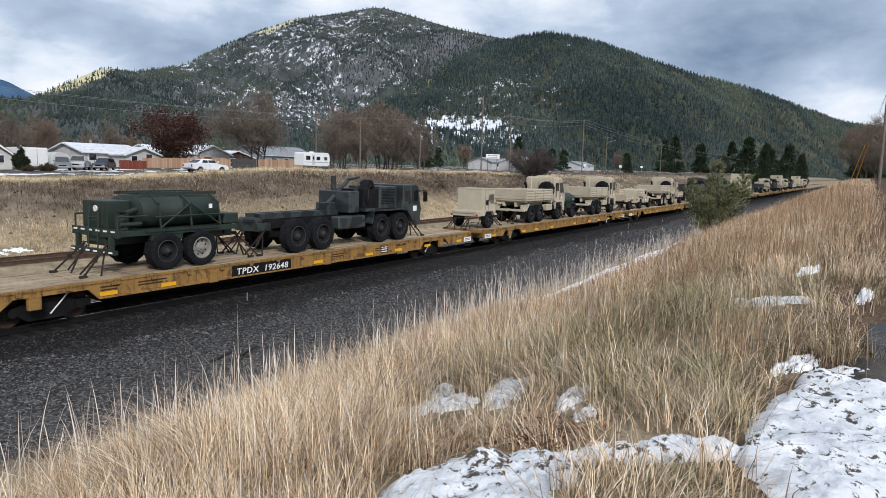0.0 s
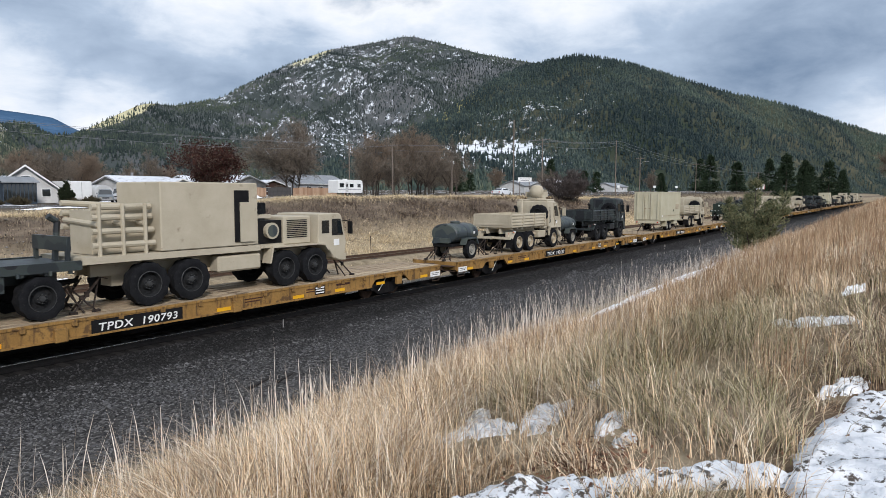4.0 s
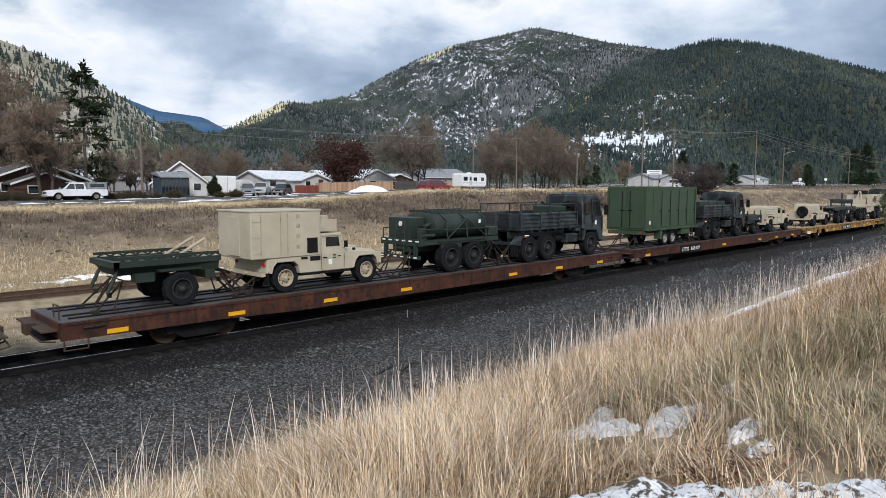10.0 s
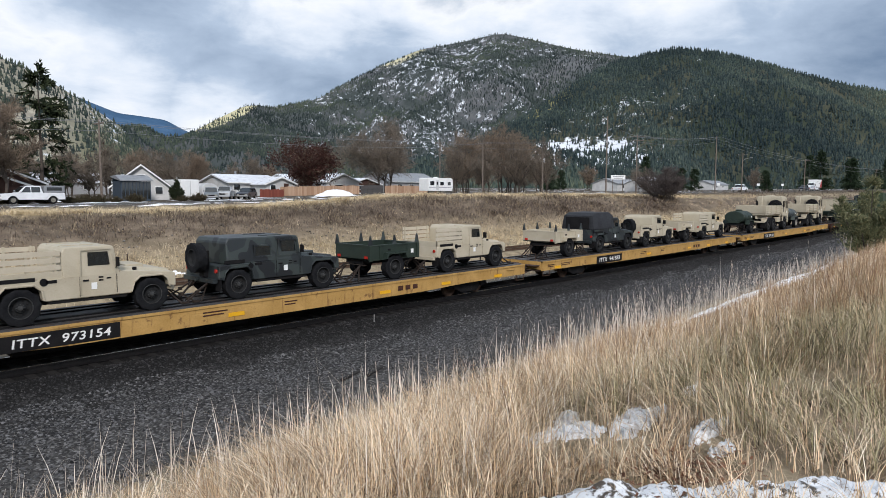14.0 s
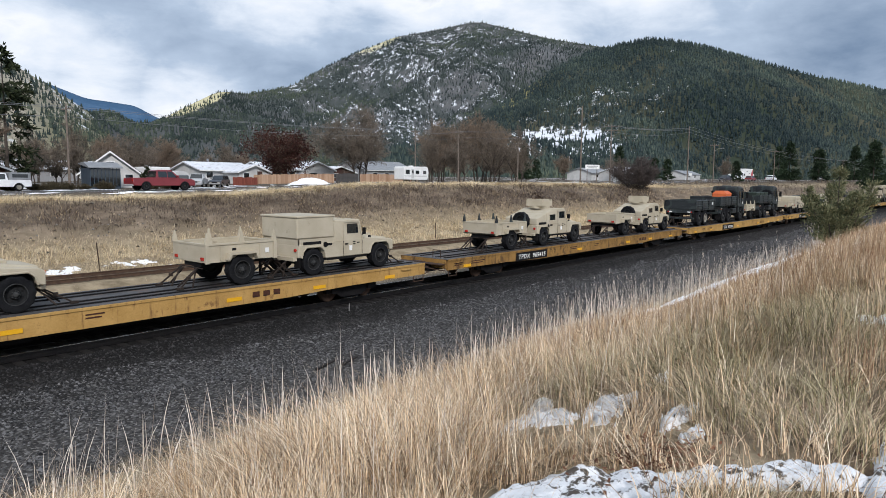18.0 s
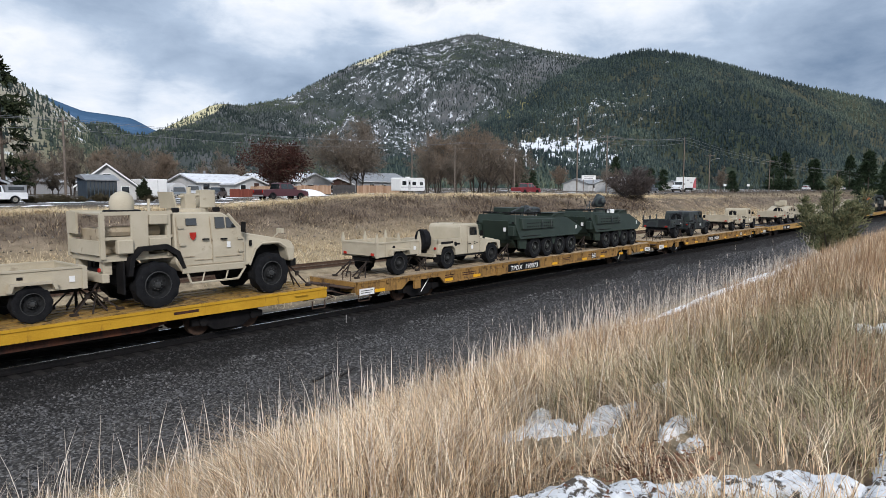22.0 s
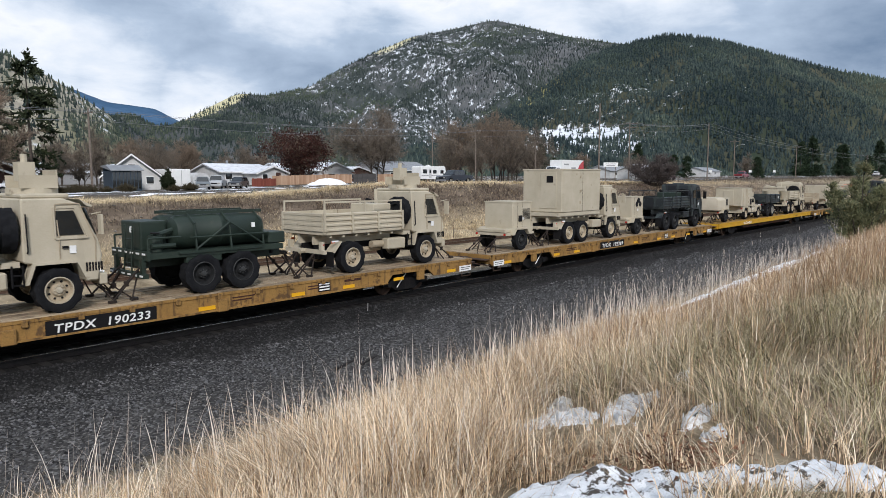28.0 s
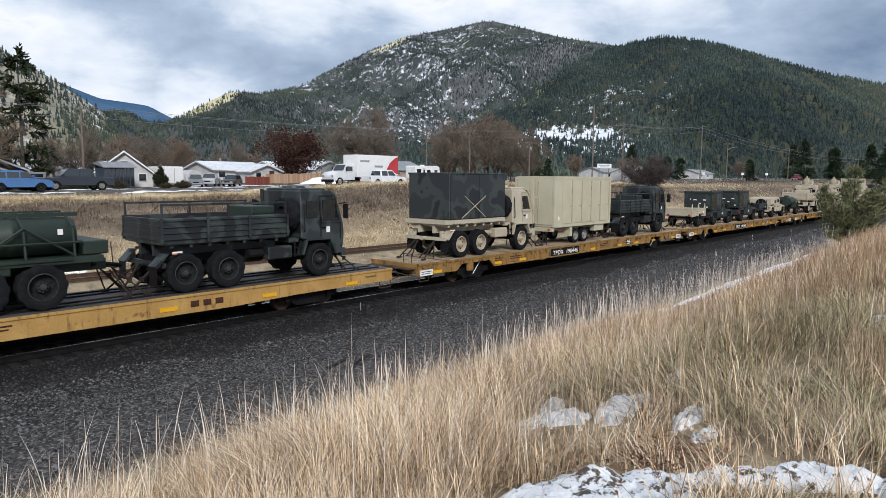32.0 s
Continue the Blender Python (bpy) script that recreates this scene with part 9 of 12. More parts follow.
def build_snow():
    for i, (x, y, a, b, turn, th) in enumerate(SNOW):
        c, s = math.cos(radians(turn)), math.sin(radians(turn))
        step = max(0.014, a / 50)

        def height(X, Y):
            u, v = ((X - x) * c + (Y - y) * s) / a, (-(X - x) * s + (Y - y) * c) / b
            if y < 4:
                # ragged edge, nearly level top
                m = 0.75 - u * u - v * v + 2.6 * fbm(u * 2.2, v * 2.6, i, 5, 0.7)
                return np.minimum(0.1 * m, 0.05 + 0.01 * m) + 0.02 * fbm(X * 9, Y * 9, i + 60, 3)
            top = np.minimum(0.2 * th, 0.4 * th * (1 - u * u - v * v))
            return top - 0.012 + 0.05 * fbm(X * 5.4, Y * 6.2, i, 5, 0.75) + 0.06 * fbm(X * 1.7, Y * 2.2, i + 40, 3)
        snow_sheet("snow_patch", "thin melting snow lying in dry grass", np.arange(x - a * 1.5, x + a * 1.5, step), np.arange(y - max(a * abs(s), b) * 1.8, y + max(a * abs(s), b) * 1.8, step), height)

    def berm(X, Y):
        # thin ploughed snow at the road's edge, in lobes
        top = np.full(X.shape, -1.0)
        for x, y, a, b, turn in BERM:
            c, q = math.cos(radians(turn)), math.sin(radians(turn))
            u, v = ((X - x) * c + (Y - y) * q) / a, (-(X - x) * q + (Y - y) * c) / b
            top = np.maximum(top, 0.13 * (1 - (u * u + v * v) ** 1.5))
        lump = np.clip(fbm(X * 5.5, Y * 5.5, 71, 4, 0.6), -0.5, 1)
        return np.minimum(top, 0.06 + 0.03 * top) + 0.06 * lump + 0.022 * fbm(X * 17, Y * 17, 5, 4, 0.6) - 0.01
    snow_sheet("snow_berm", "dirty ploughed snow bank along the verge", np.arange(1.8, 7.0, 0.022), np.arange(-1.3, 2.6, 0.022), berm, "grimy_snow")


build_snow()


def in_snow(x, y):
    k = np.zeros(len(x), bool)
    for sx, sy, a, b, turn, _ in SNOW:
        c, s = math.cos(radians(turn)), math.sin(radians(turn))
        k |= (((x - sx) * c + (y - sy) * s) / a) ** 2 + ((-(x - sx) * s + (y - sy) * c) / b) ** 2 < (1.05 if sy < 4 else 0.7)
    return k


def berm_zone(x, y):
    k = np.zeros(len(x), bool)
    for bx, by, a, b, turn in BERM:
        c, q = math.cos(radians(turn)), math.sin(radians(turn))
        k |= (((x - bx) * c + (y - by) * q) / a) ** 2 + ((-(x - bx) * q + (y - by) * c) / b) ** 2 < 1.05
    return k


def verge(x):
    """Where snow lies along the foot of the slope."""
    return np.interp(x, [14, 18, 28.5, 37.6, 48, 60, 80], [7.7, 8.2, 9.15, 9.95, 10.5, 11.1, 11.8])


def mown(x, y):
    """Grass is beaten down beside that snow."""
    s = y - verge(x)
    k = np.interp(s, [-3.2, -2.0, -0.7, 0.3, 0.6], [1.0, 0.5, 0.1, 0.1, 1.0])
    return 1 - (1 - k) * np.interp(x, [13, 18, 64, 75], [0, 1, 1, 0]) * (y < 13)


def grass_field(name, label, rng, n, area, per, spread, hgt, wid, lean, mat, segs=3, wind=(-0.1, 0.0), thin=None):
    x, y = area(rng, n)
    near = (np.hypot(x, y) < 14) & (rng.uniform(0, 1, n) > 0.22)
    keep = ~in_snow(x, y) & ~(near & (in_snow(x * 1.07, y * 1.07) | in_snow(x * 1.14, y * 1.14) | in_snow(x * 1.22, y * 1.22))) & ~berm_zone(x, y) & (np.hypot(x, y) > 2.3)
    if thin is not None:
        keep &= rng.uniform(0, 1, n) < thin(x, y)
    x, y = x[keep], y[keep]
    d = np.hypot(x, y)
    h = hgt(x, y) * mown(x, y) * (0.82 + 0.65 * fbm(x * 0.8, y * 0.8, 9, 4))
    w = wid * np.interp(d, [3, 10, 30, 80, 160], [0.8, 1.0, 2.4, 5.0, 9.0])
    P = tufts(rng, x, y, per, np.full(len(x), spread) * np.interp(d, [5, 40], [1, 2.2]), h, w, lean, wind)
    V, F = blades(*P, segs=segs)
    return tagged(new(name, mesh_np(name, V, F, mat)), label, "grass", kind="stuff")


def build_grass():
    rng = np.random.default_rng(12)

    def near(r, n):
        d = 2.0 + 16.0 * r.uniform(0, 1, n) ** 1.15
        a = np.radians(r.uniform(-12, 101, n))
        x, y = d * np.sin(a), d * np.cos(a)
        return x, y

    def slope_h(x, y):
        return np.interp(y, [-1, 0.8, 2.0, 4.0, 6.5, 8.0, 9.2, 11], [0.4, 0.45, 0.55, 0.7, 0.76, 0.74, 0.66, 0.5])

    def on_bank(x, y):
        edge = 8.9 + np.clip(x - 14, 0, 40) * 0.04 + 0.7 * fbm(x * 0.5, y * 0.1, 40, 3)
        low = np.where(x < 6.3, 0.25, np.where(x < 9.5, -0.12, -0.4))
        return ((y < edge) & (y > low)) * np.clip(0.12 + (edge - y) / 1.7, 0, 1) * np.where(x > 6.3, 1.0, np.interp(y, [-0.4, 0.9, 1.6], [0.3, 0.6, 1.0])) * np.interp(fbm(x * 0.8, y * 0.8, 21, 4), [-0.6, 0.0, 0.5], [0.35, 0.9, 1.0])
    grass_field("bank_grass", "tall dry golden grass on the bank", rng, 6200, near, 16, 0.09, slope_h, 0.0086, 0.55, M["straw"], 3, thin=lambda x, y: on_bank(x, y) * np.where((y < 3.0) & (x > 4.2), 0.36, 1.0))
    grass_field("bank_undergrowth", "matted short dry grass", rng, 6800, near, 11, 0.18, lambda x, y: 0.36 + 0 * x, 0.0088, 1.1, M["thatch"], 3, thin=on_bank)

    def olive(x, y):
        return on_bank(x, y) * np.interp(y, [2.6, 4.0], [1, 0]) * (x > 4.0) * np.interp(np.hypot(x, y), [9.0, 12.5], [1, 0.15]) * np.interp(fbm(x * 0.5, y * 0.5, 88, 3), [-0.55, -0.05], [0, 1])
    grass_field("olive_grass", "long bent olive-green grass", rng, 8000, near, 14, 0.12, lambda x, y: 0.62 + 0 * x, 0.0076, 0.95, M["olive_grass"], 4, wind=(-0.15, 0.1), thin=olive)

    grass_field("verge_tuft", "flattened olive tussock beside the ploughed snow", rng, 210, lambda r, n: (r.normal(3.4, 0.15, n), r.normal(0.82, 0.15, n)), 12, 0.08, lambda x, y: 0.15 + 0 * x, 0.007, 1.3, M["olive_grass"], 4, wind=(0.35, -0.15))

    def mid(r, n):
        x = 12 + 110 * r.uniform(0, 1, n) ** 1.6
        return x, r.uniform(-5, 11, n)
    grass_field("far_bank_grass", "dry golden grass along the railway bank", rng, 9000, mid, 13, 0.18, lambda x, y: slope_h(x, y) * 0.92, 0.0062, 0.38, M["straw"], 2, thin=on_bank)

    def weeds(x, y):
        return on_bank(x, y) * np.interp(fbm(x * 0.22, y * 0.4, 55, 3) + np.interp(y, [0, 2, 6, 9], [0.15, 0.25, 0.1, -0.5]), [0.05, 0.3], [0, 1])
    grass_field("red_weeds", "reddish-brown dead weeds on the bank", rng, 3900, lambda r, n: (6 + 70 * r.uniform(0, 1, n) ** 1.5, r.uniform(-1.5, 8, n)), 14, 0.14, lambda x, y: 0.85 + 0 * x, 0.006, 0.22, M["red_weed"], 3, thin=weeds)

    # stalks with feathery heads
    n = 2600
    x, y = near(rng, n)
    k = (rng.uniform(0, 1, n) < on_bank(x, y) * np.interp(y, [5.0, 6.0, 6.8, 7.4], [0.8, 0.5, 0.15, 0.0])) & ~berm_zone(x, y) & (np.hypot(x, y) > 3.2) & (y > 2.4)
    x, y = x[k], y[k]
    x2 = 10 + 60 * rng.uniform(0, 1, 1500) ** 1.4
    y2 = verge(x2) + np.interp(x2, [10, 22], [-0.9, 0.3]) + rng.normal(0.05, 0.5, 1500)
    x, y = np.r_[x, x2], np.r_[y, y2]
    n = len(x)
    d = np.hypot(x, y)
    P = np.stack([x, y, ground_z(x, y)], -1)
    h = 0.5 + 0.85 * rng.uniform(0, 1, n) ** 1.5
    w = 0.0048 * np.interp(d, [3, 10, 30, 80], [0.8, 1.0, 2.0, 4.0])
    yaw, lean = rng.uniform(0, 6.28, n), np.abs(rng.normal(0.0, 0.28, n)) + 0.02
    V, F = blades(P, h, w, yaw, lean, 4, 0.5)
    top = P + np.array([0, 0, 1.0]) * (h * (1 - 0.35 * lean))[:, None] + np.stack([np.cos(yaw), np.sin(yaw), 0 * yaw], -1) * (lean * h)[:, None]
    k5 = np.repeat(np.arange(n)[x > 9], 6)
    PP = top[k5] - np.array([0, 0, 1.0]) * rng.uniform(0.0, 0.16, len(k5))[:, None]
    V2, F2 = blades(PP, np.full(len(k5), 0.035) * rng.uniform(0.6, 1.5, len(k5)), w[k5] * 1.1, rng.uniform(0, 6.28, len(k5)), rng.uniform(0.3, 0.8, len(k5)), 2, 0.6)
    tagged(new("seed_stalks", mesh_np("seed_stalks", np.r_[V, V2], np.r_[F, F2 + len(V)], M["stalk"])), "tall seed-headed grass stalks", "grass", kind="stuff")

    # tall single stems along the gravel's edge, leaning over it
    n = 560
    x = rng.uniform(0.5, 17, n)
    y = 8.75 - 2.0 * rng.uniform(0, 1, n) ** 1.6 + 0.5 * fbm(x * 0.8, x * 0, 45, 3)
    P = np.stack([x, y, ground_z(x, y)], -1)
    h = 0.55 + 0.8 * rng.uniform(0, 1, n) ** 1.7
    V, F = blades(P, h, np.interp(x, [2, 17], [0.014, 0.018]) * rng.uniform(0.7, 1.3, n), rng.normal(0.25, 1.2, n), np.abs(rng.normal(0.2, 0.2, n)), 4, 0.45)
    tagged(new("edge_stems", mesh_np("edge_stems", V, F, M["stalk"])), "tall single straw stems at the gravel's edge", "grass", kind="stuff")

    # the far bank
    def far(r, n):
        return -8 + 170 * r.uniform(0, 1, n) ** 1.25, r.uniform(36.2, 57, n)

    def far_thin(x, y):
        t = np.interp(y, [36, 38, 41, 43, 44.5, 48.5, 53, 56.5], [0.85, 1, 1, 0.75, 0.25, 0.25, 0.25, 0.05])
        t = np.where((x < 47) & (y > 51.5), 0.04, t)
        return t * np.interp(fbm(x * 0.25, y * 0.4, 61, 4), [-0.5, 0.1], [0.35, 1])
    grass_field("far_bank_grass_pale", "pale dry grass on the far bank", rng, 13000, far, 12, 0.36, lambda x, y: np.interp(y, [36, 40, 44, 48, 50, 55], [0.55, 0.7, 0.6, 0.5, 0.6, 0.3]), 0.0048, 1.25, M["straw_far"], 3, thin=far_thin)
    # brighter swaths at the bank's foot and along its crest
    grass_field("bank_foot_grass", "pale golden grass lying along the foot of the bank", rng, 7000, lambda r, n: (-8 + 130 * r.uniform(0, 1, n) ** 1.2, np.where(r.uniform(0, 1, n) < 0.4, r.uniform(35.8, 42.5, n), r.normal(50.2, 0.5, n))), 13, 0.34, lambda x, y: 0.62 + 0 * x, 0.005, 1.0, M["straw_pale"], 2, wind=(0.5, 0.1), thin=lambda x, y: np.where(y > 46, 1.0, np.interp(fbm(x * 0.2, y * 0.35, 91, 4), [-0.4, 0.15], [0.15, 1])))
    grass_field("far_bank_brush", "grey-brown dead brush on the far bank", rng, 5200, lambda r, n: (-8 + 118 * r.uniform(0, 1, n), r.uniform(44.6, 49.4, n)), 11, 0.4, lambda x, y: 0.6 + 0.35 * fbm(x * 0.5, y * 0.5, 19, 3), 0.007, 0.8, M["brush"], 3, thin=lambda x, y: np.interp(fbm(x * 0.16, y * 0.5, 119, 4), [-0.25, 0.15], [0.08, 1]))
    grass_field("valley_scrub", "brown leafless scrub along the valley floor", rng, 1900, lambda r, n: (115 + 420 * r.uniform(0, 1, n), r.uniform(37.5, 56, n)), 9, 0.9, lambda x, y: 1.3 + 0 * x, 0.006, 0.5, M["brush"], 2, thin=lambda x, y: np.interp(fbm(x * 0.05, y * 0.1, 14, 3), [-0.3, 0.2], [0.1, 1]) * np.interp(x, [115, 170], [0.3, 1]))
    grass_field("siding_grass", "sparse straw between the tracks", rng, 2600, lambda r, n: (-8 + 120 * r.uniform(0, 1, n) ** 1.2, r.uniform(24.6, 31.2, n)), 8, 0.2, lambda x, y: 0.32 + 0 * x, 0.005, 0.5, M["straw_far"], 3)


build_grass()


def bank_rocks():
    """Loose stones on the bare slope across the tracks."""
    rng = np.random.default_rng(19)
    n = 1500
    x, y = rng.uniform(-8, 110, n), rng.normal(44.8, 1.8, n)
    size = rng.uniform(0.04, 0.11, n) * np.where(rng.uniform(0, 1, n) < 0.02, 2.2, 1.0)
    o = np.array([(1, 0, 0), (-1, 0, 0), (0, 1, 0), (0, -1, 0), (0, 0, 0.8), (0, 0, -0.4)])
    f = np.array([(0, 2, 4), (2, 1, 4), (1, 3, 4), (3, 0, 4), (2, 0, 5), (1, 2, 5), (3, 1, 5), (0, 3, 5)])
    V = o[None] * rng.uniform(0.55, 1.4, (n, 6, 1)) * size[:, None, None] + np.stack([x, y, ground_z(x, y) + size * 0.2], -1)[:, None]
    F = f[None] + (np.arange(n) * 6)[:, None, None]
    tagged(new("bank_stones", mesh_np("bank_stones", V.reshape(-1, 3), F.reshape(-1, 3), random_tone("bank_stone", [(0.04, 0.035, 0.03), (0.09, 0.078, 0.065), (0.16, 0.14, 0.12), (0.26, 0.24, 0.22)]))), "loose brown and grey stones on a bare slope", "stones", kind="stuff")


bank_rocks()


def fallen_leaves():
    rng = np.random.default_rng(31)
    n = 700
    x, y = 3.85 + rng.normal(0, 0.2, n), 1.55 + rng.normal(0, 0.16, n)
    m = n // 3
    x[:m], y[:m] = rng.uniform(4.2, 11.0, m), rng.uniform(-0.1, 1.3, m)
    z = ground_z(x, y) + rng.uniform(0.01, 0.09, n)
    a, b = rng.uniform(0, 6.28, n), rng.uniform(-0.6, 0.6, n)
    s = rng.uniform(0.008, 0.019, n)
    q = np.array([(-1, -0.6), (1, -0.5), (0.8, 0.6), (-0.9, 0.5)])
    c, sn = np.cos(a)[:, None], np.sin(a)[:, None]
    V = np.stack([(q[:, 0] * c - q[:, 1] * sn) * s[:, None] + x[:, None], (q[:, 0] * sn + q[:, 1] * c) * s[:, None] + y[:, None], z[:, None] + q[:, 0] * np.sin(b)[:, None] * s[:, None]], -1)
    F = np.arange(n * 4).reshape(n, 4)
    tagged(new("fallen_leaves", mesh_np("fallen_leaves", V.reshape(-1, 3), F, random_tone("dead_leaf", [(0.06, 0.026, 0.014), (0.15, 0.065, 0.036), (0.25, 0.12, 0.065)]))), "curled red-brown fallen leaves", "leaves", kind="stuff")


fallen_leaves()

# asphalt verge and small things by the track
M["siding_stake"] = mottled("dull_stake_steel", (0.18, 0.18, 0.18), (0.28, 0.28, 0.27), 9.0, 0.6)


def build_small():
    xs, ys = np.arange(-8, 40.2, 0.3), np.arange(-7, 0.2, 0.25)
    X, Y = np.meshgrid(xs, ys, indexing="ij")
    edge = np.interp(X, [4, 6.6, 7.4, 8.4, 9.5, 14], [-0.32, -0.3, -0.15, -0.2, -0.5, -0.9]) + 0.12 * fbm(X * 1.2, X * 0, 3, 3)
    Yc = np.where(Y > -0.6, np.minimum(Y, edge), Y)
    v = np.stack([X, Yc, ground_z(X, Yc) + 0.03], -1).reshape(-1, 3)
    tagged(new("pavement", mesh_np("pavement", v, grid_faces(len(xs), len(ys)), mottled("worn_asphalt", (0.045, 0.045, 0.047), (0.075, 0.074, 0.073), 1.2, 0.9, fine=120.0, dirt=(0.1, 0.09, 0.08), bumpy=0.5), True)), "worn asphalt edge of the road", "pavement", kind="structure")
    # soil turned up with the ploughed snow
    xs, ys = np.arange(5.6, 7.6, 0.03), np.arange(-0.8, 0.45, 0.03)
    X, Y = np.meshgrid(xs, ys, indexing="ij")
    Hh = 0.06 * (1 - ((X - 6.5) / 0.6) ** 2 - ((Y + 0.2) / 0.22) ** 2) + 0.05 * fbm(X * 7, Y * 7, 15, 4, 0.65)
    v = np.stack([X, Y, ground_z(X, Y) + np.clip(Hh, -0.05, 1) + 0.02], -1).reshape(-1, 3)
    f = grid_faces(len(xs), len(ys))
    f = f[(Hh.ravel()[f] > -0.02).any(1)]
    used, inv = np.unique(f, return_inverse=True)
    tagged(new("soil_heap", mesh_np("soil_heap", v[used], inv.reshape(-1, 4), mottled("dark_soil", (0.03, 0.026, 0.023), (0.1, 0.085, 0.072), 6.0, 0.95, fine=50.0, bumpy=0.8), True)), "dark crumbly soil heaped at the snow's edge", "soil", kind="stuff")
    st = thing("marker_stake", "thin grey steel marker stake in ballast", "stake")
    part("post", Kit().rod((0, 0, -0.2), (0, 0, 0.28), 0.02, 6), M["siding_stake"], st)
    st.matrix_basis = pose(16.1, 18.2, at_ground(16.1, 18.2), 2, 0, 0)
    for x, y in ((11.8, 14.35), (12.6, 14.2)):
        deb = thing("debris", "flat dark scrap of wood on gravel", "debris")
        part("plank", Kit().box(-0.55, 0.55, -0.06, 0.06, 0, 0.04).bevel(0.01), M["tie"], deb)
        deb.matrix_basis = pose(x, y, at_ground(x, y) + 0.01, 0, 2, 24)
    for x, y, h in ((15.2, 37.2, 1.6), (27.0, 37.8, 1.4), (43.0, 37.5, 1.4)):
        fp = thing("fence_post", "thin rusty fence post in dry grass", "post", "posts on the far bank")
        part("post", Kit().rod((0, 0, -0.3), (0, 0, h), 0.03, 6), M["rust"], fp)
        fp.matrix_basis = pose(x, y, at_ground(x, y), 4, -6, 0)


build_small()

# ---------------------------------------------------------------- trees and shrubs
def strips(A, B, wa, wb, rng):
    """Thin flat twigs from points A to points B."""
    n = len(A)
    d = B - A
    s = np.cross(d, rng.normal(0, 1, (n, 3)))
    s /= np.linalg.norm(s, axis=1, keepdims=True) + 1e-9
    wa, wb = np.broadcast_to(wa, n)[:, None] / 2, np.broadcast_to(wb, n)[:, None] / 2
    V = np.stack([A - s * wa, A + s * wa, B + s * wb, B - s * wb], 1).reshape(-1, 3)
    return V, np.arange(n * 4).reshape(n, 4)


def fork(A, B, per, length, spread, rise, rng, start=0.25):
    """Branches leaving the segments A-B."""
    k = np.repeat(np.arange(len(A)), per)
    t = rng.uniform(start, 1.0, len(k))
    P = A[k] + (B - A)[k] * t[:, None]
    d = (B - A)[k]
    L = np.linalg.norm(d, axis=1, keepdims=True)
    d = d / L + rng.normal(0, spread, (len(k), 3)) + np.array([0, 0, rise])
    d /= np.linalg.norm(d, axis=1, keepdims=True)
    return P, P + d * (np.broadcast_to(length, len(k)) * rng.uniform(0.6, 1.25, len(k)))[:, None]


def tones(name, a, b):
    return random_tone(name, [a, tuple((p + q) / 2 for p, q in zip(a, b)), b])


M["bark"] = mottled("tree_bark", (0.05, 0.04, 0.033), (0.1, 0.08, 0.065), 4.0, 0.9, bumpy=0.5)
M["twig_grey"] = tones("grey_brown_twigs", (0.1, 0.08, 0.062), (0.22, 0.18, 0.14))
M["twig_brown"] = tones("brown_twigs", (0.12, 0.088, 0.064), (0.27, 0.205, 0.15))
M["leaf_red"] = tones("dark_red_leaves", (0.026, 0.011, 0.009), (0.07, 0.024, 0.016))
M["shrub_dark"] = tones("dark_evergreen", (0.012, 0.02, 0.01), (0.04, 0.05, 0.02))
M["juniper"] = random_tone("juniper_needles", [(0.05, 0.06, 0.032), (0.135, 0.148, 0.075), (0.225, 0.23, 0.12), (0.33, 0.3, 0.17)])
M["pine"] = random_tone("pine_needles", [(0.012, 0.024, 0.012), (0.024, 0.042, 0.02), (0.04, 0.06, 0.028)])


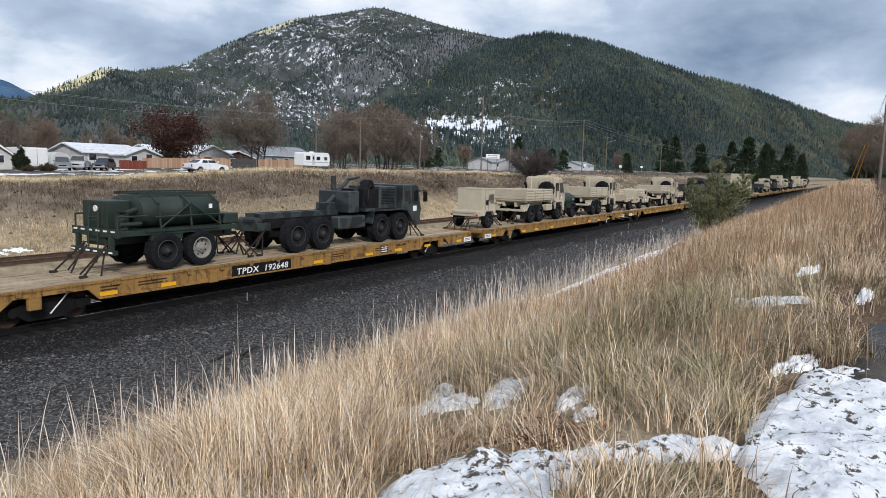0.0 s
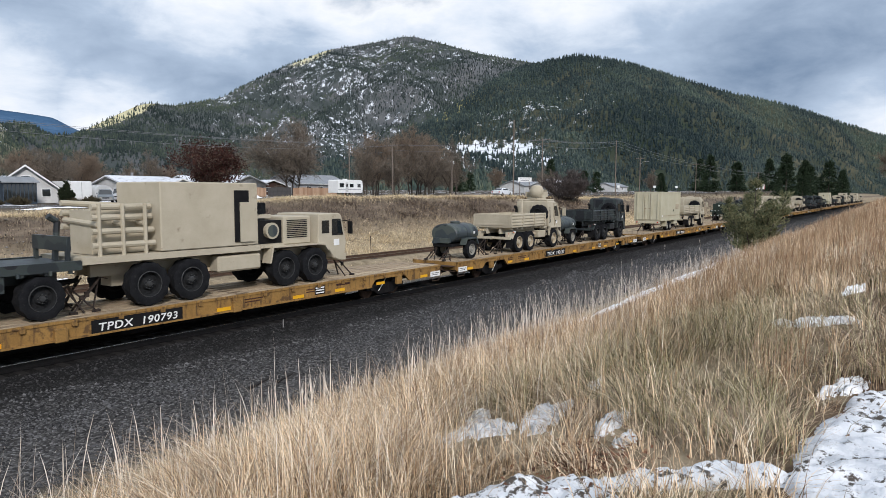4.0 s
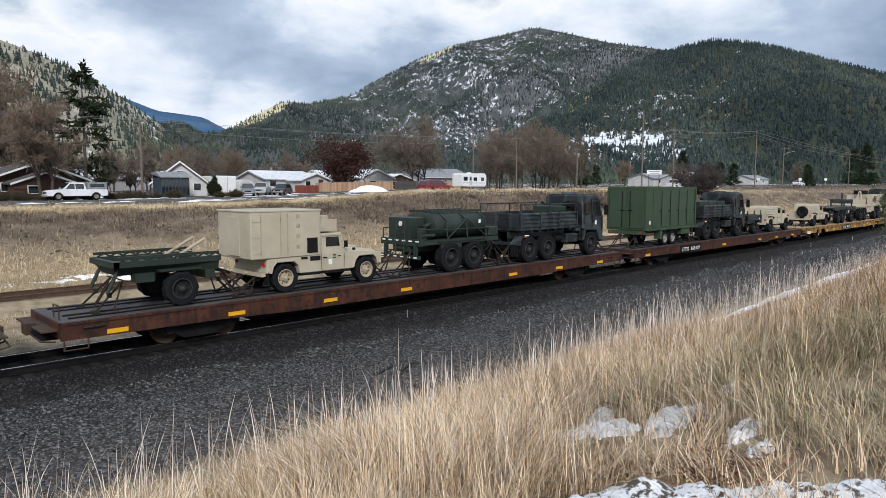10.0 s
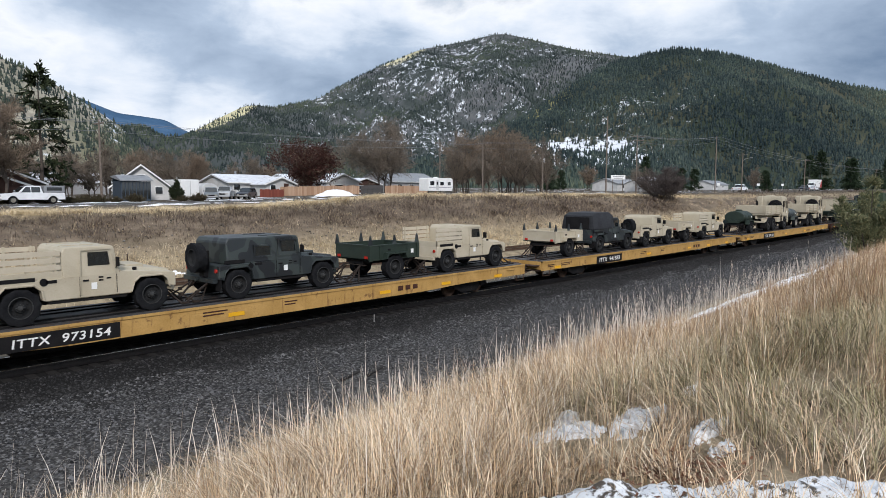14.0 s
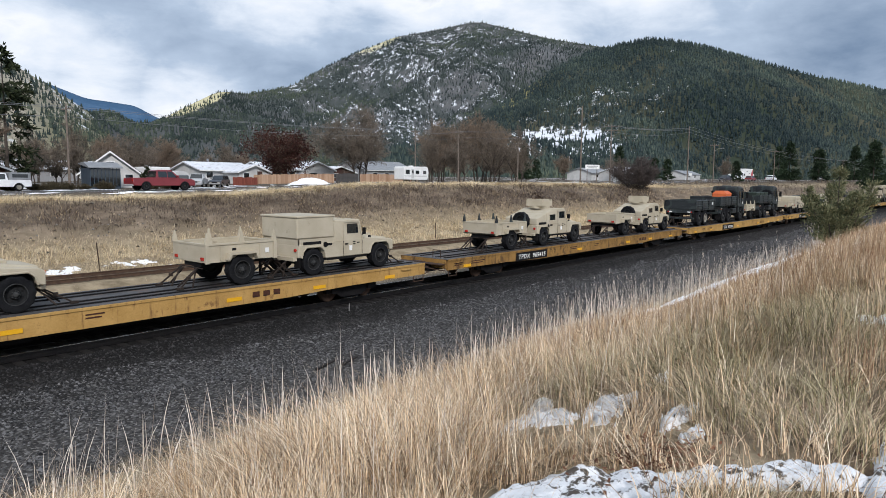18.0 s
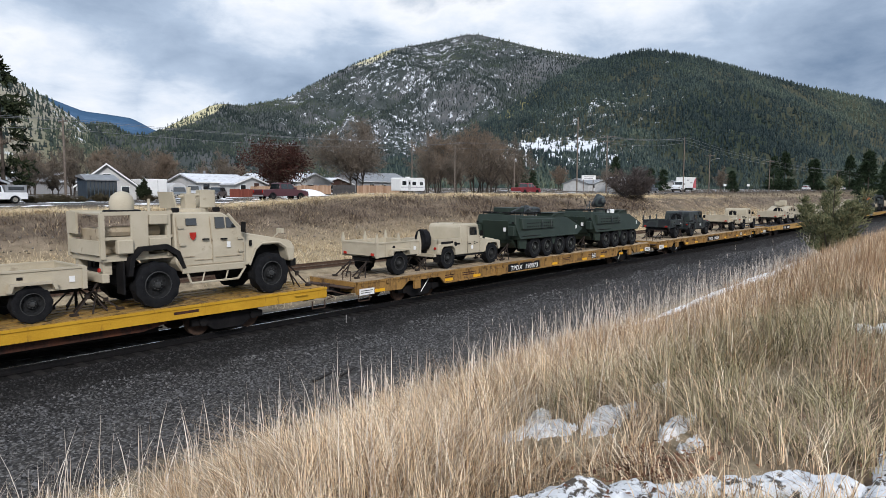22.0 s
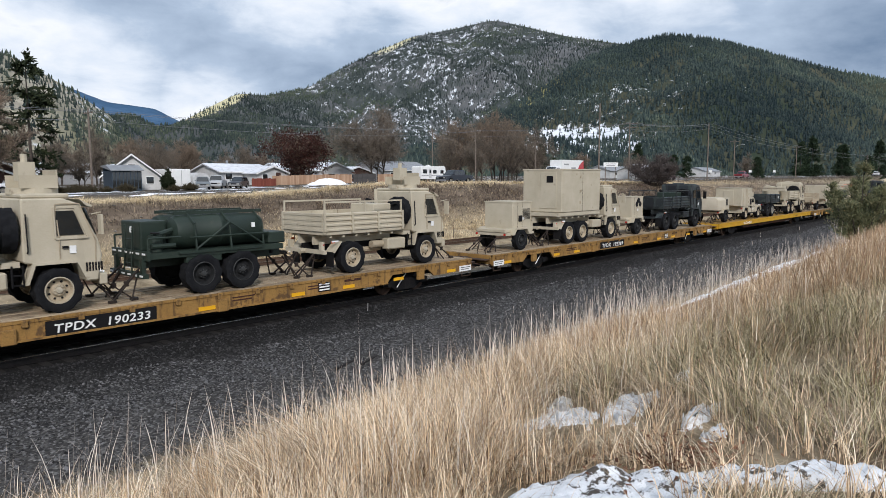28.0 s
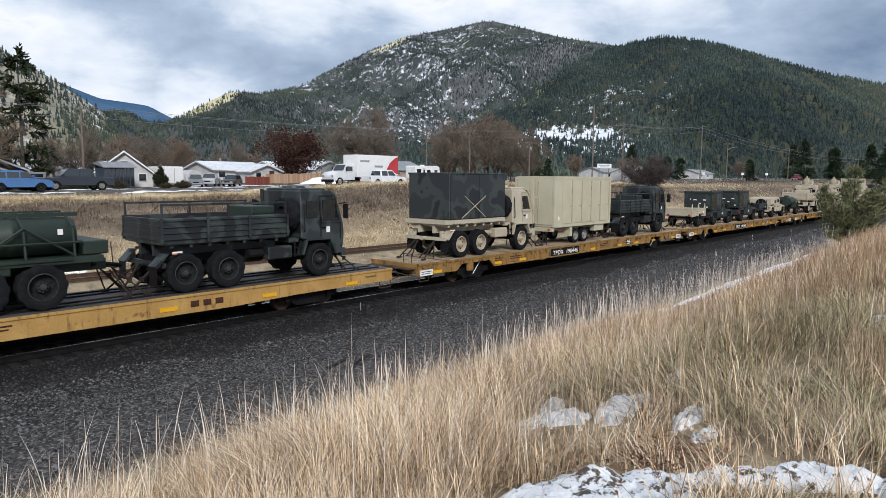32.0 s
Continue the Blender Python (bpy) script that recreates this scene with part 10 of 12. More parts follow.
def bare_tree(label, height, width, seed, mat, leaf=None, stems=1, twigs=1.0, name="bare_tree", thick=1.0):
    """A leafless (or leafy) tree: limbed trunk and a crown of fine twigs, foot at the origin."""
    rng = np.random.default_rng(seed)
    ob = thing(name, label, "tree", "trees of the town")
    k = Kit()
    A, B = [], []
    fork_z = height * rng.uniform(0.12, 0.2)
    for s in range(stems):
        a = 6.28 * s / stems + rng.uniform(0, 1)
        off = 0.0 if stems == 1 else width * 0.05
        foot = Vector((off * math.cos(a), off * math.sin(a), -0.4))
        knee = Vector((foot.x * 1.6, foot.y * 1.6, fork_z))
        r = height * 0.022 / stems ** 0.4
        k.rod(foot, knee, r, 7, r * 0.8)
        for b in range(max(5, 15 // stems)):
            t = rng.uniform(0, 6.28)
            reach = 0.46 * math.sqrt(rng.uniform(0.02, 1)) * width
            tip = Vector((knee.x + reach * math.cos(t), knee.y + reach * math.sin(t), fork_z + (height - fork_z) * rng.uniform(0.72, 0.95) * math.sqrt(max(0.12, 1 - (reach / width / 0.52) ** 2))))
            mid = knee.lerp(tip, 0.5) + Vector((rng.uniform(-0.3, 0.3), rng.uniform(-0.3, 0.3), 0.06 * height))
            k.rod(knee, mid, r * 0.55, 5, r * 0.35)
            k.rod(mid, tip, r * 0.35, 5, r * 0.12)
            A += [knee, mid]
            B += [mid, tip]
    part("trunk", k, M["bark"], ob)
    A, B = np.array([tuple(v) for v in A]), np.array([tuple(v) for v in B])
    A1, B1 = fork(A, B, 8, width * 0.17, 0.7, 0.15, rng, 0.25)
    A2, B2 = fork(A1, B1, 6, width * 0.11, 0.7, 0.1, rng, 0.2)
    A3, B3 = fork(A2, B2, max(2, int(7 * twigs)), width * 0.06, 0.7, 0.1, rng, 0.1)
    V, F = [], []
    n = 0
    for a, b, w in ((A1, B1, 0.06), (A2, B2, 0.04), (A3, B3, 0.03)):
        v, f = strips(a, b, thick * w * height / 14, thick * w * 0.5 * height / 14, rng)
        V.append(v)
        F.append(f + n)
        n += len(v)
    hang("crown", mesh_np("crown", np.concatenate(V), np.concatenate(F), mat), ob)
    if leaf is not None:
        c = np.repeat(B3, 2, 0) + rng.normal(0, 0.22, (len(B3) * 2, 3))
        d = rng.normal(0, 1, c.shape)
        d /= np.linalg.norm(d, axis=1, keepdims=True)
        v, f = strips(c, c + d * 0.26, 0.2, 0.08, rng)
        hang("foliage", mesh_np("foliage", v, f, leaf), ob)
    return ob


def pine_tree(label, height, width, seed, mat=None, full=0.12, droop=0.18, round_top=0.0, thick=1.0):
    """A conifer: trunk, and boughs set in whorls with short needle sprays along them."""
    rng = np.random.default_rng(seed)
    ob = thing("pine_tree", label, "tree", "conifers of the valley")
    part("trunk", Kit().rod((0, 0, -0.4), (0, 0, height * 0.97), height * 0.016, 7, 0.02), M["bark"], ob)
    n = int(height * 11 * thick)
    t = rng.uniform(full, 1.0, n)
    z = t * height
    r = width / 2 * np.clip((1 - t) / (1 - full), 0, 1) ** (0.75 - 0.35 * round_top) * rng.uniform(0.55, 1.1, n) * np.clip((t - full) / 0.1 + 0.45, 0, 1)
    a = rng.uniform(0, 6.28, n)
    A = np.stack([0 * z, 0 * z, z], -1)
    B = A + np.stack([r * np.cos(a), r * np.sin(a), -droop * r + 0.25 * (t > 0.8) * r], -1)
    V0, F0 = strips(A, B, 0.06, 0.02, rng)
    A1, B1 = fork(A, B, 16, width * 0.085, 0.5, -0.05, rng, 0.2)
    V1, F1 = strips(A1, B1, width * 0.03, width * 0.008, rng)
    A2, B2 = fork(A1, B1, 3, width * 0.05, 0.7, 0.0, rng, 0.2)
    V2, F2 = strips(A2, B2, width * 0.022, width * 0.006, rng)
    hang("crown", mesh_np("crown", np.concatenate([V0, V1, V2]), np.concatenate([F0, F1 + len(V0), F2 + len(V0) + len(V1)]), mat or M["pine"]), ob)
    return ob


def bush(name, label, width, height, seed, mat, fine=1.0, leafy=True):
    """A many-stemmed bush with an uneven outline."""
    rng = np.random.default_rng(seed)
    ob = thing(name, label, "bush")
    n = 46
    a, q = rng.uniform(0, 6.28, n), rng.uniform(0, 1, n) ** 0.6
    A = np.stack([0.12 * width * q * np.cos(a), 0.12 * width * q * np.sin(a), 0 * a - 0.1], -1)
    hz = height * (np.clip(1.0 - q * 0.9, 0.02, 1) ** 0.75 if leafy else np.sqrt(np.clip(1.02 - (q * 0.92) ** 2, 0.02, 1))) * rng.uniform(0.72, 1.05, n)
    B = np.stack([width * 0.48 * q * np.cos(a), width * 0.48 * q * np.sin(a), hz], -1)
    V0, F0 = strips(A, B, 0.05, 0.015, rng)
    hang("stem_tangle", mesh_np("stem_tangle", V0, F0, M["bark"]), ob)
    A1, B1 = fork(A, B, 16, width * 0.13, 0.55, 0.25, rng, 0.12)
    A2, B2 = fork(A1, B1, 7, width * 0.07, 0.6, 0.15, rng, 0.1)
    A3, B3 = fork(A2, B2, 9 if leafy else 4, width * 0.035, 0.8, 0.1, rng, 0.0)
    V, F, n = [], [], 0
    ws = (0.03, 0.026, 0.028) if leafy else (0.02, 0.014, 0.01)
    for p, r, w in ((A1, B1, ws[0]), (A2, B2, ws[1]), (A3, B3, ws[2])):
        v, f = strips(p, r, w * fine, w * 0.4 * fine, rng)
        V.append(v)
        F.append(f + n)
        n += len(v)
    hang("foliage", mesh_np("foliage", np.concatenate(V), np.concatenate(F), mat), ob)
    return ob


def juniper(label, width, height, seed):
    """Several pointed plumes of upswept sprays, broad at the foot."""
    rng = np.random.default_rng(seed)
    ob = thing("juniper_bush", label, "bush")
    A, B = [], []
    plumes = [(0, 0, 1.0)] + [(0.27 * width * math.cos(a), 0.27 * width * math.sin(a), h) for a, h in zip(np.arange(7) * 0.9 + 0.3, (0.82, 0.6, 0.74, 0.52, 0.7, 0.86, 0.58))]
    k = Kit()
    for px, py, hh in plumes:
        top = Vector((px * 1.15, py * 1.15, height * hh))
        k.rod((px * 0.2, py * 0.2, -0.2), top, 0.06, 5, 0.01)
        n = 60
        t = rng.uniform(0.04, 0.98, n)
        a = rng.uniform(0, 6.28, n)
        r = width * 0.24 * (1 - t) ** 0.7 * rng.uniform(0.5, 1.15, n)
        base = np.array((px * 0.2, py * 0.2, 0.0)) + t[:, None] * (np.array(top) - np.array((px * 0.2, py * 0.2, 0.0)))
        A.append(base)
        B.append(base + np.stack([r * np.cos(a), r * np.sin(a), r * 0.45], -1))
    part("trunk", k, M["bark"], ob)
    A, B = np.concatenate(A), np.concatenate(B)
    A1, B1 = fork(A, B, 9, 0.34, 0.45, 0.35, rng, 0.15)
    A2, B2 = fork(A1, B1, 5, 0.2, 0.55, 0.3, rng, 0.1)
    V, F, n = [], [], 0
    for a, b, w in ((A, B, 0.03), (A1, B1, 0.035), (A2, B2, 0.04)):
        v, f = strips(a, b, w, w * 0.35, rng)
        V.append(v)
        F.append(f + n)
        n += len(v)
    hang("foliage", mesh_np("foliage", np.concatenate(V), np.concatenate(F), M["juniper"]), ob)
    return ob


def place(ob, x, y, turn=0.0, size=1.0, sink=0.0):
    ob.matrix_basis = pose(x, y, at_ground(x, y) - sink, 0, 0, turn) @ Matrix.Scale(size, 4)
    return ob


def twin(ob, x, y, turn=0.0, size=1.0):
    return copy_thing(ob, pose(x, y, at_ground(x, y), 0, 0, turn) @ Matrix.Scale(size, 4))


def build_plants():
    place(juniper("shaggy grey-green juniper bush at the bank's foot", 6.2, 4.9, 4), 48.6, 8.55)
    place(bush("brush_bush", "leafless grey-purple brush on the far bank", 9.0, 4.6, 9, tones("grey_brush", (0.045, 0.037, 0.036), (0.12, 0.098, 0.09)), fine=3.2, leafy=False), 105, 48)
    place(bush("conical_shrub", "dark clipped evergreen shrub beside the white house", 1.8, 2.8, 14, M["shrub_dark"], fine=1.8), 35.7, 74)
    low = place(bush("hedge_shrub", "low brown garden shrub by the road", 2.6, 0.75, 21, tones("garden_brush", (0.04, 0.03, 0.02), (0.1, 0.085, 0.045)), fine=1.3, leafy=False), 13, 67.2)
    rng = random.Random(4)
    for x in (9.4, 11.2, 15.0, 16.6, 18.4, 20.3, 22.3, 23.7, 25.0, 26.4, 28.2, 33.2, 35.0):
        twin(low, x, 67.2 + rng.uniform(-0.4, 0.4), rng.uniform(0, 360), rng.uniform(0.5, 0.8))
    place(bare_tree("broad maple with dark red dead leaves", 7.4, 12.0, 3, M["twig_brown"], M["leaf_red"], 3, 0.8, "maple_tree"), 66, 92)
    big = place(bare_tree("broad bare grey-brown shade tree", 13.0, 17.5, 5, M["twig_grey"], None, 3, 1.9, "bare_tree", 1.35), 91.5, 100)
    tall = place(bare_tree("tall leafless brown tree behind houses", 14.5, 14.0, 8, M["twig_brown"], None, 3, 1.5, "bare_tree", 1.2), 120, 92)
    slim = place(bare_tree("upright leafless grey tree", 11.0, 9.0, 11, M["twig_grey"], None, 2, 1.4, "bare_tree", 1.15), 104, 92)
    for ob, x, y, s in ((tall, 113, 97, 0.9), (slim, 109, 88, 1.0), (tall, 127, 95, 1.0), (slim, 133, 90, 1.1), (tall, 138, 100, 0.75), (slim, 117, 86, 1.2),
                        (slim, 15, 96, 1.0), (tall, 19.5, 93, 0.95), (tall, 10.5, 95, 0.8), (slim, 25, 92, 0.7), (slim, 31, 96, 0.65), (big, 48, 104, 0.5), (slim, 42, 110, 0.8), (tall, 55, 128, 0.6), (big, 62, 140, 0.6), (slim, 74, 120, 0.8),
                        (tall, 40, 120, 0.5), (slim, 36, 100, 0.6), (tall, 76, 150, 0.6), (big, 85, 165, 0.6), (tall, 150, 130, 0.7), (slim, 160, 110, 0.8), (tall, 170, 140, 0.55), (slim, 190, 95, 0.7), (tall, 205, 120, 0.6), (slim, 175, 85, 0.6), (big, 145, 105, 0.45), (slim, 250, 80, 0.8),
                        (tall, 95, 180, 0.6), (slim, 110, 190, 0.8), (tall, 130, 200, 0.6), (big, 30, 150, 0.55), (tall, 20, 140, 0.6), (slim, 12, 120, 0.8), (tall, 5, 98, 0.8), (slim, 65, 190, 0.9), (tall, 48, 170, 0.55)):
        twin(ob, x, y, rng.uniform(0, 360), s * rng.uniform(0.92, 1.08))
    # our side, along the road
    for x, y, s in ((128, -1.5, 0.62), (140, 0.5, 0.75), (150, -4, 0.8), (165, -2, 0.85), (120, -5.5, 0.6), (180, 1.0, 0.8)):
        twin(slim if x % 3 else tall, x, y, rng.uniform(0, 360), s)
    place(pine_tree("tall dark spruce with ragged layered boughs", 15.2, 9.5, 2, M["shrub_dark"], 0.1, 0.12, 0.25, 0.3), 25.4, 85)
    place(bare_tree("broad brown oak with dense fine twigs", 9.6, 8.0, 17, M["twig_brown"], None, 2, 2.2, "oak_tree", 1.25), 17.7, 71)
    p1 = place(pine_tree("full dark pine beside the highway", 11, 9.0, 6, None, 0.04, 0.1, 0.7), 294, 59, 0, 1.05)
    p2 = place(pine_tree("tall dark pine beside the railway", 13.5, 8.5, 12, None, 0.05, 0.25, 0.1), 317, 44, 0, 1.5)
    for ob, x, y, s in ((p1, 216, 92, 0.62), (p1, 209, 94, 0.5), (p1, 222, 90, 0.6), (p1, 191, 58, 0.38), (p2, 292, 69, 0.75), (p2, 328, 39, 0.85), (p2, 349, 31, 1.0), (p2, 365, 44, 0.8), (p2, 350, 50, 0.7), (p1, 375, 56, 0.8), (p2, 400, 44, 0.9), (p2, 430, 50, 1.0), (p1, 460, 42, 1.0), (p2, 490, 36, 0.9), (p2, 210, 140, 0.6), (p2, 540, 40, 1.0), (p1, 520, 52, 1.0), (p2, 600, 44, 1.1), (p1, 250, 160, 0.7), (p2, 310, 150, 0.8), (p1, 360, 110, 0.8), (p2, 400, 100, 0.9), (p2, 450, 90, 0.9), (p2, 170, -1.0, 0.5), (p1, 155, 2.0, 0.4), (p2, 500, 80, 1.1), (p1, 420, 72, 0.9)):
        twin(ob, x, y, rng.uniform(0, 360), s)


build_plants()

# ---------------------------------------------------------------- the highway and verges
def build_road():
    xs = spaced([(-200, 10), (-30, 2.5), (240, 12), (700, 1)])
    ys = np.array([57.2, 58.0, 60.8, 61.0, 63.8, 65.0])
    X, Y = np.meshgrid(xs, ys, indexing="ij")
    v = np.stack([X, Y, land_z(X, Y) + 0.07 - 0.02 * np.abs(Y - 61)], -1).reshape(-1, 3)
    road = new("road", mesh_np("road", v, grid_faces(len(xs), len(ys)), mottled("highway_asphalt", (0.036, 0.034, 0.034), (0.075, 0.07, 0.067), 0.5, 0.85, fine=30.0, dirt=(0.16, 0.14, 0.125), dirt_at=0.56), True))
    tagged(road, "grey wet-edged asphalt highway", "road", kind="structure")
    line = new("road_line", mesh_np("road_line", [(x, y + d, float(land_z(x, y)) + 0.075 - 0.02 * abs(y - 61)) for y in (57.9, 64.3) for x in xs for d in (0, 0.14)], [[b + 2 * i, b + 2 * i + 2, b + 2 * i + 3, b + 2 * i + 1] for b in (0, 2 * len(xs)) for i in range(len(xs) - 1)], M["white"]))
    tagged(line, "worn white edge lines of the highway", "road marking", kind="structure")
    rng = np.random.default_rng(77)
    spots = []
    for i in range(80):
        x = rng.uniform(-6, 75)
        y = rng.choice([55.6, 56.3, 54.6, 66.2, 67.6, 69.5, 72.0]) + rng.uniform(-0.4, 0.4)
        spots.append((x, y, rng.uniform(0.5, 1.4), rng.uniform(0.05, 0.12)))
    spots += [(62, 78.5, 3.6, 1.5), (25.5, 70, 3.0, 0.5), (24, 74, 2, 0.4), (48, 78, 2.5, 0.4), (75, 88, 5, 0.8), (130, 75, 9, 0.8), (160, 72, 8, 0.7), (115, 70, 6, 0.6), (100, 76, 5, 0.5), (88, 70, 4, 0.4)]
    for i, (x, y, a, b) in enumerate(spots):
        step = max(0.12, a / 22)
        pile = 0.9 if (x, y) == (62, 78.5) else 0.03

        def height(X, Y):
            return (pile + 0.02) * (1 - ((X - x) / a) ** 2 - ((Y - y) / b) ** 2) + (0.05 + 0.16 * pile) * fbm(X * 1.4, Y * 4.6, i + 100, 4, 0.6)
        snow_sheet("snow_pile" if pile > 0.5 else "snow_streak", "heap of shovelled snow beside a fence" if pile > 0.5 else "streak of old dirty snow by the road", np.arange(x - a * 1.3, x + a * 1.3, step), np.arange(y - b * 1.6, y + b * 1.6, max(0.08, b / 8)), height)


build_road()

# ---------------------------------------------------------------- buildings
M["siding_white"] = mottled("white_siding", (0.44, 0.44, 0.43), (0.58, 0.575, 0.56), 0.8, 0.65, dirt=(0.34, 0.32, 0.28))
M["siding_grey"] = mottled("grey_siding", (0.25, 0.255, 0.26), (0.33, 0.33, 0.33), 0.8, 0.7)
M["log_brown"] = mottled("stained_logs", (0.045, 0.022, 0.017), (0.085, 0.04, 0.028), 2.0, 0.75, dirt=(0.05, 0.025, 0.018))
M["roof_dark"] = mottled("dark_shingles", (0.055, 0.053, 0.052), (0.1, 0.095, 0.09), 2.0, 0.9)
M["roof_snow"] = mottled("snowed_roof", (0.6, 0.62, 0.66), (0.78, 0.8, 0.83), 0.7, 0.75, dirt=(0.25, 0.24, 0.235), dirt_at=0.58)
M["roof_grey"] = mottled("grey_metal_roof", (0.2, 0.21, 0.22), (0.3, 0.31, 0.32), 1.0, 0.5, 0.2)
M["fence_tan"] = random_tone("tan_fence_boards", [(0.33, 0.2, 0.125), (0.42, 0.27, 0.175), (0.48, 0.33, 0.225)], 0.8, "object")
M["fence_red"] = random_tone("red_fence_boards", [(0.16, 0.045, 0.03), (0.22, 0.065, 0.045)], 0.8, "object")
M["fence_dark"] = mottled("dark_gate", (0.05, 0.045, 0.045), (0.09, 0.085, 0.08), 2.0, 0.8)
M["blue_frame"] = mottled("dark_blue_frame", (0.03, 0.045, 0.065), (0.05, 0.07, 0.09), 2.0, 0.5)
M["trim_white"] = mottled("white_trim", (0.72, 0.72, 0.7), (0.8, 0.8, 0.78), 2.0, 0.6)
M["pole_wood"] = mottled("weathered_pole", (0.12, 0.095, 0.075), (0.22, 0.18, 0.15), 3.0, 0.9, dirt=(0.07, 0.055, 0.045))
M["wire"] = mottled("cable", (0.13, 0.13, 0.14), (0.2, 0.2, 0.21), 4.0, 0.6)


def window(parent, x, z, w, h, y, name="window"):
    wn = part(name, Kit().box(x, x + w, y - 0.05, y + 0.02, z, z + h).bevel(0.015), M["trim_white"], parent)
    part("pane", Kit().box(x + 0.07, x + w - 0.07, y - 0.07, y - 0.03, z + 0.07, z + h - 0.07), M["glass"], wn)
    return wn


def house(name, label, x, y, width, depth, eave, peak, wall, roof, openings, axis="x", turn=0, trim=True, over=0.45, log=False):
    """A gabled house; x, y is the middle of its front; axis is the ridge's direction."""
    ob = thing(name, label, "house", "houses of the town")
    w = width / 2
    if axis == "y":
        part("wall", Kit().side([(-w, -0.5), (w, -0.5), (w, eave), (0, peak), (-w, eave)], 0, depth), wall, ob)
        for s in (-1, 1):
            e = (eave - (peak - eave) * over / w)
            part("roof", Kit().side([(s * (w + over), e), (s * (w + over), e + 0.2), (0, peak + 0.2), (0, peak + 0.003)], -over, depth + over), roof, ob)
            if trim:
                part("bargeboard", Kit().side([(s * (w + over), e - 0.06), (s * (w + over), e + 0.14), (0, peak + 0.14), (0, peak - 0.06)], -over - 0.05, -over - 0.003), M["trim_white"], ob)
    else:
        part("wall", Kit().cross([(0, -0.5), (0, eave), (depth / 2, peak), (depth, eave), (depth, -0.5)], -w, w), wall, ob)
        for s in (0, 1):
            yo, e = (-over if s == 0 else depth + over), eave - (peak - eave) * over / (depth / 2)
            part("roof", Kit().cross([(yo, e), (yo, e + 0.2), (depth / 2, peak + 0.2), (depth / 2, peak + 0.003)], -w - over, w + over), roof, ob)
        if trim:
            part("gutter", Kit().box(-w - over, w + over, -over - 0.1, -over - 0.004, eave - (peak - eave) * over / (depth / 2), eave - (peak - eave) * over / (depth / 2) + 0.14), M["trim_white"], ob)
    if log:
        for i in range(int((eave + 0.2) / 0.34)):
            part("log", Kit().rod((-w, -0.02, i * 0.34), (w, -0.02, i * 0.34), 0.16, 6), wall, ob)
    for kind, ox, oz, ow, oh in openings:
        if kind == "w":
            window(ob, ox, oz, ow, oh, -0.19 if log else 0.0)
        elif kind == "d":
            dr = part("door", Kit().box(ox, ox + ow, -0.06 if not log else -0.24, 0.03, oz, oz + oh).bevel(0.015), M["log_brown"], ob)
            part("door_handle", Kit().box(ox + ow - 0.14, ox + ow - 0.08, -0.12 if not log else -0.3, -0.05, oz + 0.95, oz + 1.08), M["steel"], dr)
        else:
            part("chimney", Kit().box(ox, ox + ow, depth * 0.5, depth * 0.5 + ow, oz, oz + oh).bevel(0.03), M["roof_grey"], ob)
    ob.matrix_basis = pose(x, y, at_ground(x, y), 0, 0, turn)
    return ob


def board_fence(label, x0, x1, y, height, mat, board=0.28, dark=None):
    ob = thing("board_fence", label, "fence", "garden fences")
    n = int((x1 - x0) / board)
    rng = random.Random(int(x0))
    meshes = [Kit().box(0, board - 0.02, -0.02, 0.02, -0.3, height + d).mesh("board", mat) for d in (0, 0.03, -0.03)]
    for i in range(n):
        hang("board", rng.choice(meshes), ob, pose(i * board, 0, at_ground(x0 + i * board, y) - at_ground(x0, y)))
    for z in (0.4, height - 0.4):
        part("rail", Kit().box(0, n * board, 0.025, 0.09, z, z + 0.1), mat, ob)
    ob.matrix_basis = pose(x0, y, at_ground(x0, y))
    return ob


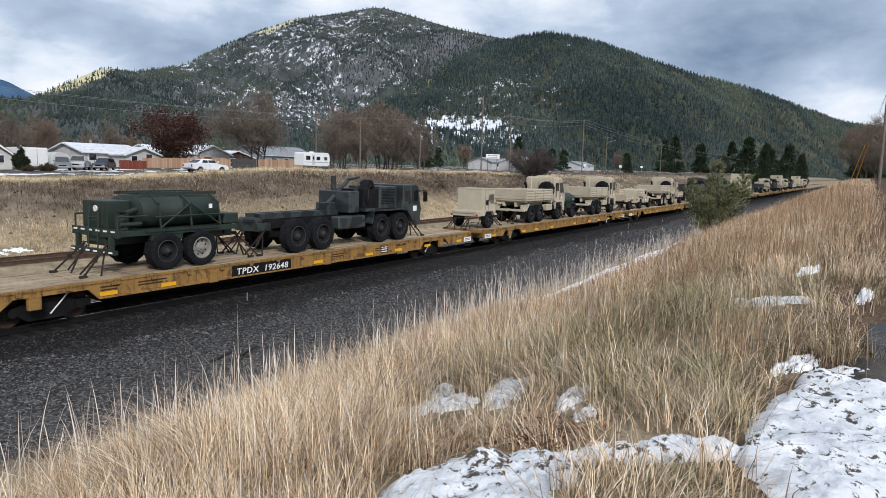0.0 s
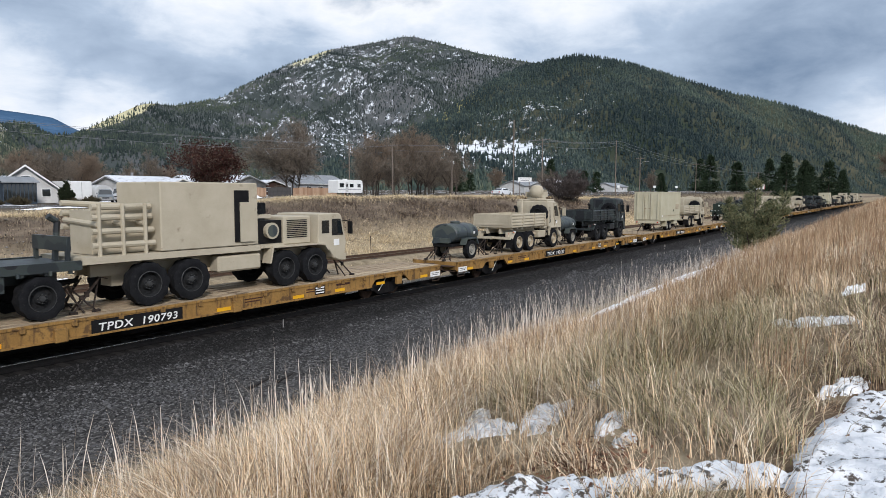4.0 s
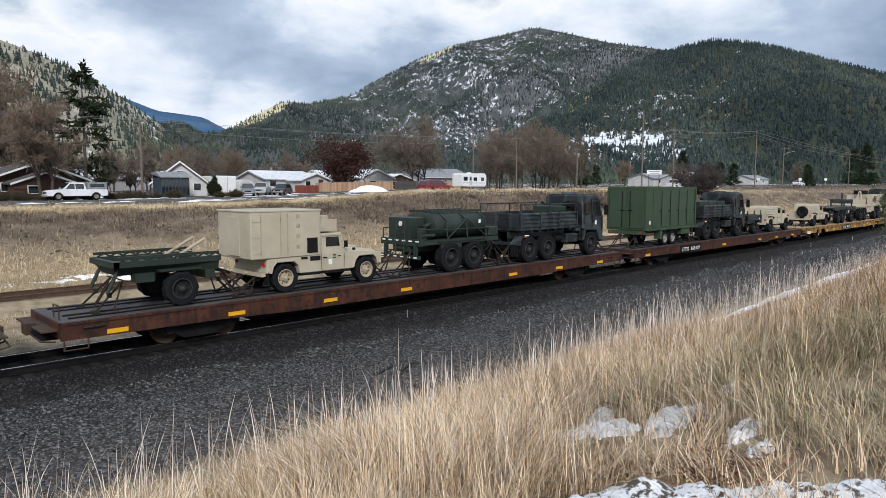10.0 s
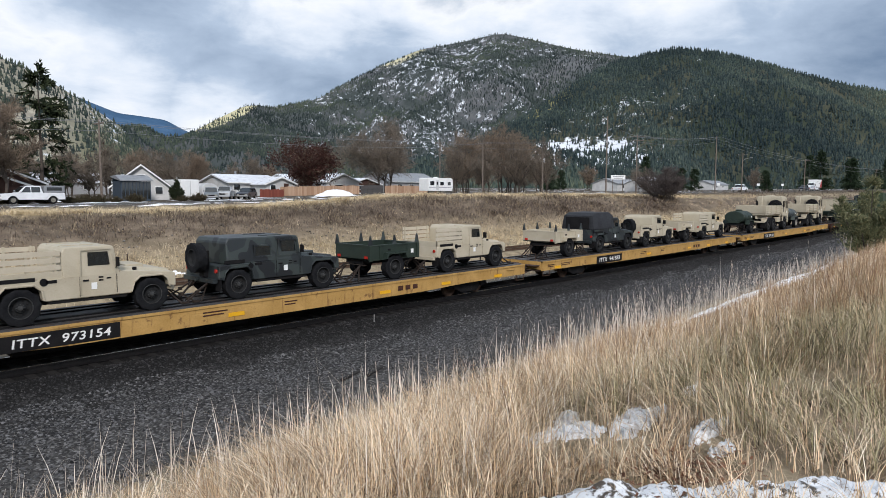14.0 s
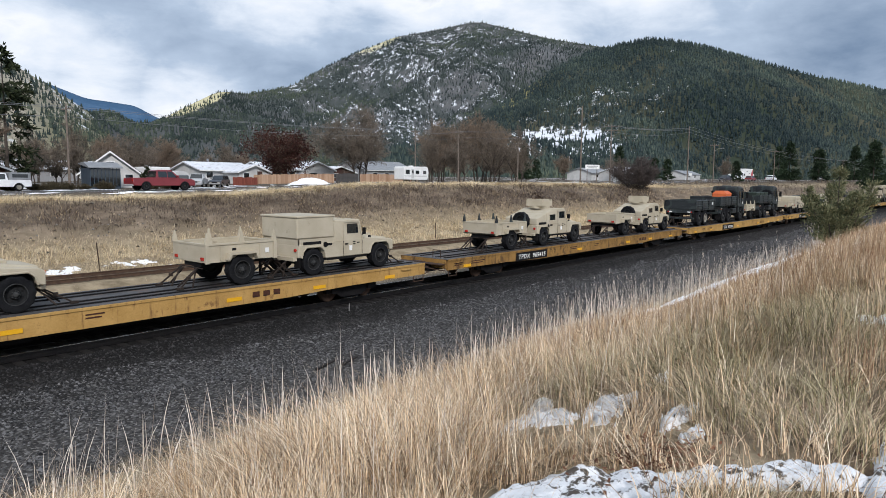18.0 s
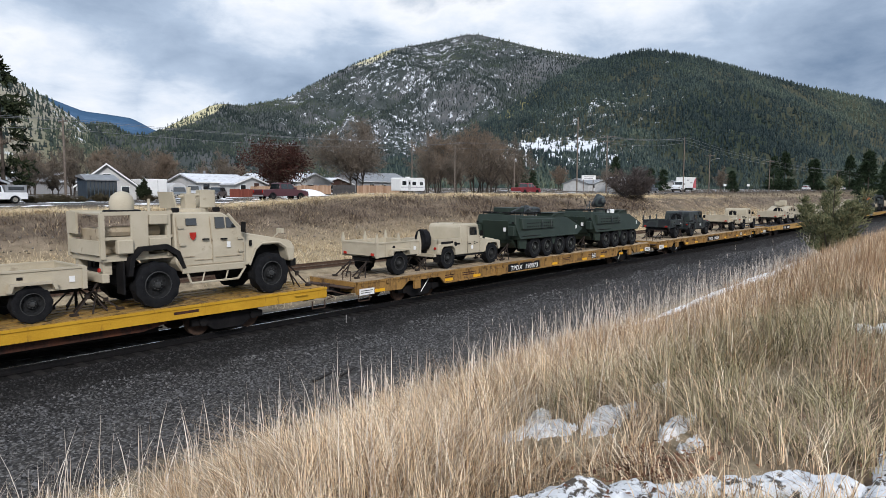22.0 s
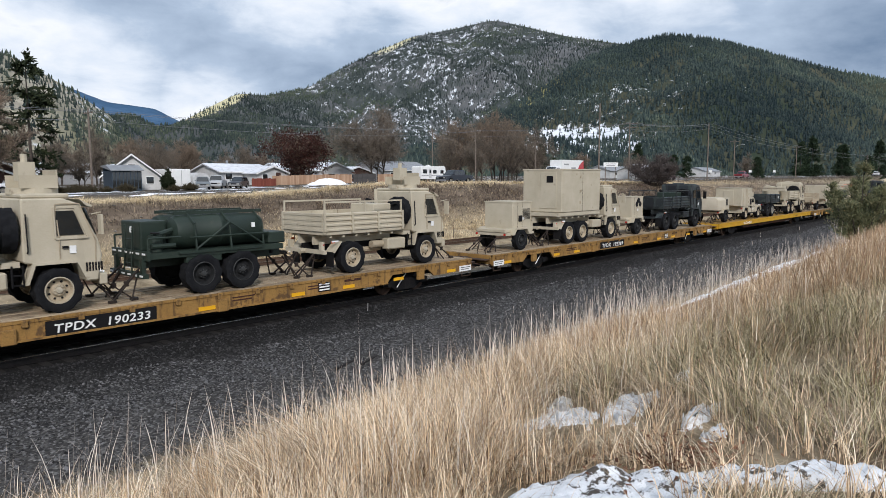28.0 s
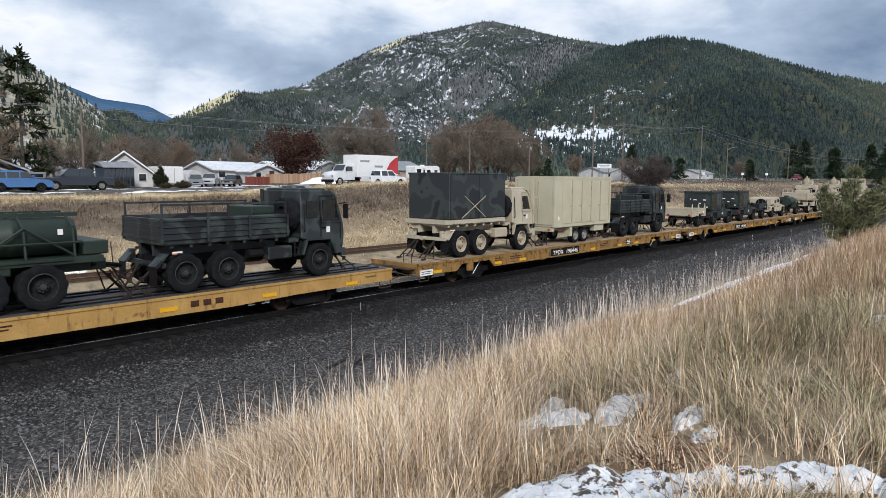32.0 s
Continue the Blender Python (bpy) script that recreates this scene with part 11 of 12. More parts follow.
def build_town():
    house("log_cabin", "dark brown log cabin with a pale-edged gabled roof", 18.5, 76.4, 8.2, 9, 2.0, 3.6, M["log_brown"], M["roof_dark"], [("w", 1.6, 0.7, 1.2, 0.9), ("w", -0.35, 2.3, 0.8, 0.6), ("w", -3.4, 0.7, 1.0, 0.9)], "y", 0, True, 0.6, True)
    house("log_porch", "low log porch with its own gable", 18.3, 73.4, 5.4, 2.3, 1.5, 2.5, M["log_brown"], M["roof_dark"], [("w", -1.6, 0.5, 1.0, 0.8), ("d", 0.6, 0, 0.9, 1.5)], "y", 0, True, 0.3, True)
    house("white_house", "white gabled house with a small dark attic window", 33.3, 77.5, 5.9, 7, 1.7, 4.0, M["siding_white"], M["roof_dark"], [("w", -0.45, 2.2, 0.9, 0.8), ("w", 1.4, 0.7, 0.9, 0.9)], "y", -22)
    # glazed garden room
    g = thing("gazebo", "dark blue framed glass garden room", "gazebo")
    for i in range(9):
        part("post", Kit().box(-2 + i * 0.49, -1.92 + i * 0.49, 0, 0.08, -0.2, 2.1), M["blue_frame"], g)
    for i in range(8):
        part("pane", Kit().box(-1.915 + i * 0.49, -1.515 + i * 0.49, 0.025, 0.05, 0.25, 2.0), M["glass"], g)
    part("back_wall", Kit().box(-2, 2, 3.0, 3.1, -0.2, 2.5), M["blue_frame"], g)
    for s in (-2.0, 1.93):
        part("side_wall", Kit().box(s, s + 0.07, 0.085, 2.995, -0.2, 2.1), M["blue_frame"], g)
    part("sill", Kit().box(-1.99, 1.99, 0.085, 0.12, -0.2, 0.25), M["blue_frame"], g)
    part("roof", Kit().cross([(-0.3, 2.1), (-0.3, 2.2), (1.5, 2.75), (3.2, 2.65), (3.2, 2.55)], -2.25, 2.25), M["roof_grey"], g)
    g.matrix_basis = pose(30.4, 72, at_ground(30.4, 72), 0, 0, -6) @ Matrix.Diagonal((0.74, 1, 1, 1))
    # arched shed
    a = thing("arched_shed", "pale arched metal shed", "shed")
    arch = [(-1.2, -0.2)] + [(1.2 * -math.cos(math.pi * k / 12), 0.9 + 1.1 * math.sin(math.pi * k / 12)) for k in range(13)] + [(1.2, -0.2)]
    part("shell", Kit().side(arch, 0, 4), M["siding_white"], a)
    part("door", Kit().box(-0.7, 0.7, -0.05, 0.02, 0, 1.5).bevel(0.02), M["roof_grey"], a)
    a.matrix_basis = pose(43.1, 80, at_ground(43, 80))
    v = thing("storage_trailer", "tall white enclosed trailer parked in a yard", "trailer")
    part("body", Kit().box(-1.15, 1.15, 0, 4.5, 0.35, 2.35).bevel(0.12, 2), M["white"], v)
    for s in (-0.95, 0.95):
        wheel(v, s, 1.2, 0.7, 0.22, "pale")
    part("door_line", Kit().box(-0.02, 0.02, -0.02, 0.01, 0.45, 2.2), M["siding_grey"], v)
    v.matrix_basis = pose(38.4, 76, at_ground(38.4, 76))
    house("snow_roofed_house", "long white house with snow on its roof", 59.0, 95, 9.5, 9, 2.0, 3.2, M["siding_white"], M["roof_snow"], [("w", -3.9, 0.8, 1.2, 1.0), ("w", 1.2, 0.8, 1.4, 1.0), ("c", -1, 2.9, 0.3, 1.0)], "x")
    house("snow_roofed_porch", "white gabled porch wing with a dark window", 61.0, 91, 5.5, 4.0, 1.8, 2.8, M["siding_white"], M["roof_snow"], [("w", -1.9, 0.6, 1.0, 1.1), ("d", 0.6, 0, 0.9, 1.9)], "y")
    house("gabled_house", "white house with a snowy gabled roof", 90.5, 112, 9, 9, 2.2, 3.9, M["siding_white"], M["roof_snow"], [("w", -2.2, 0.7, 2.2, 1.0)], "y")
    house("red_trim_house", "small grey house behind the red maple", 76, 104, 8, 8, 2.2, 3.4, M["siding_grey"], M["roof_snow"], [("w", -2, 0.8, 1.4, 1.0), ("w", 1.4, 0.8, 1.4, 1.0)], "x")
    house("brown_shed_house", "low brown house with a snow-dusted roof", 102, 118, 9, 8, 1.9, 3.2, M["log_brown"], M["roof_snow"], [("w", -2, 0.7, 1.4, 1.0)], "y")
    house("grey_hall", "long grey building with a dark pitched roof", 122, 122, 18, 12, 2.6, 4.8, M["siding_grey"], M["roof_grey"], [("w", -6, 0.9, 1.6, 1.1), ("w", -2, 0.9, 1.6, 1.1), ("w", 3, 0.9, 1.6, 1.1), ("w", 6, 0.9, 1.6, 1.1)], "x")
    far = [(142, 150, 14, M["siding_white"], M["roof_snow"]), (170, 170, 16, M["siding_grey"], M["roof_snow"]), (46, 135, 12, M["siding_grey"], M["roof_snow"]), (30, 125, 12, M["siding_white"], M["roof_snow"]), (72, 160, 13, M["siding_white"], M["roof_snow"]), (205, 105, 16, M["siding_white"], M["roof_grey"]), (255, 120, 22, M["siding_grey"], M["roof_snow"]), (185, 84, 12, M["siding_white"], M["roof_snow"]), (300, 110, 18, M["siding_white"], M["roof_grey"])]
    for x, y, w, wm, rm in far:
        house("far_house", "small distant house with a pale roof", x, y, w, 9, 2.3, 3.9, wm, rm, [("w", -w * 0.3, 0.9, 1.4, 1.0), ("w", w * 0.1, 0.9, 1.4, 1.0)], "x", 0, False)
    board_fence("low red-brown board fence", 51.6, 55.6, 82, 1.1, M["fence_red"])
    board_fence("tan new-board garden fence", 57.6, 73.2, 86, 1.45, M["fence_tan"])
    board_fence("dark weathered board gate", 73.4, 78.6, 86.05, 1.5, M["fence_dark"])
    board_fence("tan new-board garden fence with fresh boards", 78.8, 92.0, 86, 1.45, M["fence_tan"])
    # roadside sign
    sg = thing("roadside_sign", "blank-looking white sign on two posts", "sign")
    part("panel", Kit().box(-1.6, 1.6, -0.05, 0.05, 2.9, 3.8).bevel(0.02), M["white"], sg)
    for s in (-1.1, 1.1):
        part("post", Kit().box(s - 0.06, s + 0.06, 0.055, 0.17, -0.3, 3.7), M["pole_wood"], sg)
    for i, w in enumerate((2.4, 2.0)):
        part("lettering_bar", Kit().box(-w / 2, w / 2, -0.056, -0.052, 3.42 - i * 0.32, 3.56 - i * 0.32), M["siding_grey"], sg)
    sg.matrix_basis = pose(126, 62 + 5, at_ground(126, 67), 0, 0, -35)
    small = thing("road_sign", "small square road sign on a post", "sign", "signs along the highway")
    part("panel", Kit().box(-0.4, 0.4, -0.02, 0.02, 1.6, 2.3).bevel(0.015), M["white"], small)
    part("post", Kit().rod((0, 0.06, -0.3), (0, 0.06, 2.25), 0.04, 6), M["steel"], small)
    small.matrix_basis = pose(148, 66.5, at_ground(148, 66.5), 0, 0, -50)
    for x in (181, 213, 237):
        copy_thing(small, pose(x, 67, at_ground(x, 67), 0, 0, -60))


def utility_pole(x, y, height, arms=((0.6, 2.4),), label="weathered wooden utility pole with a crossarm", lamp=False, turn=0):
    ob = thing("utility_pole", label, "utility pole", "poles along the highway")
    part("pole", Kit().rod((0, 0, -0.6), (0, 0, height), 0.14, 9, 0.09), M["pole_wood"], ob)
    for down, w in arms:
        z = height - down
        arm = part("crossarm", Kit().box(-0.06, 0.06, -w / 2, w / 2, z - 0.06, z + 0.06).bevel(0.01), M["pole_wood"], ob)
        for s in (-0.45, -0.2, 0.2, 0.45):
            part("insulator", Kit().lathe([(z + 0.06, 0.035), (z + 0.12, 0.06), (z + 0.2, 0.05), (z + 0.22, 0.02)], 7, "z", (0, s * w, 0)), M["siding_grey"], arm)
    if lamp:
        part("lamp_arm", Kit().path([(0, 0, height - 2), (0.5, -0.6, height - 1.4), (1.0, -1.6, height - 1.2)], 0.035), M["steel"], ob)
        part("lamp_head", Kit().box(0.85, 1.2, -2.0, -1.5, height - 1.28, height - 1.14).bevel(0.03), M["siding_grey"], ob)
    ob.matrix_basis = pose(x, y, at_ground(x, y), 0, 0, turn)
    return ob


def wire_run(pts, sag, r=0.024):
    """One cable over a row of supports."""
    row = []
    for p, q in zip(pts, pts[1:]):
        p, q = Vector(p), Vector(q)
        row += [p.lerp(q, t / 6) - Vector((0, 0, sag * 4 * (t / 6) * (1 - t / 6))) for t in range(6)]
    row = np.array([tuple(p) for p in row + [Vector(pts[-1])]])
    rim = np.array([(0, 0.87, -0.5), (0, -0.87, -0.5), (0, 0, 1)]) * r
    f = [[3 * i + a, 3 * i + 3 + a, 3 * i + 3 + (a + 1) % 3, 3 * i + (a + 1) % 3] for i in range(len(row) - 1) for a in range(3)]
    tagged(new("power_line", mesh_np("power_line", (row[:, None] + rim).reshape(-1, 3), f, M["wire"])), "thin dark power line strung between poles", "cable", "power lines")


def build_poles():
    row = [(-60, 74, 9.0), (-14, 74, 9.2), (29.5, 79, 9.0), (97, 90, 10.4), (100.5, 82, 10.0), (103, 57, 13.2), (152, 57, 12.6), (223, 57, 9.6), (300, 52, 9.6), (380, 47, 9.6)]
    for x, y, h in row:
        utility_pole(x, y, h, ((0.5, 2.4),) if h < 12 else (), turn=0)
    utility_pole(114, 57, 10.8, ((0.35, 3.2), (1.1, 2.6)), "wooden utility pole with two crossarms")
    utility_pole(172, 58, 9.6, ((0.5, 2.2),), "utility pole with a curved lamp arm", True)
    utility_pole(109, 74, 8.0, ((0.5, 2.2),), "thin utility pole behind the road")
    tops = [(x, y, at_ground(x, y) + h - 0.3) for x, y, h in row]
    for dy, dz, sag in ((-1.0, 0, 0.5), (1.0, 0, 0.45), (0, -1.0, 0.7)):
        wire_run([(x, y + dy, z + dz) for x, y, z in tops[:5]] + [(114, 57 + dy, at_ground(114, 57) + 10.5 + dz)], sag)
        wire_run([(114, 57 + dy, at_ground(114, 57) + 10.5 + dz)] + [(x, y + dy, z + dz) for x, y, z in tops[6:]], sag)
    wire_run([(103, 57, tops[5][2] - 0.4), (114, 57, at_ground(114, 57) + 10.6), (152, 57, tops[6][2] - 0.4)], 0.5)
    # the pole on our side with its guyed stay
    ob = utility_pole(66, -0.9, 9.0, (), "grey wooden utility pole beside the road")
    stay = thing("guy_wire", "guy wires in yellow plastic guards", "cable")
    z = at_ground(66, -0.9)
    for s in (0.0, 0.9):
        part("wire", Kit().rod((66, -0.9, z + 8.2), (66 + 1.2 * s + 22, 1.1 + 0.6 * s, at_ground(88, 1.4)), 0.012, 4), M["wire"], stay)
        part("guard", Kit().rod(Vector((66 + 1.2 * s + 22, 1.1 + 0.6 * s, at_ground(88, 1.4))).lerp(Vector((66, -0.9, z + 8.2)), 0.003), Vector((66 + 1.2 * s + 22, 1.1 + 0.6 * s, at_ground(88, 1.4))).lerp(Vector((66, -0.9, z + 8.2)), 0.5), 0.045, 5), M["reflector"], stay, "yellow plastic guard")


build_town()
build_poles()

# ---------------------------------------------------------------- road vehicles
def car_paint(name, c):
    m, nt, b = material(name, 0.35, 0.0, 0.5)
    n = noise_fac(nt, 1.5, 4.0)
    nt.links.new(ramp(nt, [(0.35, tuple(v * 0.85 for v in c)), (0.65, c)], n.outputs["Fac"]), b.inputs["Base Color"])
    b.inputs["Coat Weight"].default_value = 0.4
    return m


PAINTS = {n: car_paint(n + "_car_paint", c) for n, c in dict(white=(0.78, 0.79, 0.8), red=(0.2, 0.018, 0.024), maroon=(0.07, 0.012, 0.016), dark=(0.02, 0.024, 0.034), blue=(0.06, 0.16, 0.36), silver=(0.45, 0.46, 0.47), grey=(0.14, 0.16, 0.17)).items()}
CAR_SHAPES = {
    # body outline, cabin outline (x forward), side windows, wheel x, wheel diameter, half width
    "pickup": ([(-2.85, 0.45), (-2.9, 0.62), (-2.88, 1.12), (-0.75, 1.14), (1.0, 1.14), (2.55, 1.04), (2.85, 0.9), (2.9, 0.6), (2.8, 0.42)], [(-0.85, 1.12), (-0.7, 1.78), (-0.55, 1.84), (0.65, 1.84), (1.45, 1.12)], [(-0.6, 0.2), (0.28, 1.12)], (-1.75, 1.85), 0.8, 0.98),
    "crew": ([(-2.9, 0.45), (-2.95, 0.62), (-2.93, 1.15), (-1.2, 1.17), (1.1, 1.17), (2.65, 1.07), (2.9, 0.92), (2.95, 0.6), (2.85, 0.42)], [(-1.35, 1.15), (-1.2, 1.8), (-1.0, 1.88), (0.7, 1.88), (1.5, 1.15)], [(-1.1, -0.15), (-0.05, 1.15)], (-1.85, 1.9), 0.82, 1.0),
    "suv": ([(-2.3, 0.42), (-2.36, 0.62), (-2.3, 1.05), (1.0, 1.02), (2.0, 0.94), (2.3, 0.75), (2.34, 0.5), (2.25, 0.34)], [(-2.28, 1.03), (-1.98, 1.55), (-1.7, 1.64), (0.2, 1.66), (1.15, 1.0)], [(-1.85, -0.95), (-0.85, -0.05), (0.05, 0.8)], (-1.35, 1.4), 0.7, 0.9),
    "sedan": ([(-2.25, 0.4), (-2.32, 0.6), (-2.28, 0.98), (-1.4, 1.02), (0.9, 0.95), (1.9, 0.86), (2.25, 0.7), (2.3, 0.45), (2.2, 0.3)], [(-1.75, 1.0), (-0.95, 1.4), (-0.6, 1.45), (0.15, 1.44), (1.1, 0.93)], [(-1.1, -0.35), (-0.25, 0.7)], (-1.35, 1.4), 0.66, 0.87),
}


def road_car(kind, paint, label, name, topper=False, group=""):
    body, cabin, windows, axles, d, half = CAR_SHAPES[kind]
    ob = thing(name, label, "car" if kind in ("suv", "sedan") else "pickup truck", group)
    P = PAINTS[paint]
    k = Kit()
    # lower body cut away over the wheels
    r = d / 2 + 0.07
    low = []
    for x in axles[::-1]:
        low += [(x + r * math.cos(a), max(body[-1][1], 0.5 * d + r * math.sin(a))) for a in (0.0, 0.55, 1.1, 1.57, 2.04, 2.6, 3.14)]
    k.taper(body + low, -half, half, 0.7, 1.3, 0.06)
    part("body", k.bevel(0.03), P, ob, "", True)
    zt = max(z for _, z in cabin)
    cab = part("cabin", Kit().taper(cabin, -half + 0.08, half - 0.08, cabin[0][1], zt, 0.16).bevel(0.04, 2), P, ob, "", True)
    z0, z1 = cabin[0][1] + 0.05, zt - 0.13
    for s in (-1, 1):
        for a, b in windows:
            k = Kit()
            def lean(x, z):
                return (x, s * (half - 0.08 - 0.16 * (z - cabin[0][1]) / (zt - cabin[0][1]) + 0.012), z)
            fr = max(0.0, b - 0.55) * 0.75 if b > 0.6 else 0.0
            bk = 0.22 if (a, b) == windows[0] and kind in ("suv", "sedan") else 0.0
            pts = [lean(a, z0), lean(b, z0), lean(b - fr, z1), lean(a + bk, z1)]
            k.loft(pts, [(x, y - s * 0.03, z) for x, y, z in pts])
            part("side_window", k, M["glass"], cab)
    # windscreen and rear window
    (xa, za), (xb, zb) = cabin[-1], cabin[-2]
    for (x0, q0), (x1, q1), sgn in (((xa, za), (xb, zb), 1), (cabin[0], cabin[1], -1)):
        w0, w1 = half - 0.16, half - 0.3
        u0, u1 = Vector((x0, 0, q0)).lerp(Vector((x1, 0, q1)), 0.1), Vector((x0, 0, q0)).lerp(Vector((x1, 0, q1)), 0.9)
        f = [(u0.x + sgn * 0.015, -w0, u0.z + 0.012), (u0.x + sgn * 0.015, w0, u0.z + 0.012), (u1.x + sgn * 0.015, w1, u1.z + 0.012), (u1.x + sgn * 0.015, -w1, u1.z + 0.012)]
        part("windscreen" if sgn > 0 else "rear_window", Kit().loft(f, [(x - sgn * 0.04, y, z - 0.02) for x, y, z in f]), M["glass"], cab)
    xf, xr = max(x for x, _ in body), min(x for x, _ in body)
    zl = 0.62 if kind in ("suv", "sedan") else 0.78
    for s in (-1, 1):
        part("headlight", Kit().box(xf - 0.14, xf - 0.005, s * half * 0.62 - 0.16, s * half * 0.62 + 0.16, zl - 0.08, zl + 0.1).bevel(0.02), M["pale_hub"], ob)
        part("tail_light", Kit().box(xr - 0.012, xr + 0.1, s * half * 0.8 - 0.09, s * half * 0.8 + 0.09, zl, zl + 0.26).bevel(0.02), M["lamp_red"], ob)
        part("mirror", Kit().box(cabin[-1][0] - 0.35, cabin[-1][0] - 0.2, s * (half + 0.02) - 0.07, s * (half + 0.02) + 0.07, z0 + 0.03, z0 + 0.2).bevel(0.03), P, ob)
    part("grille", Kit().box(xf - 0.08, xf + 0.008, -half * 0.42, half * 0.42, zl - 0.12, zl + 0.08).bevel(0.015), M["black"], ob)
    part("bumper", Kit().box(xf - 0.12, xf + 0.05, -half * 0.92, half * 0.92, 0.36, 0.54).bevel(0.04), M["siding_grey"], ob)
    part("rear_bumper", Kit().box(xr - 0.06, xr + 0.1, -half * 0.92, half * 0.92, 0.4, 0.56).bevel(0.04), M["siding_grey"], ob)
    for x in axles:
        for s in (-1, 1):
            wheel(ob, x, s * (half - 0.13), d, 0.24, "pale" if paint in ("white", "dark", "silver") else "dark")
    if topper:
        t = part("topper", Kit().box(-2.88, -0.92, -0.9, 0.9, 1.14, 1.86).bevel(0.06, 2), M["roof_grey"], ob, "grey canopy over the bed")
        for s in (-1, 1):
            part("side_window", Kit().box(-2.6, -1.2, s * 0.9 - 0.012, s * 0.9 + 0.012, 1.35, 1.7).bevel(0.01), M["glass"], t)
    return ob


def build_parked():
    for kind, paint, label, name, x, y, turn, top in (
            ("pickup", "white", "white pickup with a grey bed canopy, parked", "parked_pickup", 18.9, 66.4, 180, True),
            ("sedan", "white", "white sedan parked by the cabin", "parked_sedan", 11.4, 68, 180, False),
            ("suv", "grey", "grey car parked nose-on in a yard", "parked_car", 38.6, 71.5, 243, False),
            ("crew", "silver", "silver pickup parked in a yard", "parked_truck", 42.4, 75, 232, False),
            ("suv", "dark", "dark small car parked by a fence", "parked_hatchback", 45.9, 76, 222, False)):
        place(road_car(kind, paint, label, name, top), x, y, turn, 0.86)
    # caravan
    v = thing("camper_trailer", "white camper trailer with dark windows", "caravan")
    part("body", Kit().side([(-3.1, 0.55), (-3.1, 2.55), (-2.95, 2.75), (2.6, 2.8), (3.0, 2.55), (3.15, 1.7), (3.0, 0.8), (2.7, 0.5)], -1.15, 1.15).bevel(0.04), M["white"], v)
    for x0, x1, z0, z1 in ((-2.7, -1.7, 1.5, 2.2), (-0.2, 0.7, 1.5, 2.1), (1.7, 2.5, 1.5, 2.1)):
        part("window", Kit().box(x0, x1, -1.17, -1.14, z0, z1).bevel(0.012), M["glass"], v)
    dr = part("door", Kit().box(-1.25, -0.6, -1.18, -1.14, 0.75, 2.35).bevel(0.012), M["siding_white"], v)
    part("door_window", Kit().box(-1.12, -0.75, -1.195, -1.17, 1.6, 2.1).bevel(0.01), M["glass"], dr)
    part("stripe", Kit().box(-3.0, 2.6, -1.165, -1.147, 1.1, 1.2), M["siding_grey"], v)
    part("roof_vent", Kit().box(-0.5, 0.1, -0.3, 0.3, 2.72, 2.95).bevel(0.03), M["white"], v)
    for x in (-0.75, 0.2):
        for s in (-1, 1):
            wheel(v, x, s * 0.98, 0.72, 0.22, "pale")
    part("drawbar", Kit().path([(2.9, -0.5, 0.5), (4.1, 0, 0.48), (2.9, 0.5, 0.5)], 0.05), M["black"], v)
    part("jack", Kit().rod((3.9, 0, 0), (3.9, 0, 0.75), 0.04, 6), M["black"], v)
    place(v, 85.3, 80, 0)


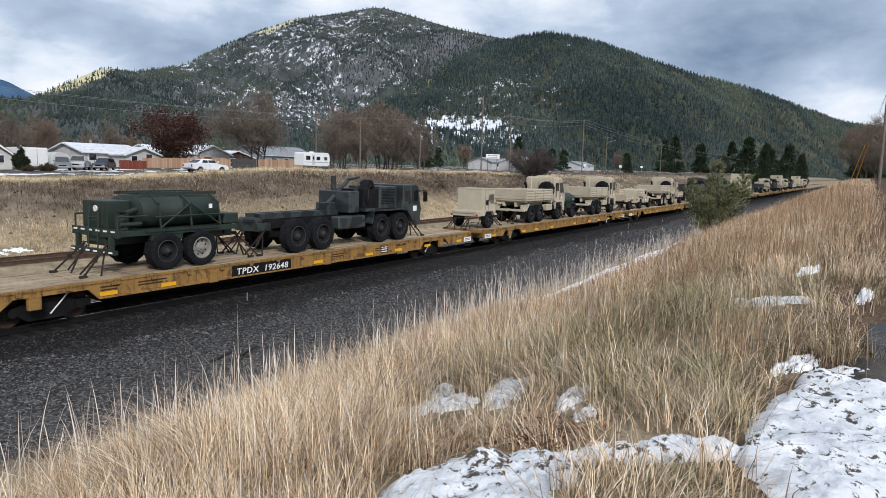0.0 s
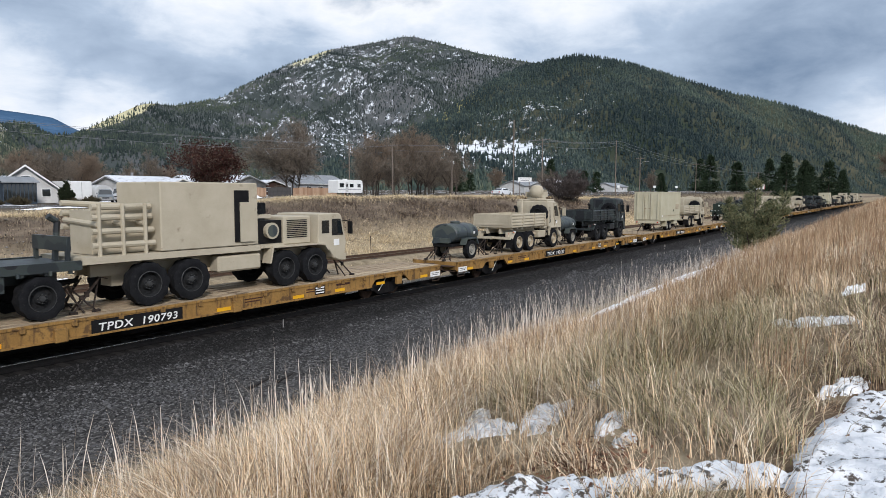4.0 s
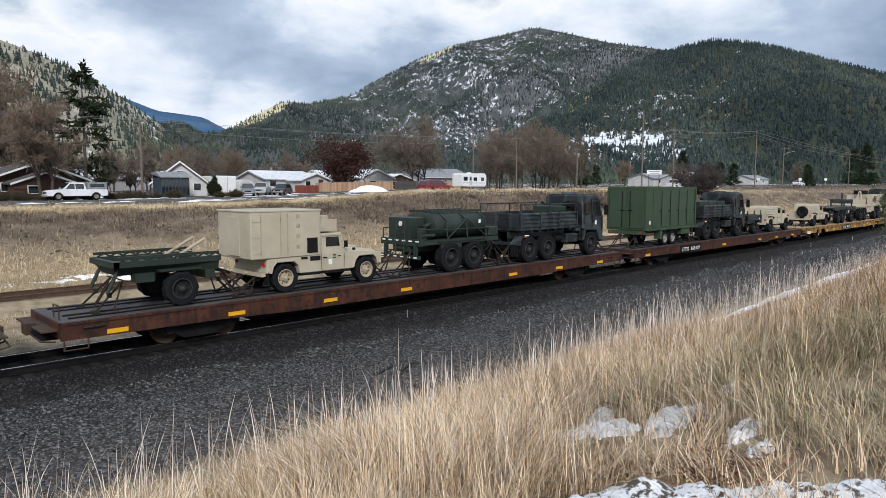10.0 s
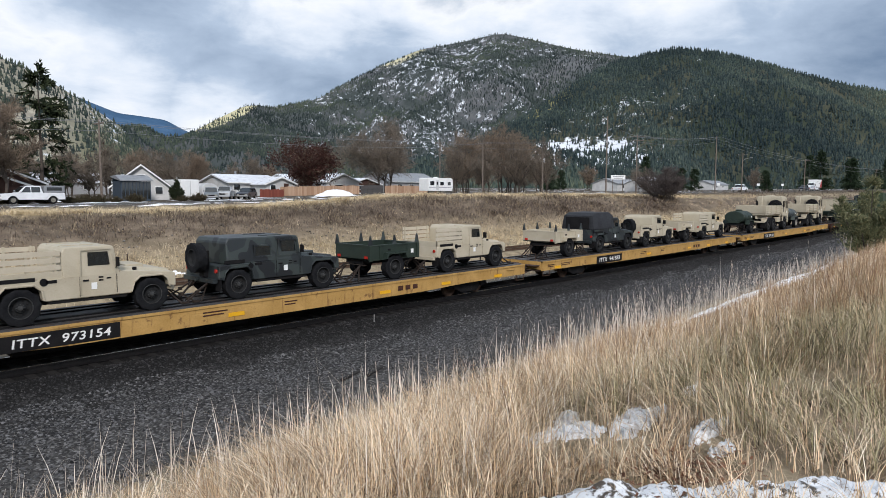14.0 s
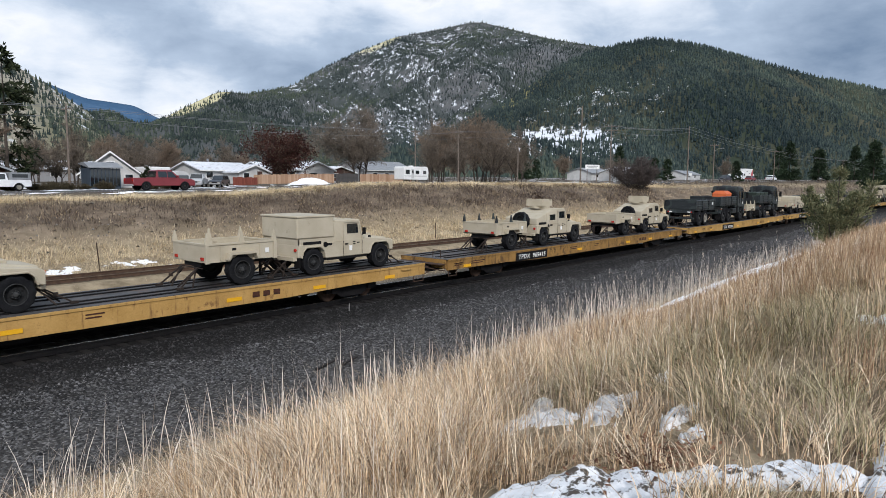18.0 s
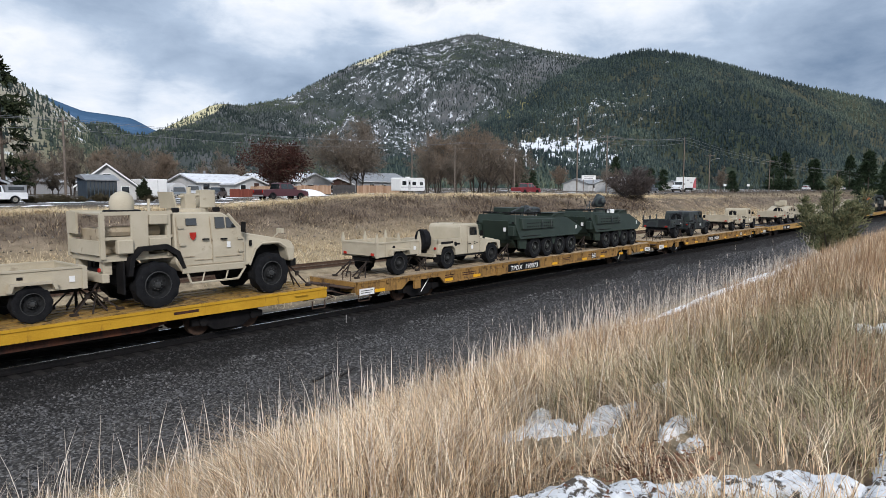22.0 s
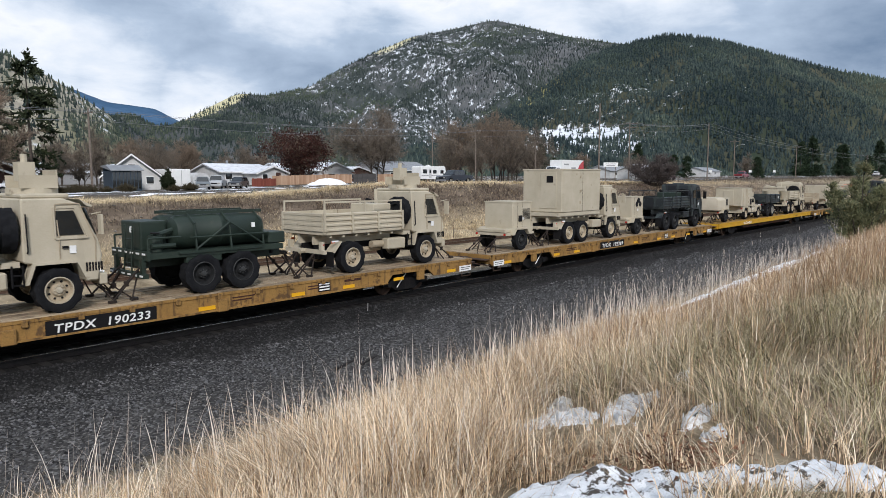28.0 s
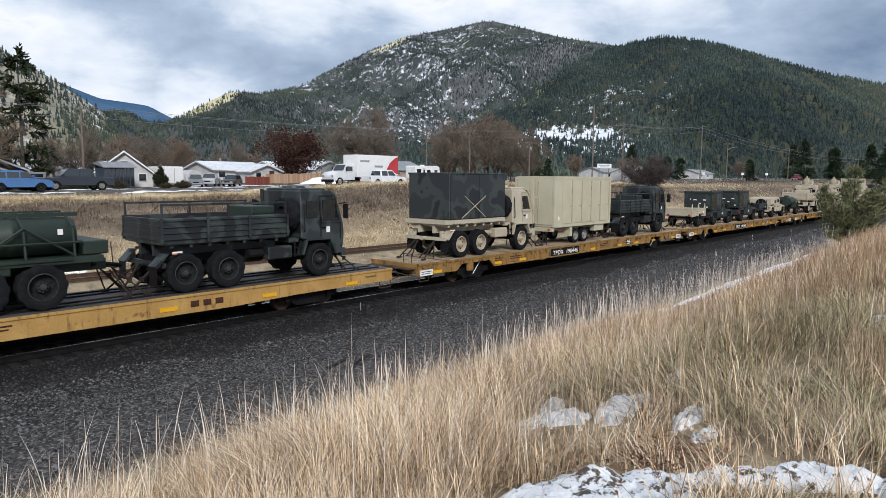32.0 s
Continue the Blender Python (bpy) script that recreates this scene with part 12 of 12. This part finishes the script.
def box_truck():
    ob = thing("box_truck", "white box truck with a red-swept rear panel", "truck")
    B = part("cargo_box", Kit().box(-6.6, 0.4, -1.25, 1.25, 1.05, 3.75).bevel(0.03), M["white"], ob)
    for s in (-1, 1):
        k = Kit()
        pts = [(-6.58, 1.09), (-4.3, 1.09), (-4.55, 2.0), (-5.1, 2.85), (-5.9, 3.4), (-6.58, 3.7)]
        k.side(pts, s * 1.25 - 0.006, s * 1.25 + 0.006)
        part("red_panel", k, car_paint("red_truck_panel", (0.5, 0.025, 0.03)), B)
        for i, (x, w) in enumerate(((-0.9, 1.5), (-3.2, 1.4))):
            part("lettering_bar", Kit().box(x - w / 2, x + w / 2, s * 1.25 - 0.006, s * 1.25 + 0.006, 2.85 - i * 0.6, 3.1 - i * 0.6), M["siding_grey"], B)
    cab = part("cab", Kit().taper([(0.55, 0.7), (0.55, 2.5), (0.8, 2.65), (1.75, 2.6), (2.3, 1.75), (3.6, 1.55), (3.85, 1.3), (3.85, 0.6)], -1.1, 1.1, 1.6, 2.6, 0.12).bevel(0.05), PAINTS["white"], ob, "", True)
    for s in (-1, 1):
        part("side_window", Kit().box(0.95, 1.85, s * 1.08 - 0.02, s * 1.08 + 0.02, 1.75, 2.3).bevel(0.01), M["glass"], cab)
        part("headlight", Kit().box(3.75, 3.88, s * 0.85 - 0.15, s * 0.85 + 0.15, 1.0, 1.25).bevel(0.02), M["pale_hub"], cab)
        part("mirror", Kit().box(2.0, 2.12, s * 1.3 - 0.1, s * 1.3 + 0.1, 1.7, 2.2).bevel(0.02), M["black"], cab)
    f = [(2.32, -0.92, 1.82), (2.32, 0.92, 1.82), (1.84, 0.86, 2.52), (1.84, -0.86, 2.52)]
    part("windscreen", Kit().loft(f, [(x - 0.05, y, z - 0.02) for x, y, z in f]), M["glass"], cab)
    part("bumper", Kit().box(3.8, 4.0, -1.1, 1.1, 0.45, 0.75).bevel(0.04), M["black"], ob)
    part("frame", Kit().box(-6.5, 3.5, -0.5, 0.5, 0.6, 1.04), M["black"], ob)
    for x in (-4.8, 2.9):
        for s in (-1, 1):
            wheel(ob, x, s * 0.98, 1.0, 0.28, "pale")
    return ob


TRAFFIC = []


def build_traffic():
    near, away = 59.2, 62.8
    for kind, paint, label, name, x0, v, t0, y in (
            ("suv", "red", "red sport utility car driving along the highway", "red_car", 19.5, 18.8, 8, near),
            ("pickup", "red", "red pickup driving along the highway", "red_pickup", 29.8, 15.2, 18, near),
            ("pickup", "maroon", "maroon pickup driving along the highway", "maroon_pickup", 28.1, 15.3, 21, near),
            ("sedan", "white", "white sedan driving along the highway", "white_car", 47.0, 14.0, 0, near),
            ("crew", "white", "white pickup driving along the highway", "white_pickup", 45.2, 13.6, 4.5, near),
            ("crew", "white", "white crew-cab pickup driving along the highway", "crew_pickup", 27.4, 14.4, 30, near),
            ("suv", "blue", "blue estate car driving along the highway", "blue_car", 17.2, 14.0, 32, near),
            ("crew", "dark", "black pickup driving the other way", "black_pickup", 47.5, -12.4, 30, away)):
        TRAFFIC.append((road_car(kind, paint, label, name), x0, v, t0, y))
    TRAFFIC.append((box_truck(), 54.4, -11.2, 32, away))


build_parked()
build_traffic()


# ---------------------------------------------------------------- everything that moves
def train_x(t):
    """How far the front coupling of the reference car has come."""
    return CAR_L * (1.155 + 0.6934 * t + 0.000289 * t * t)


def motions():
    times = (0, 4, 8, 12, 16, 20, 24, 28, 32)
    for ob, dx, y, z in RIDERS:
        walk(ob, [(t, pose(train_x(t) + dx, y, z)) for t in times])
    for ob, x0, v, t0, y in TRAFFIC:
        rows = []
        for t in range(0, 33, 2):
            x = x0 + v * (t - t0)
            rows.append((t, pose(x, y, float(land_z(x, y)) + 0.03, 0, 0, 0 if v > 0 else 180)))
        walk(ob, rows)


motions()
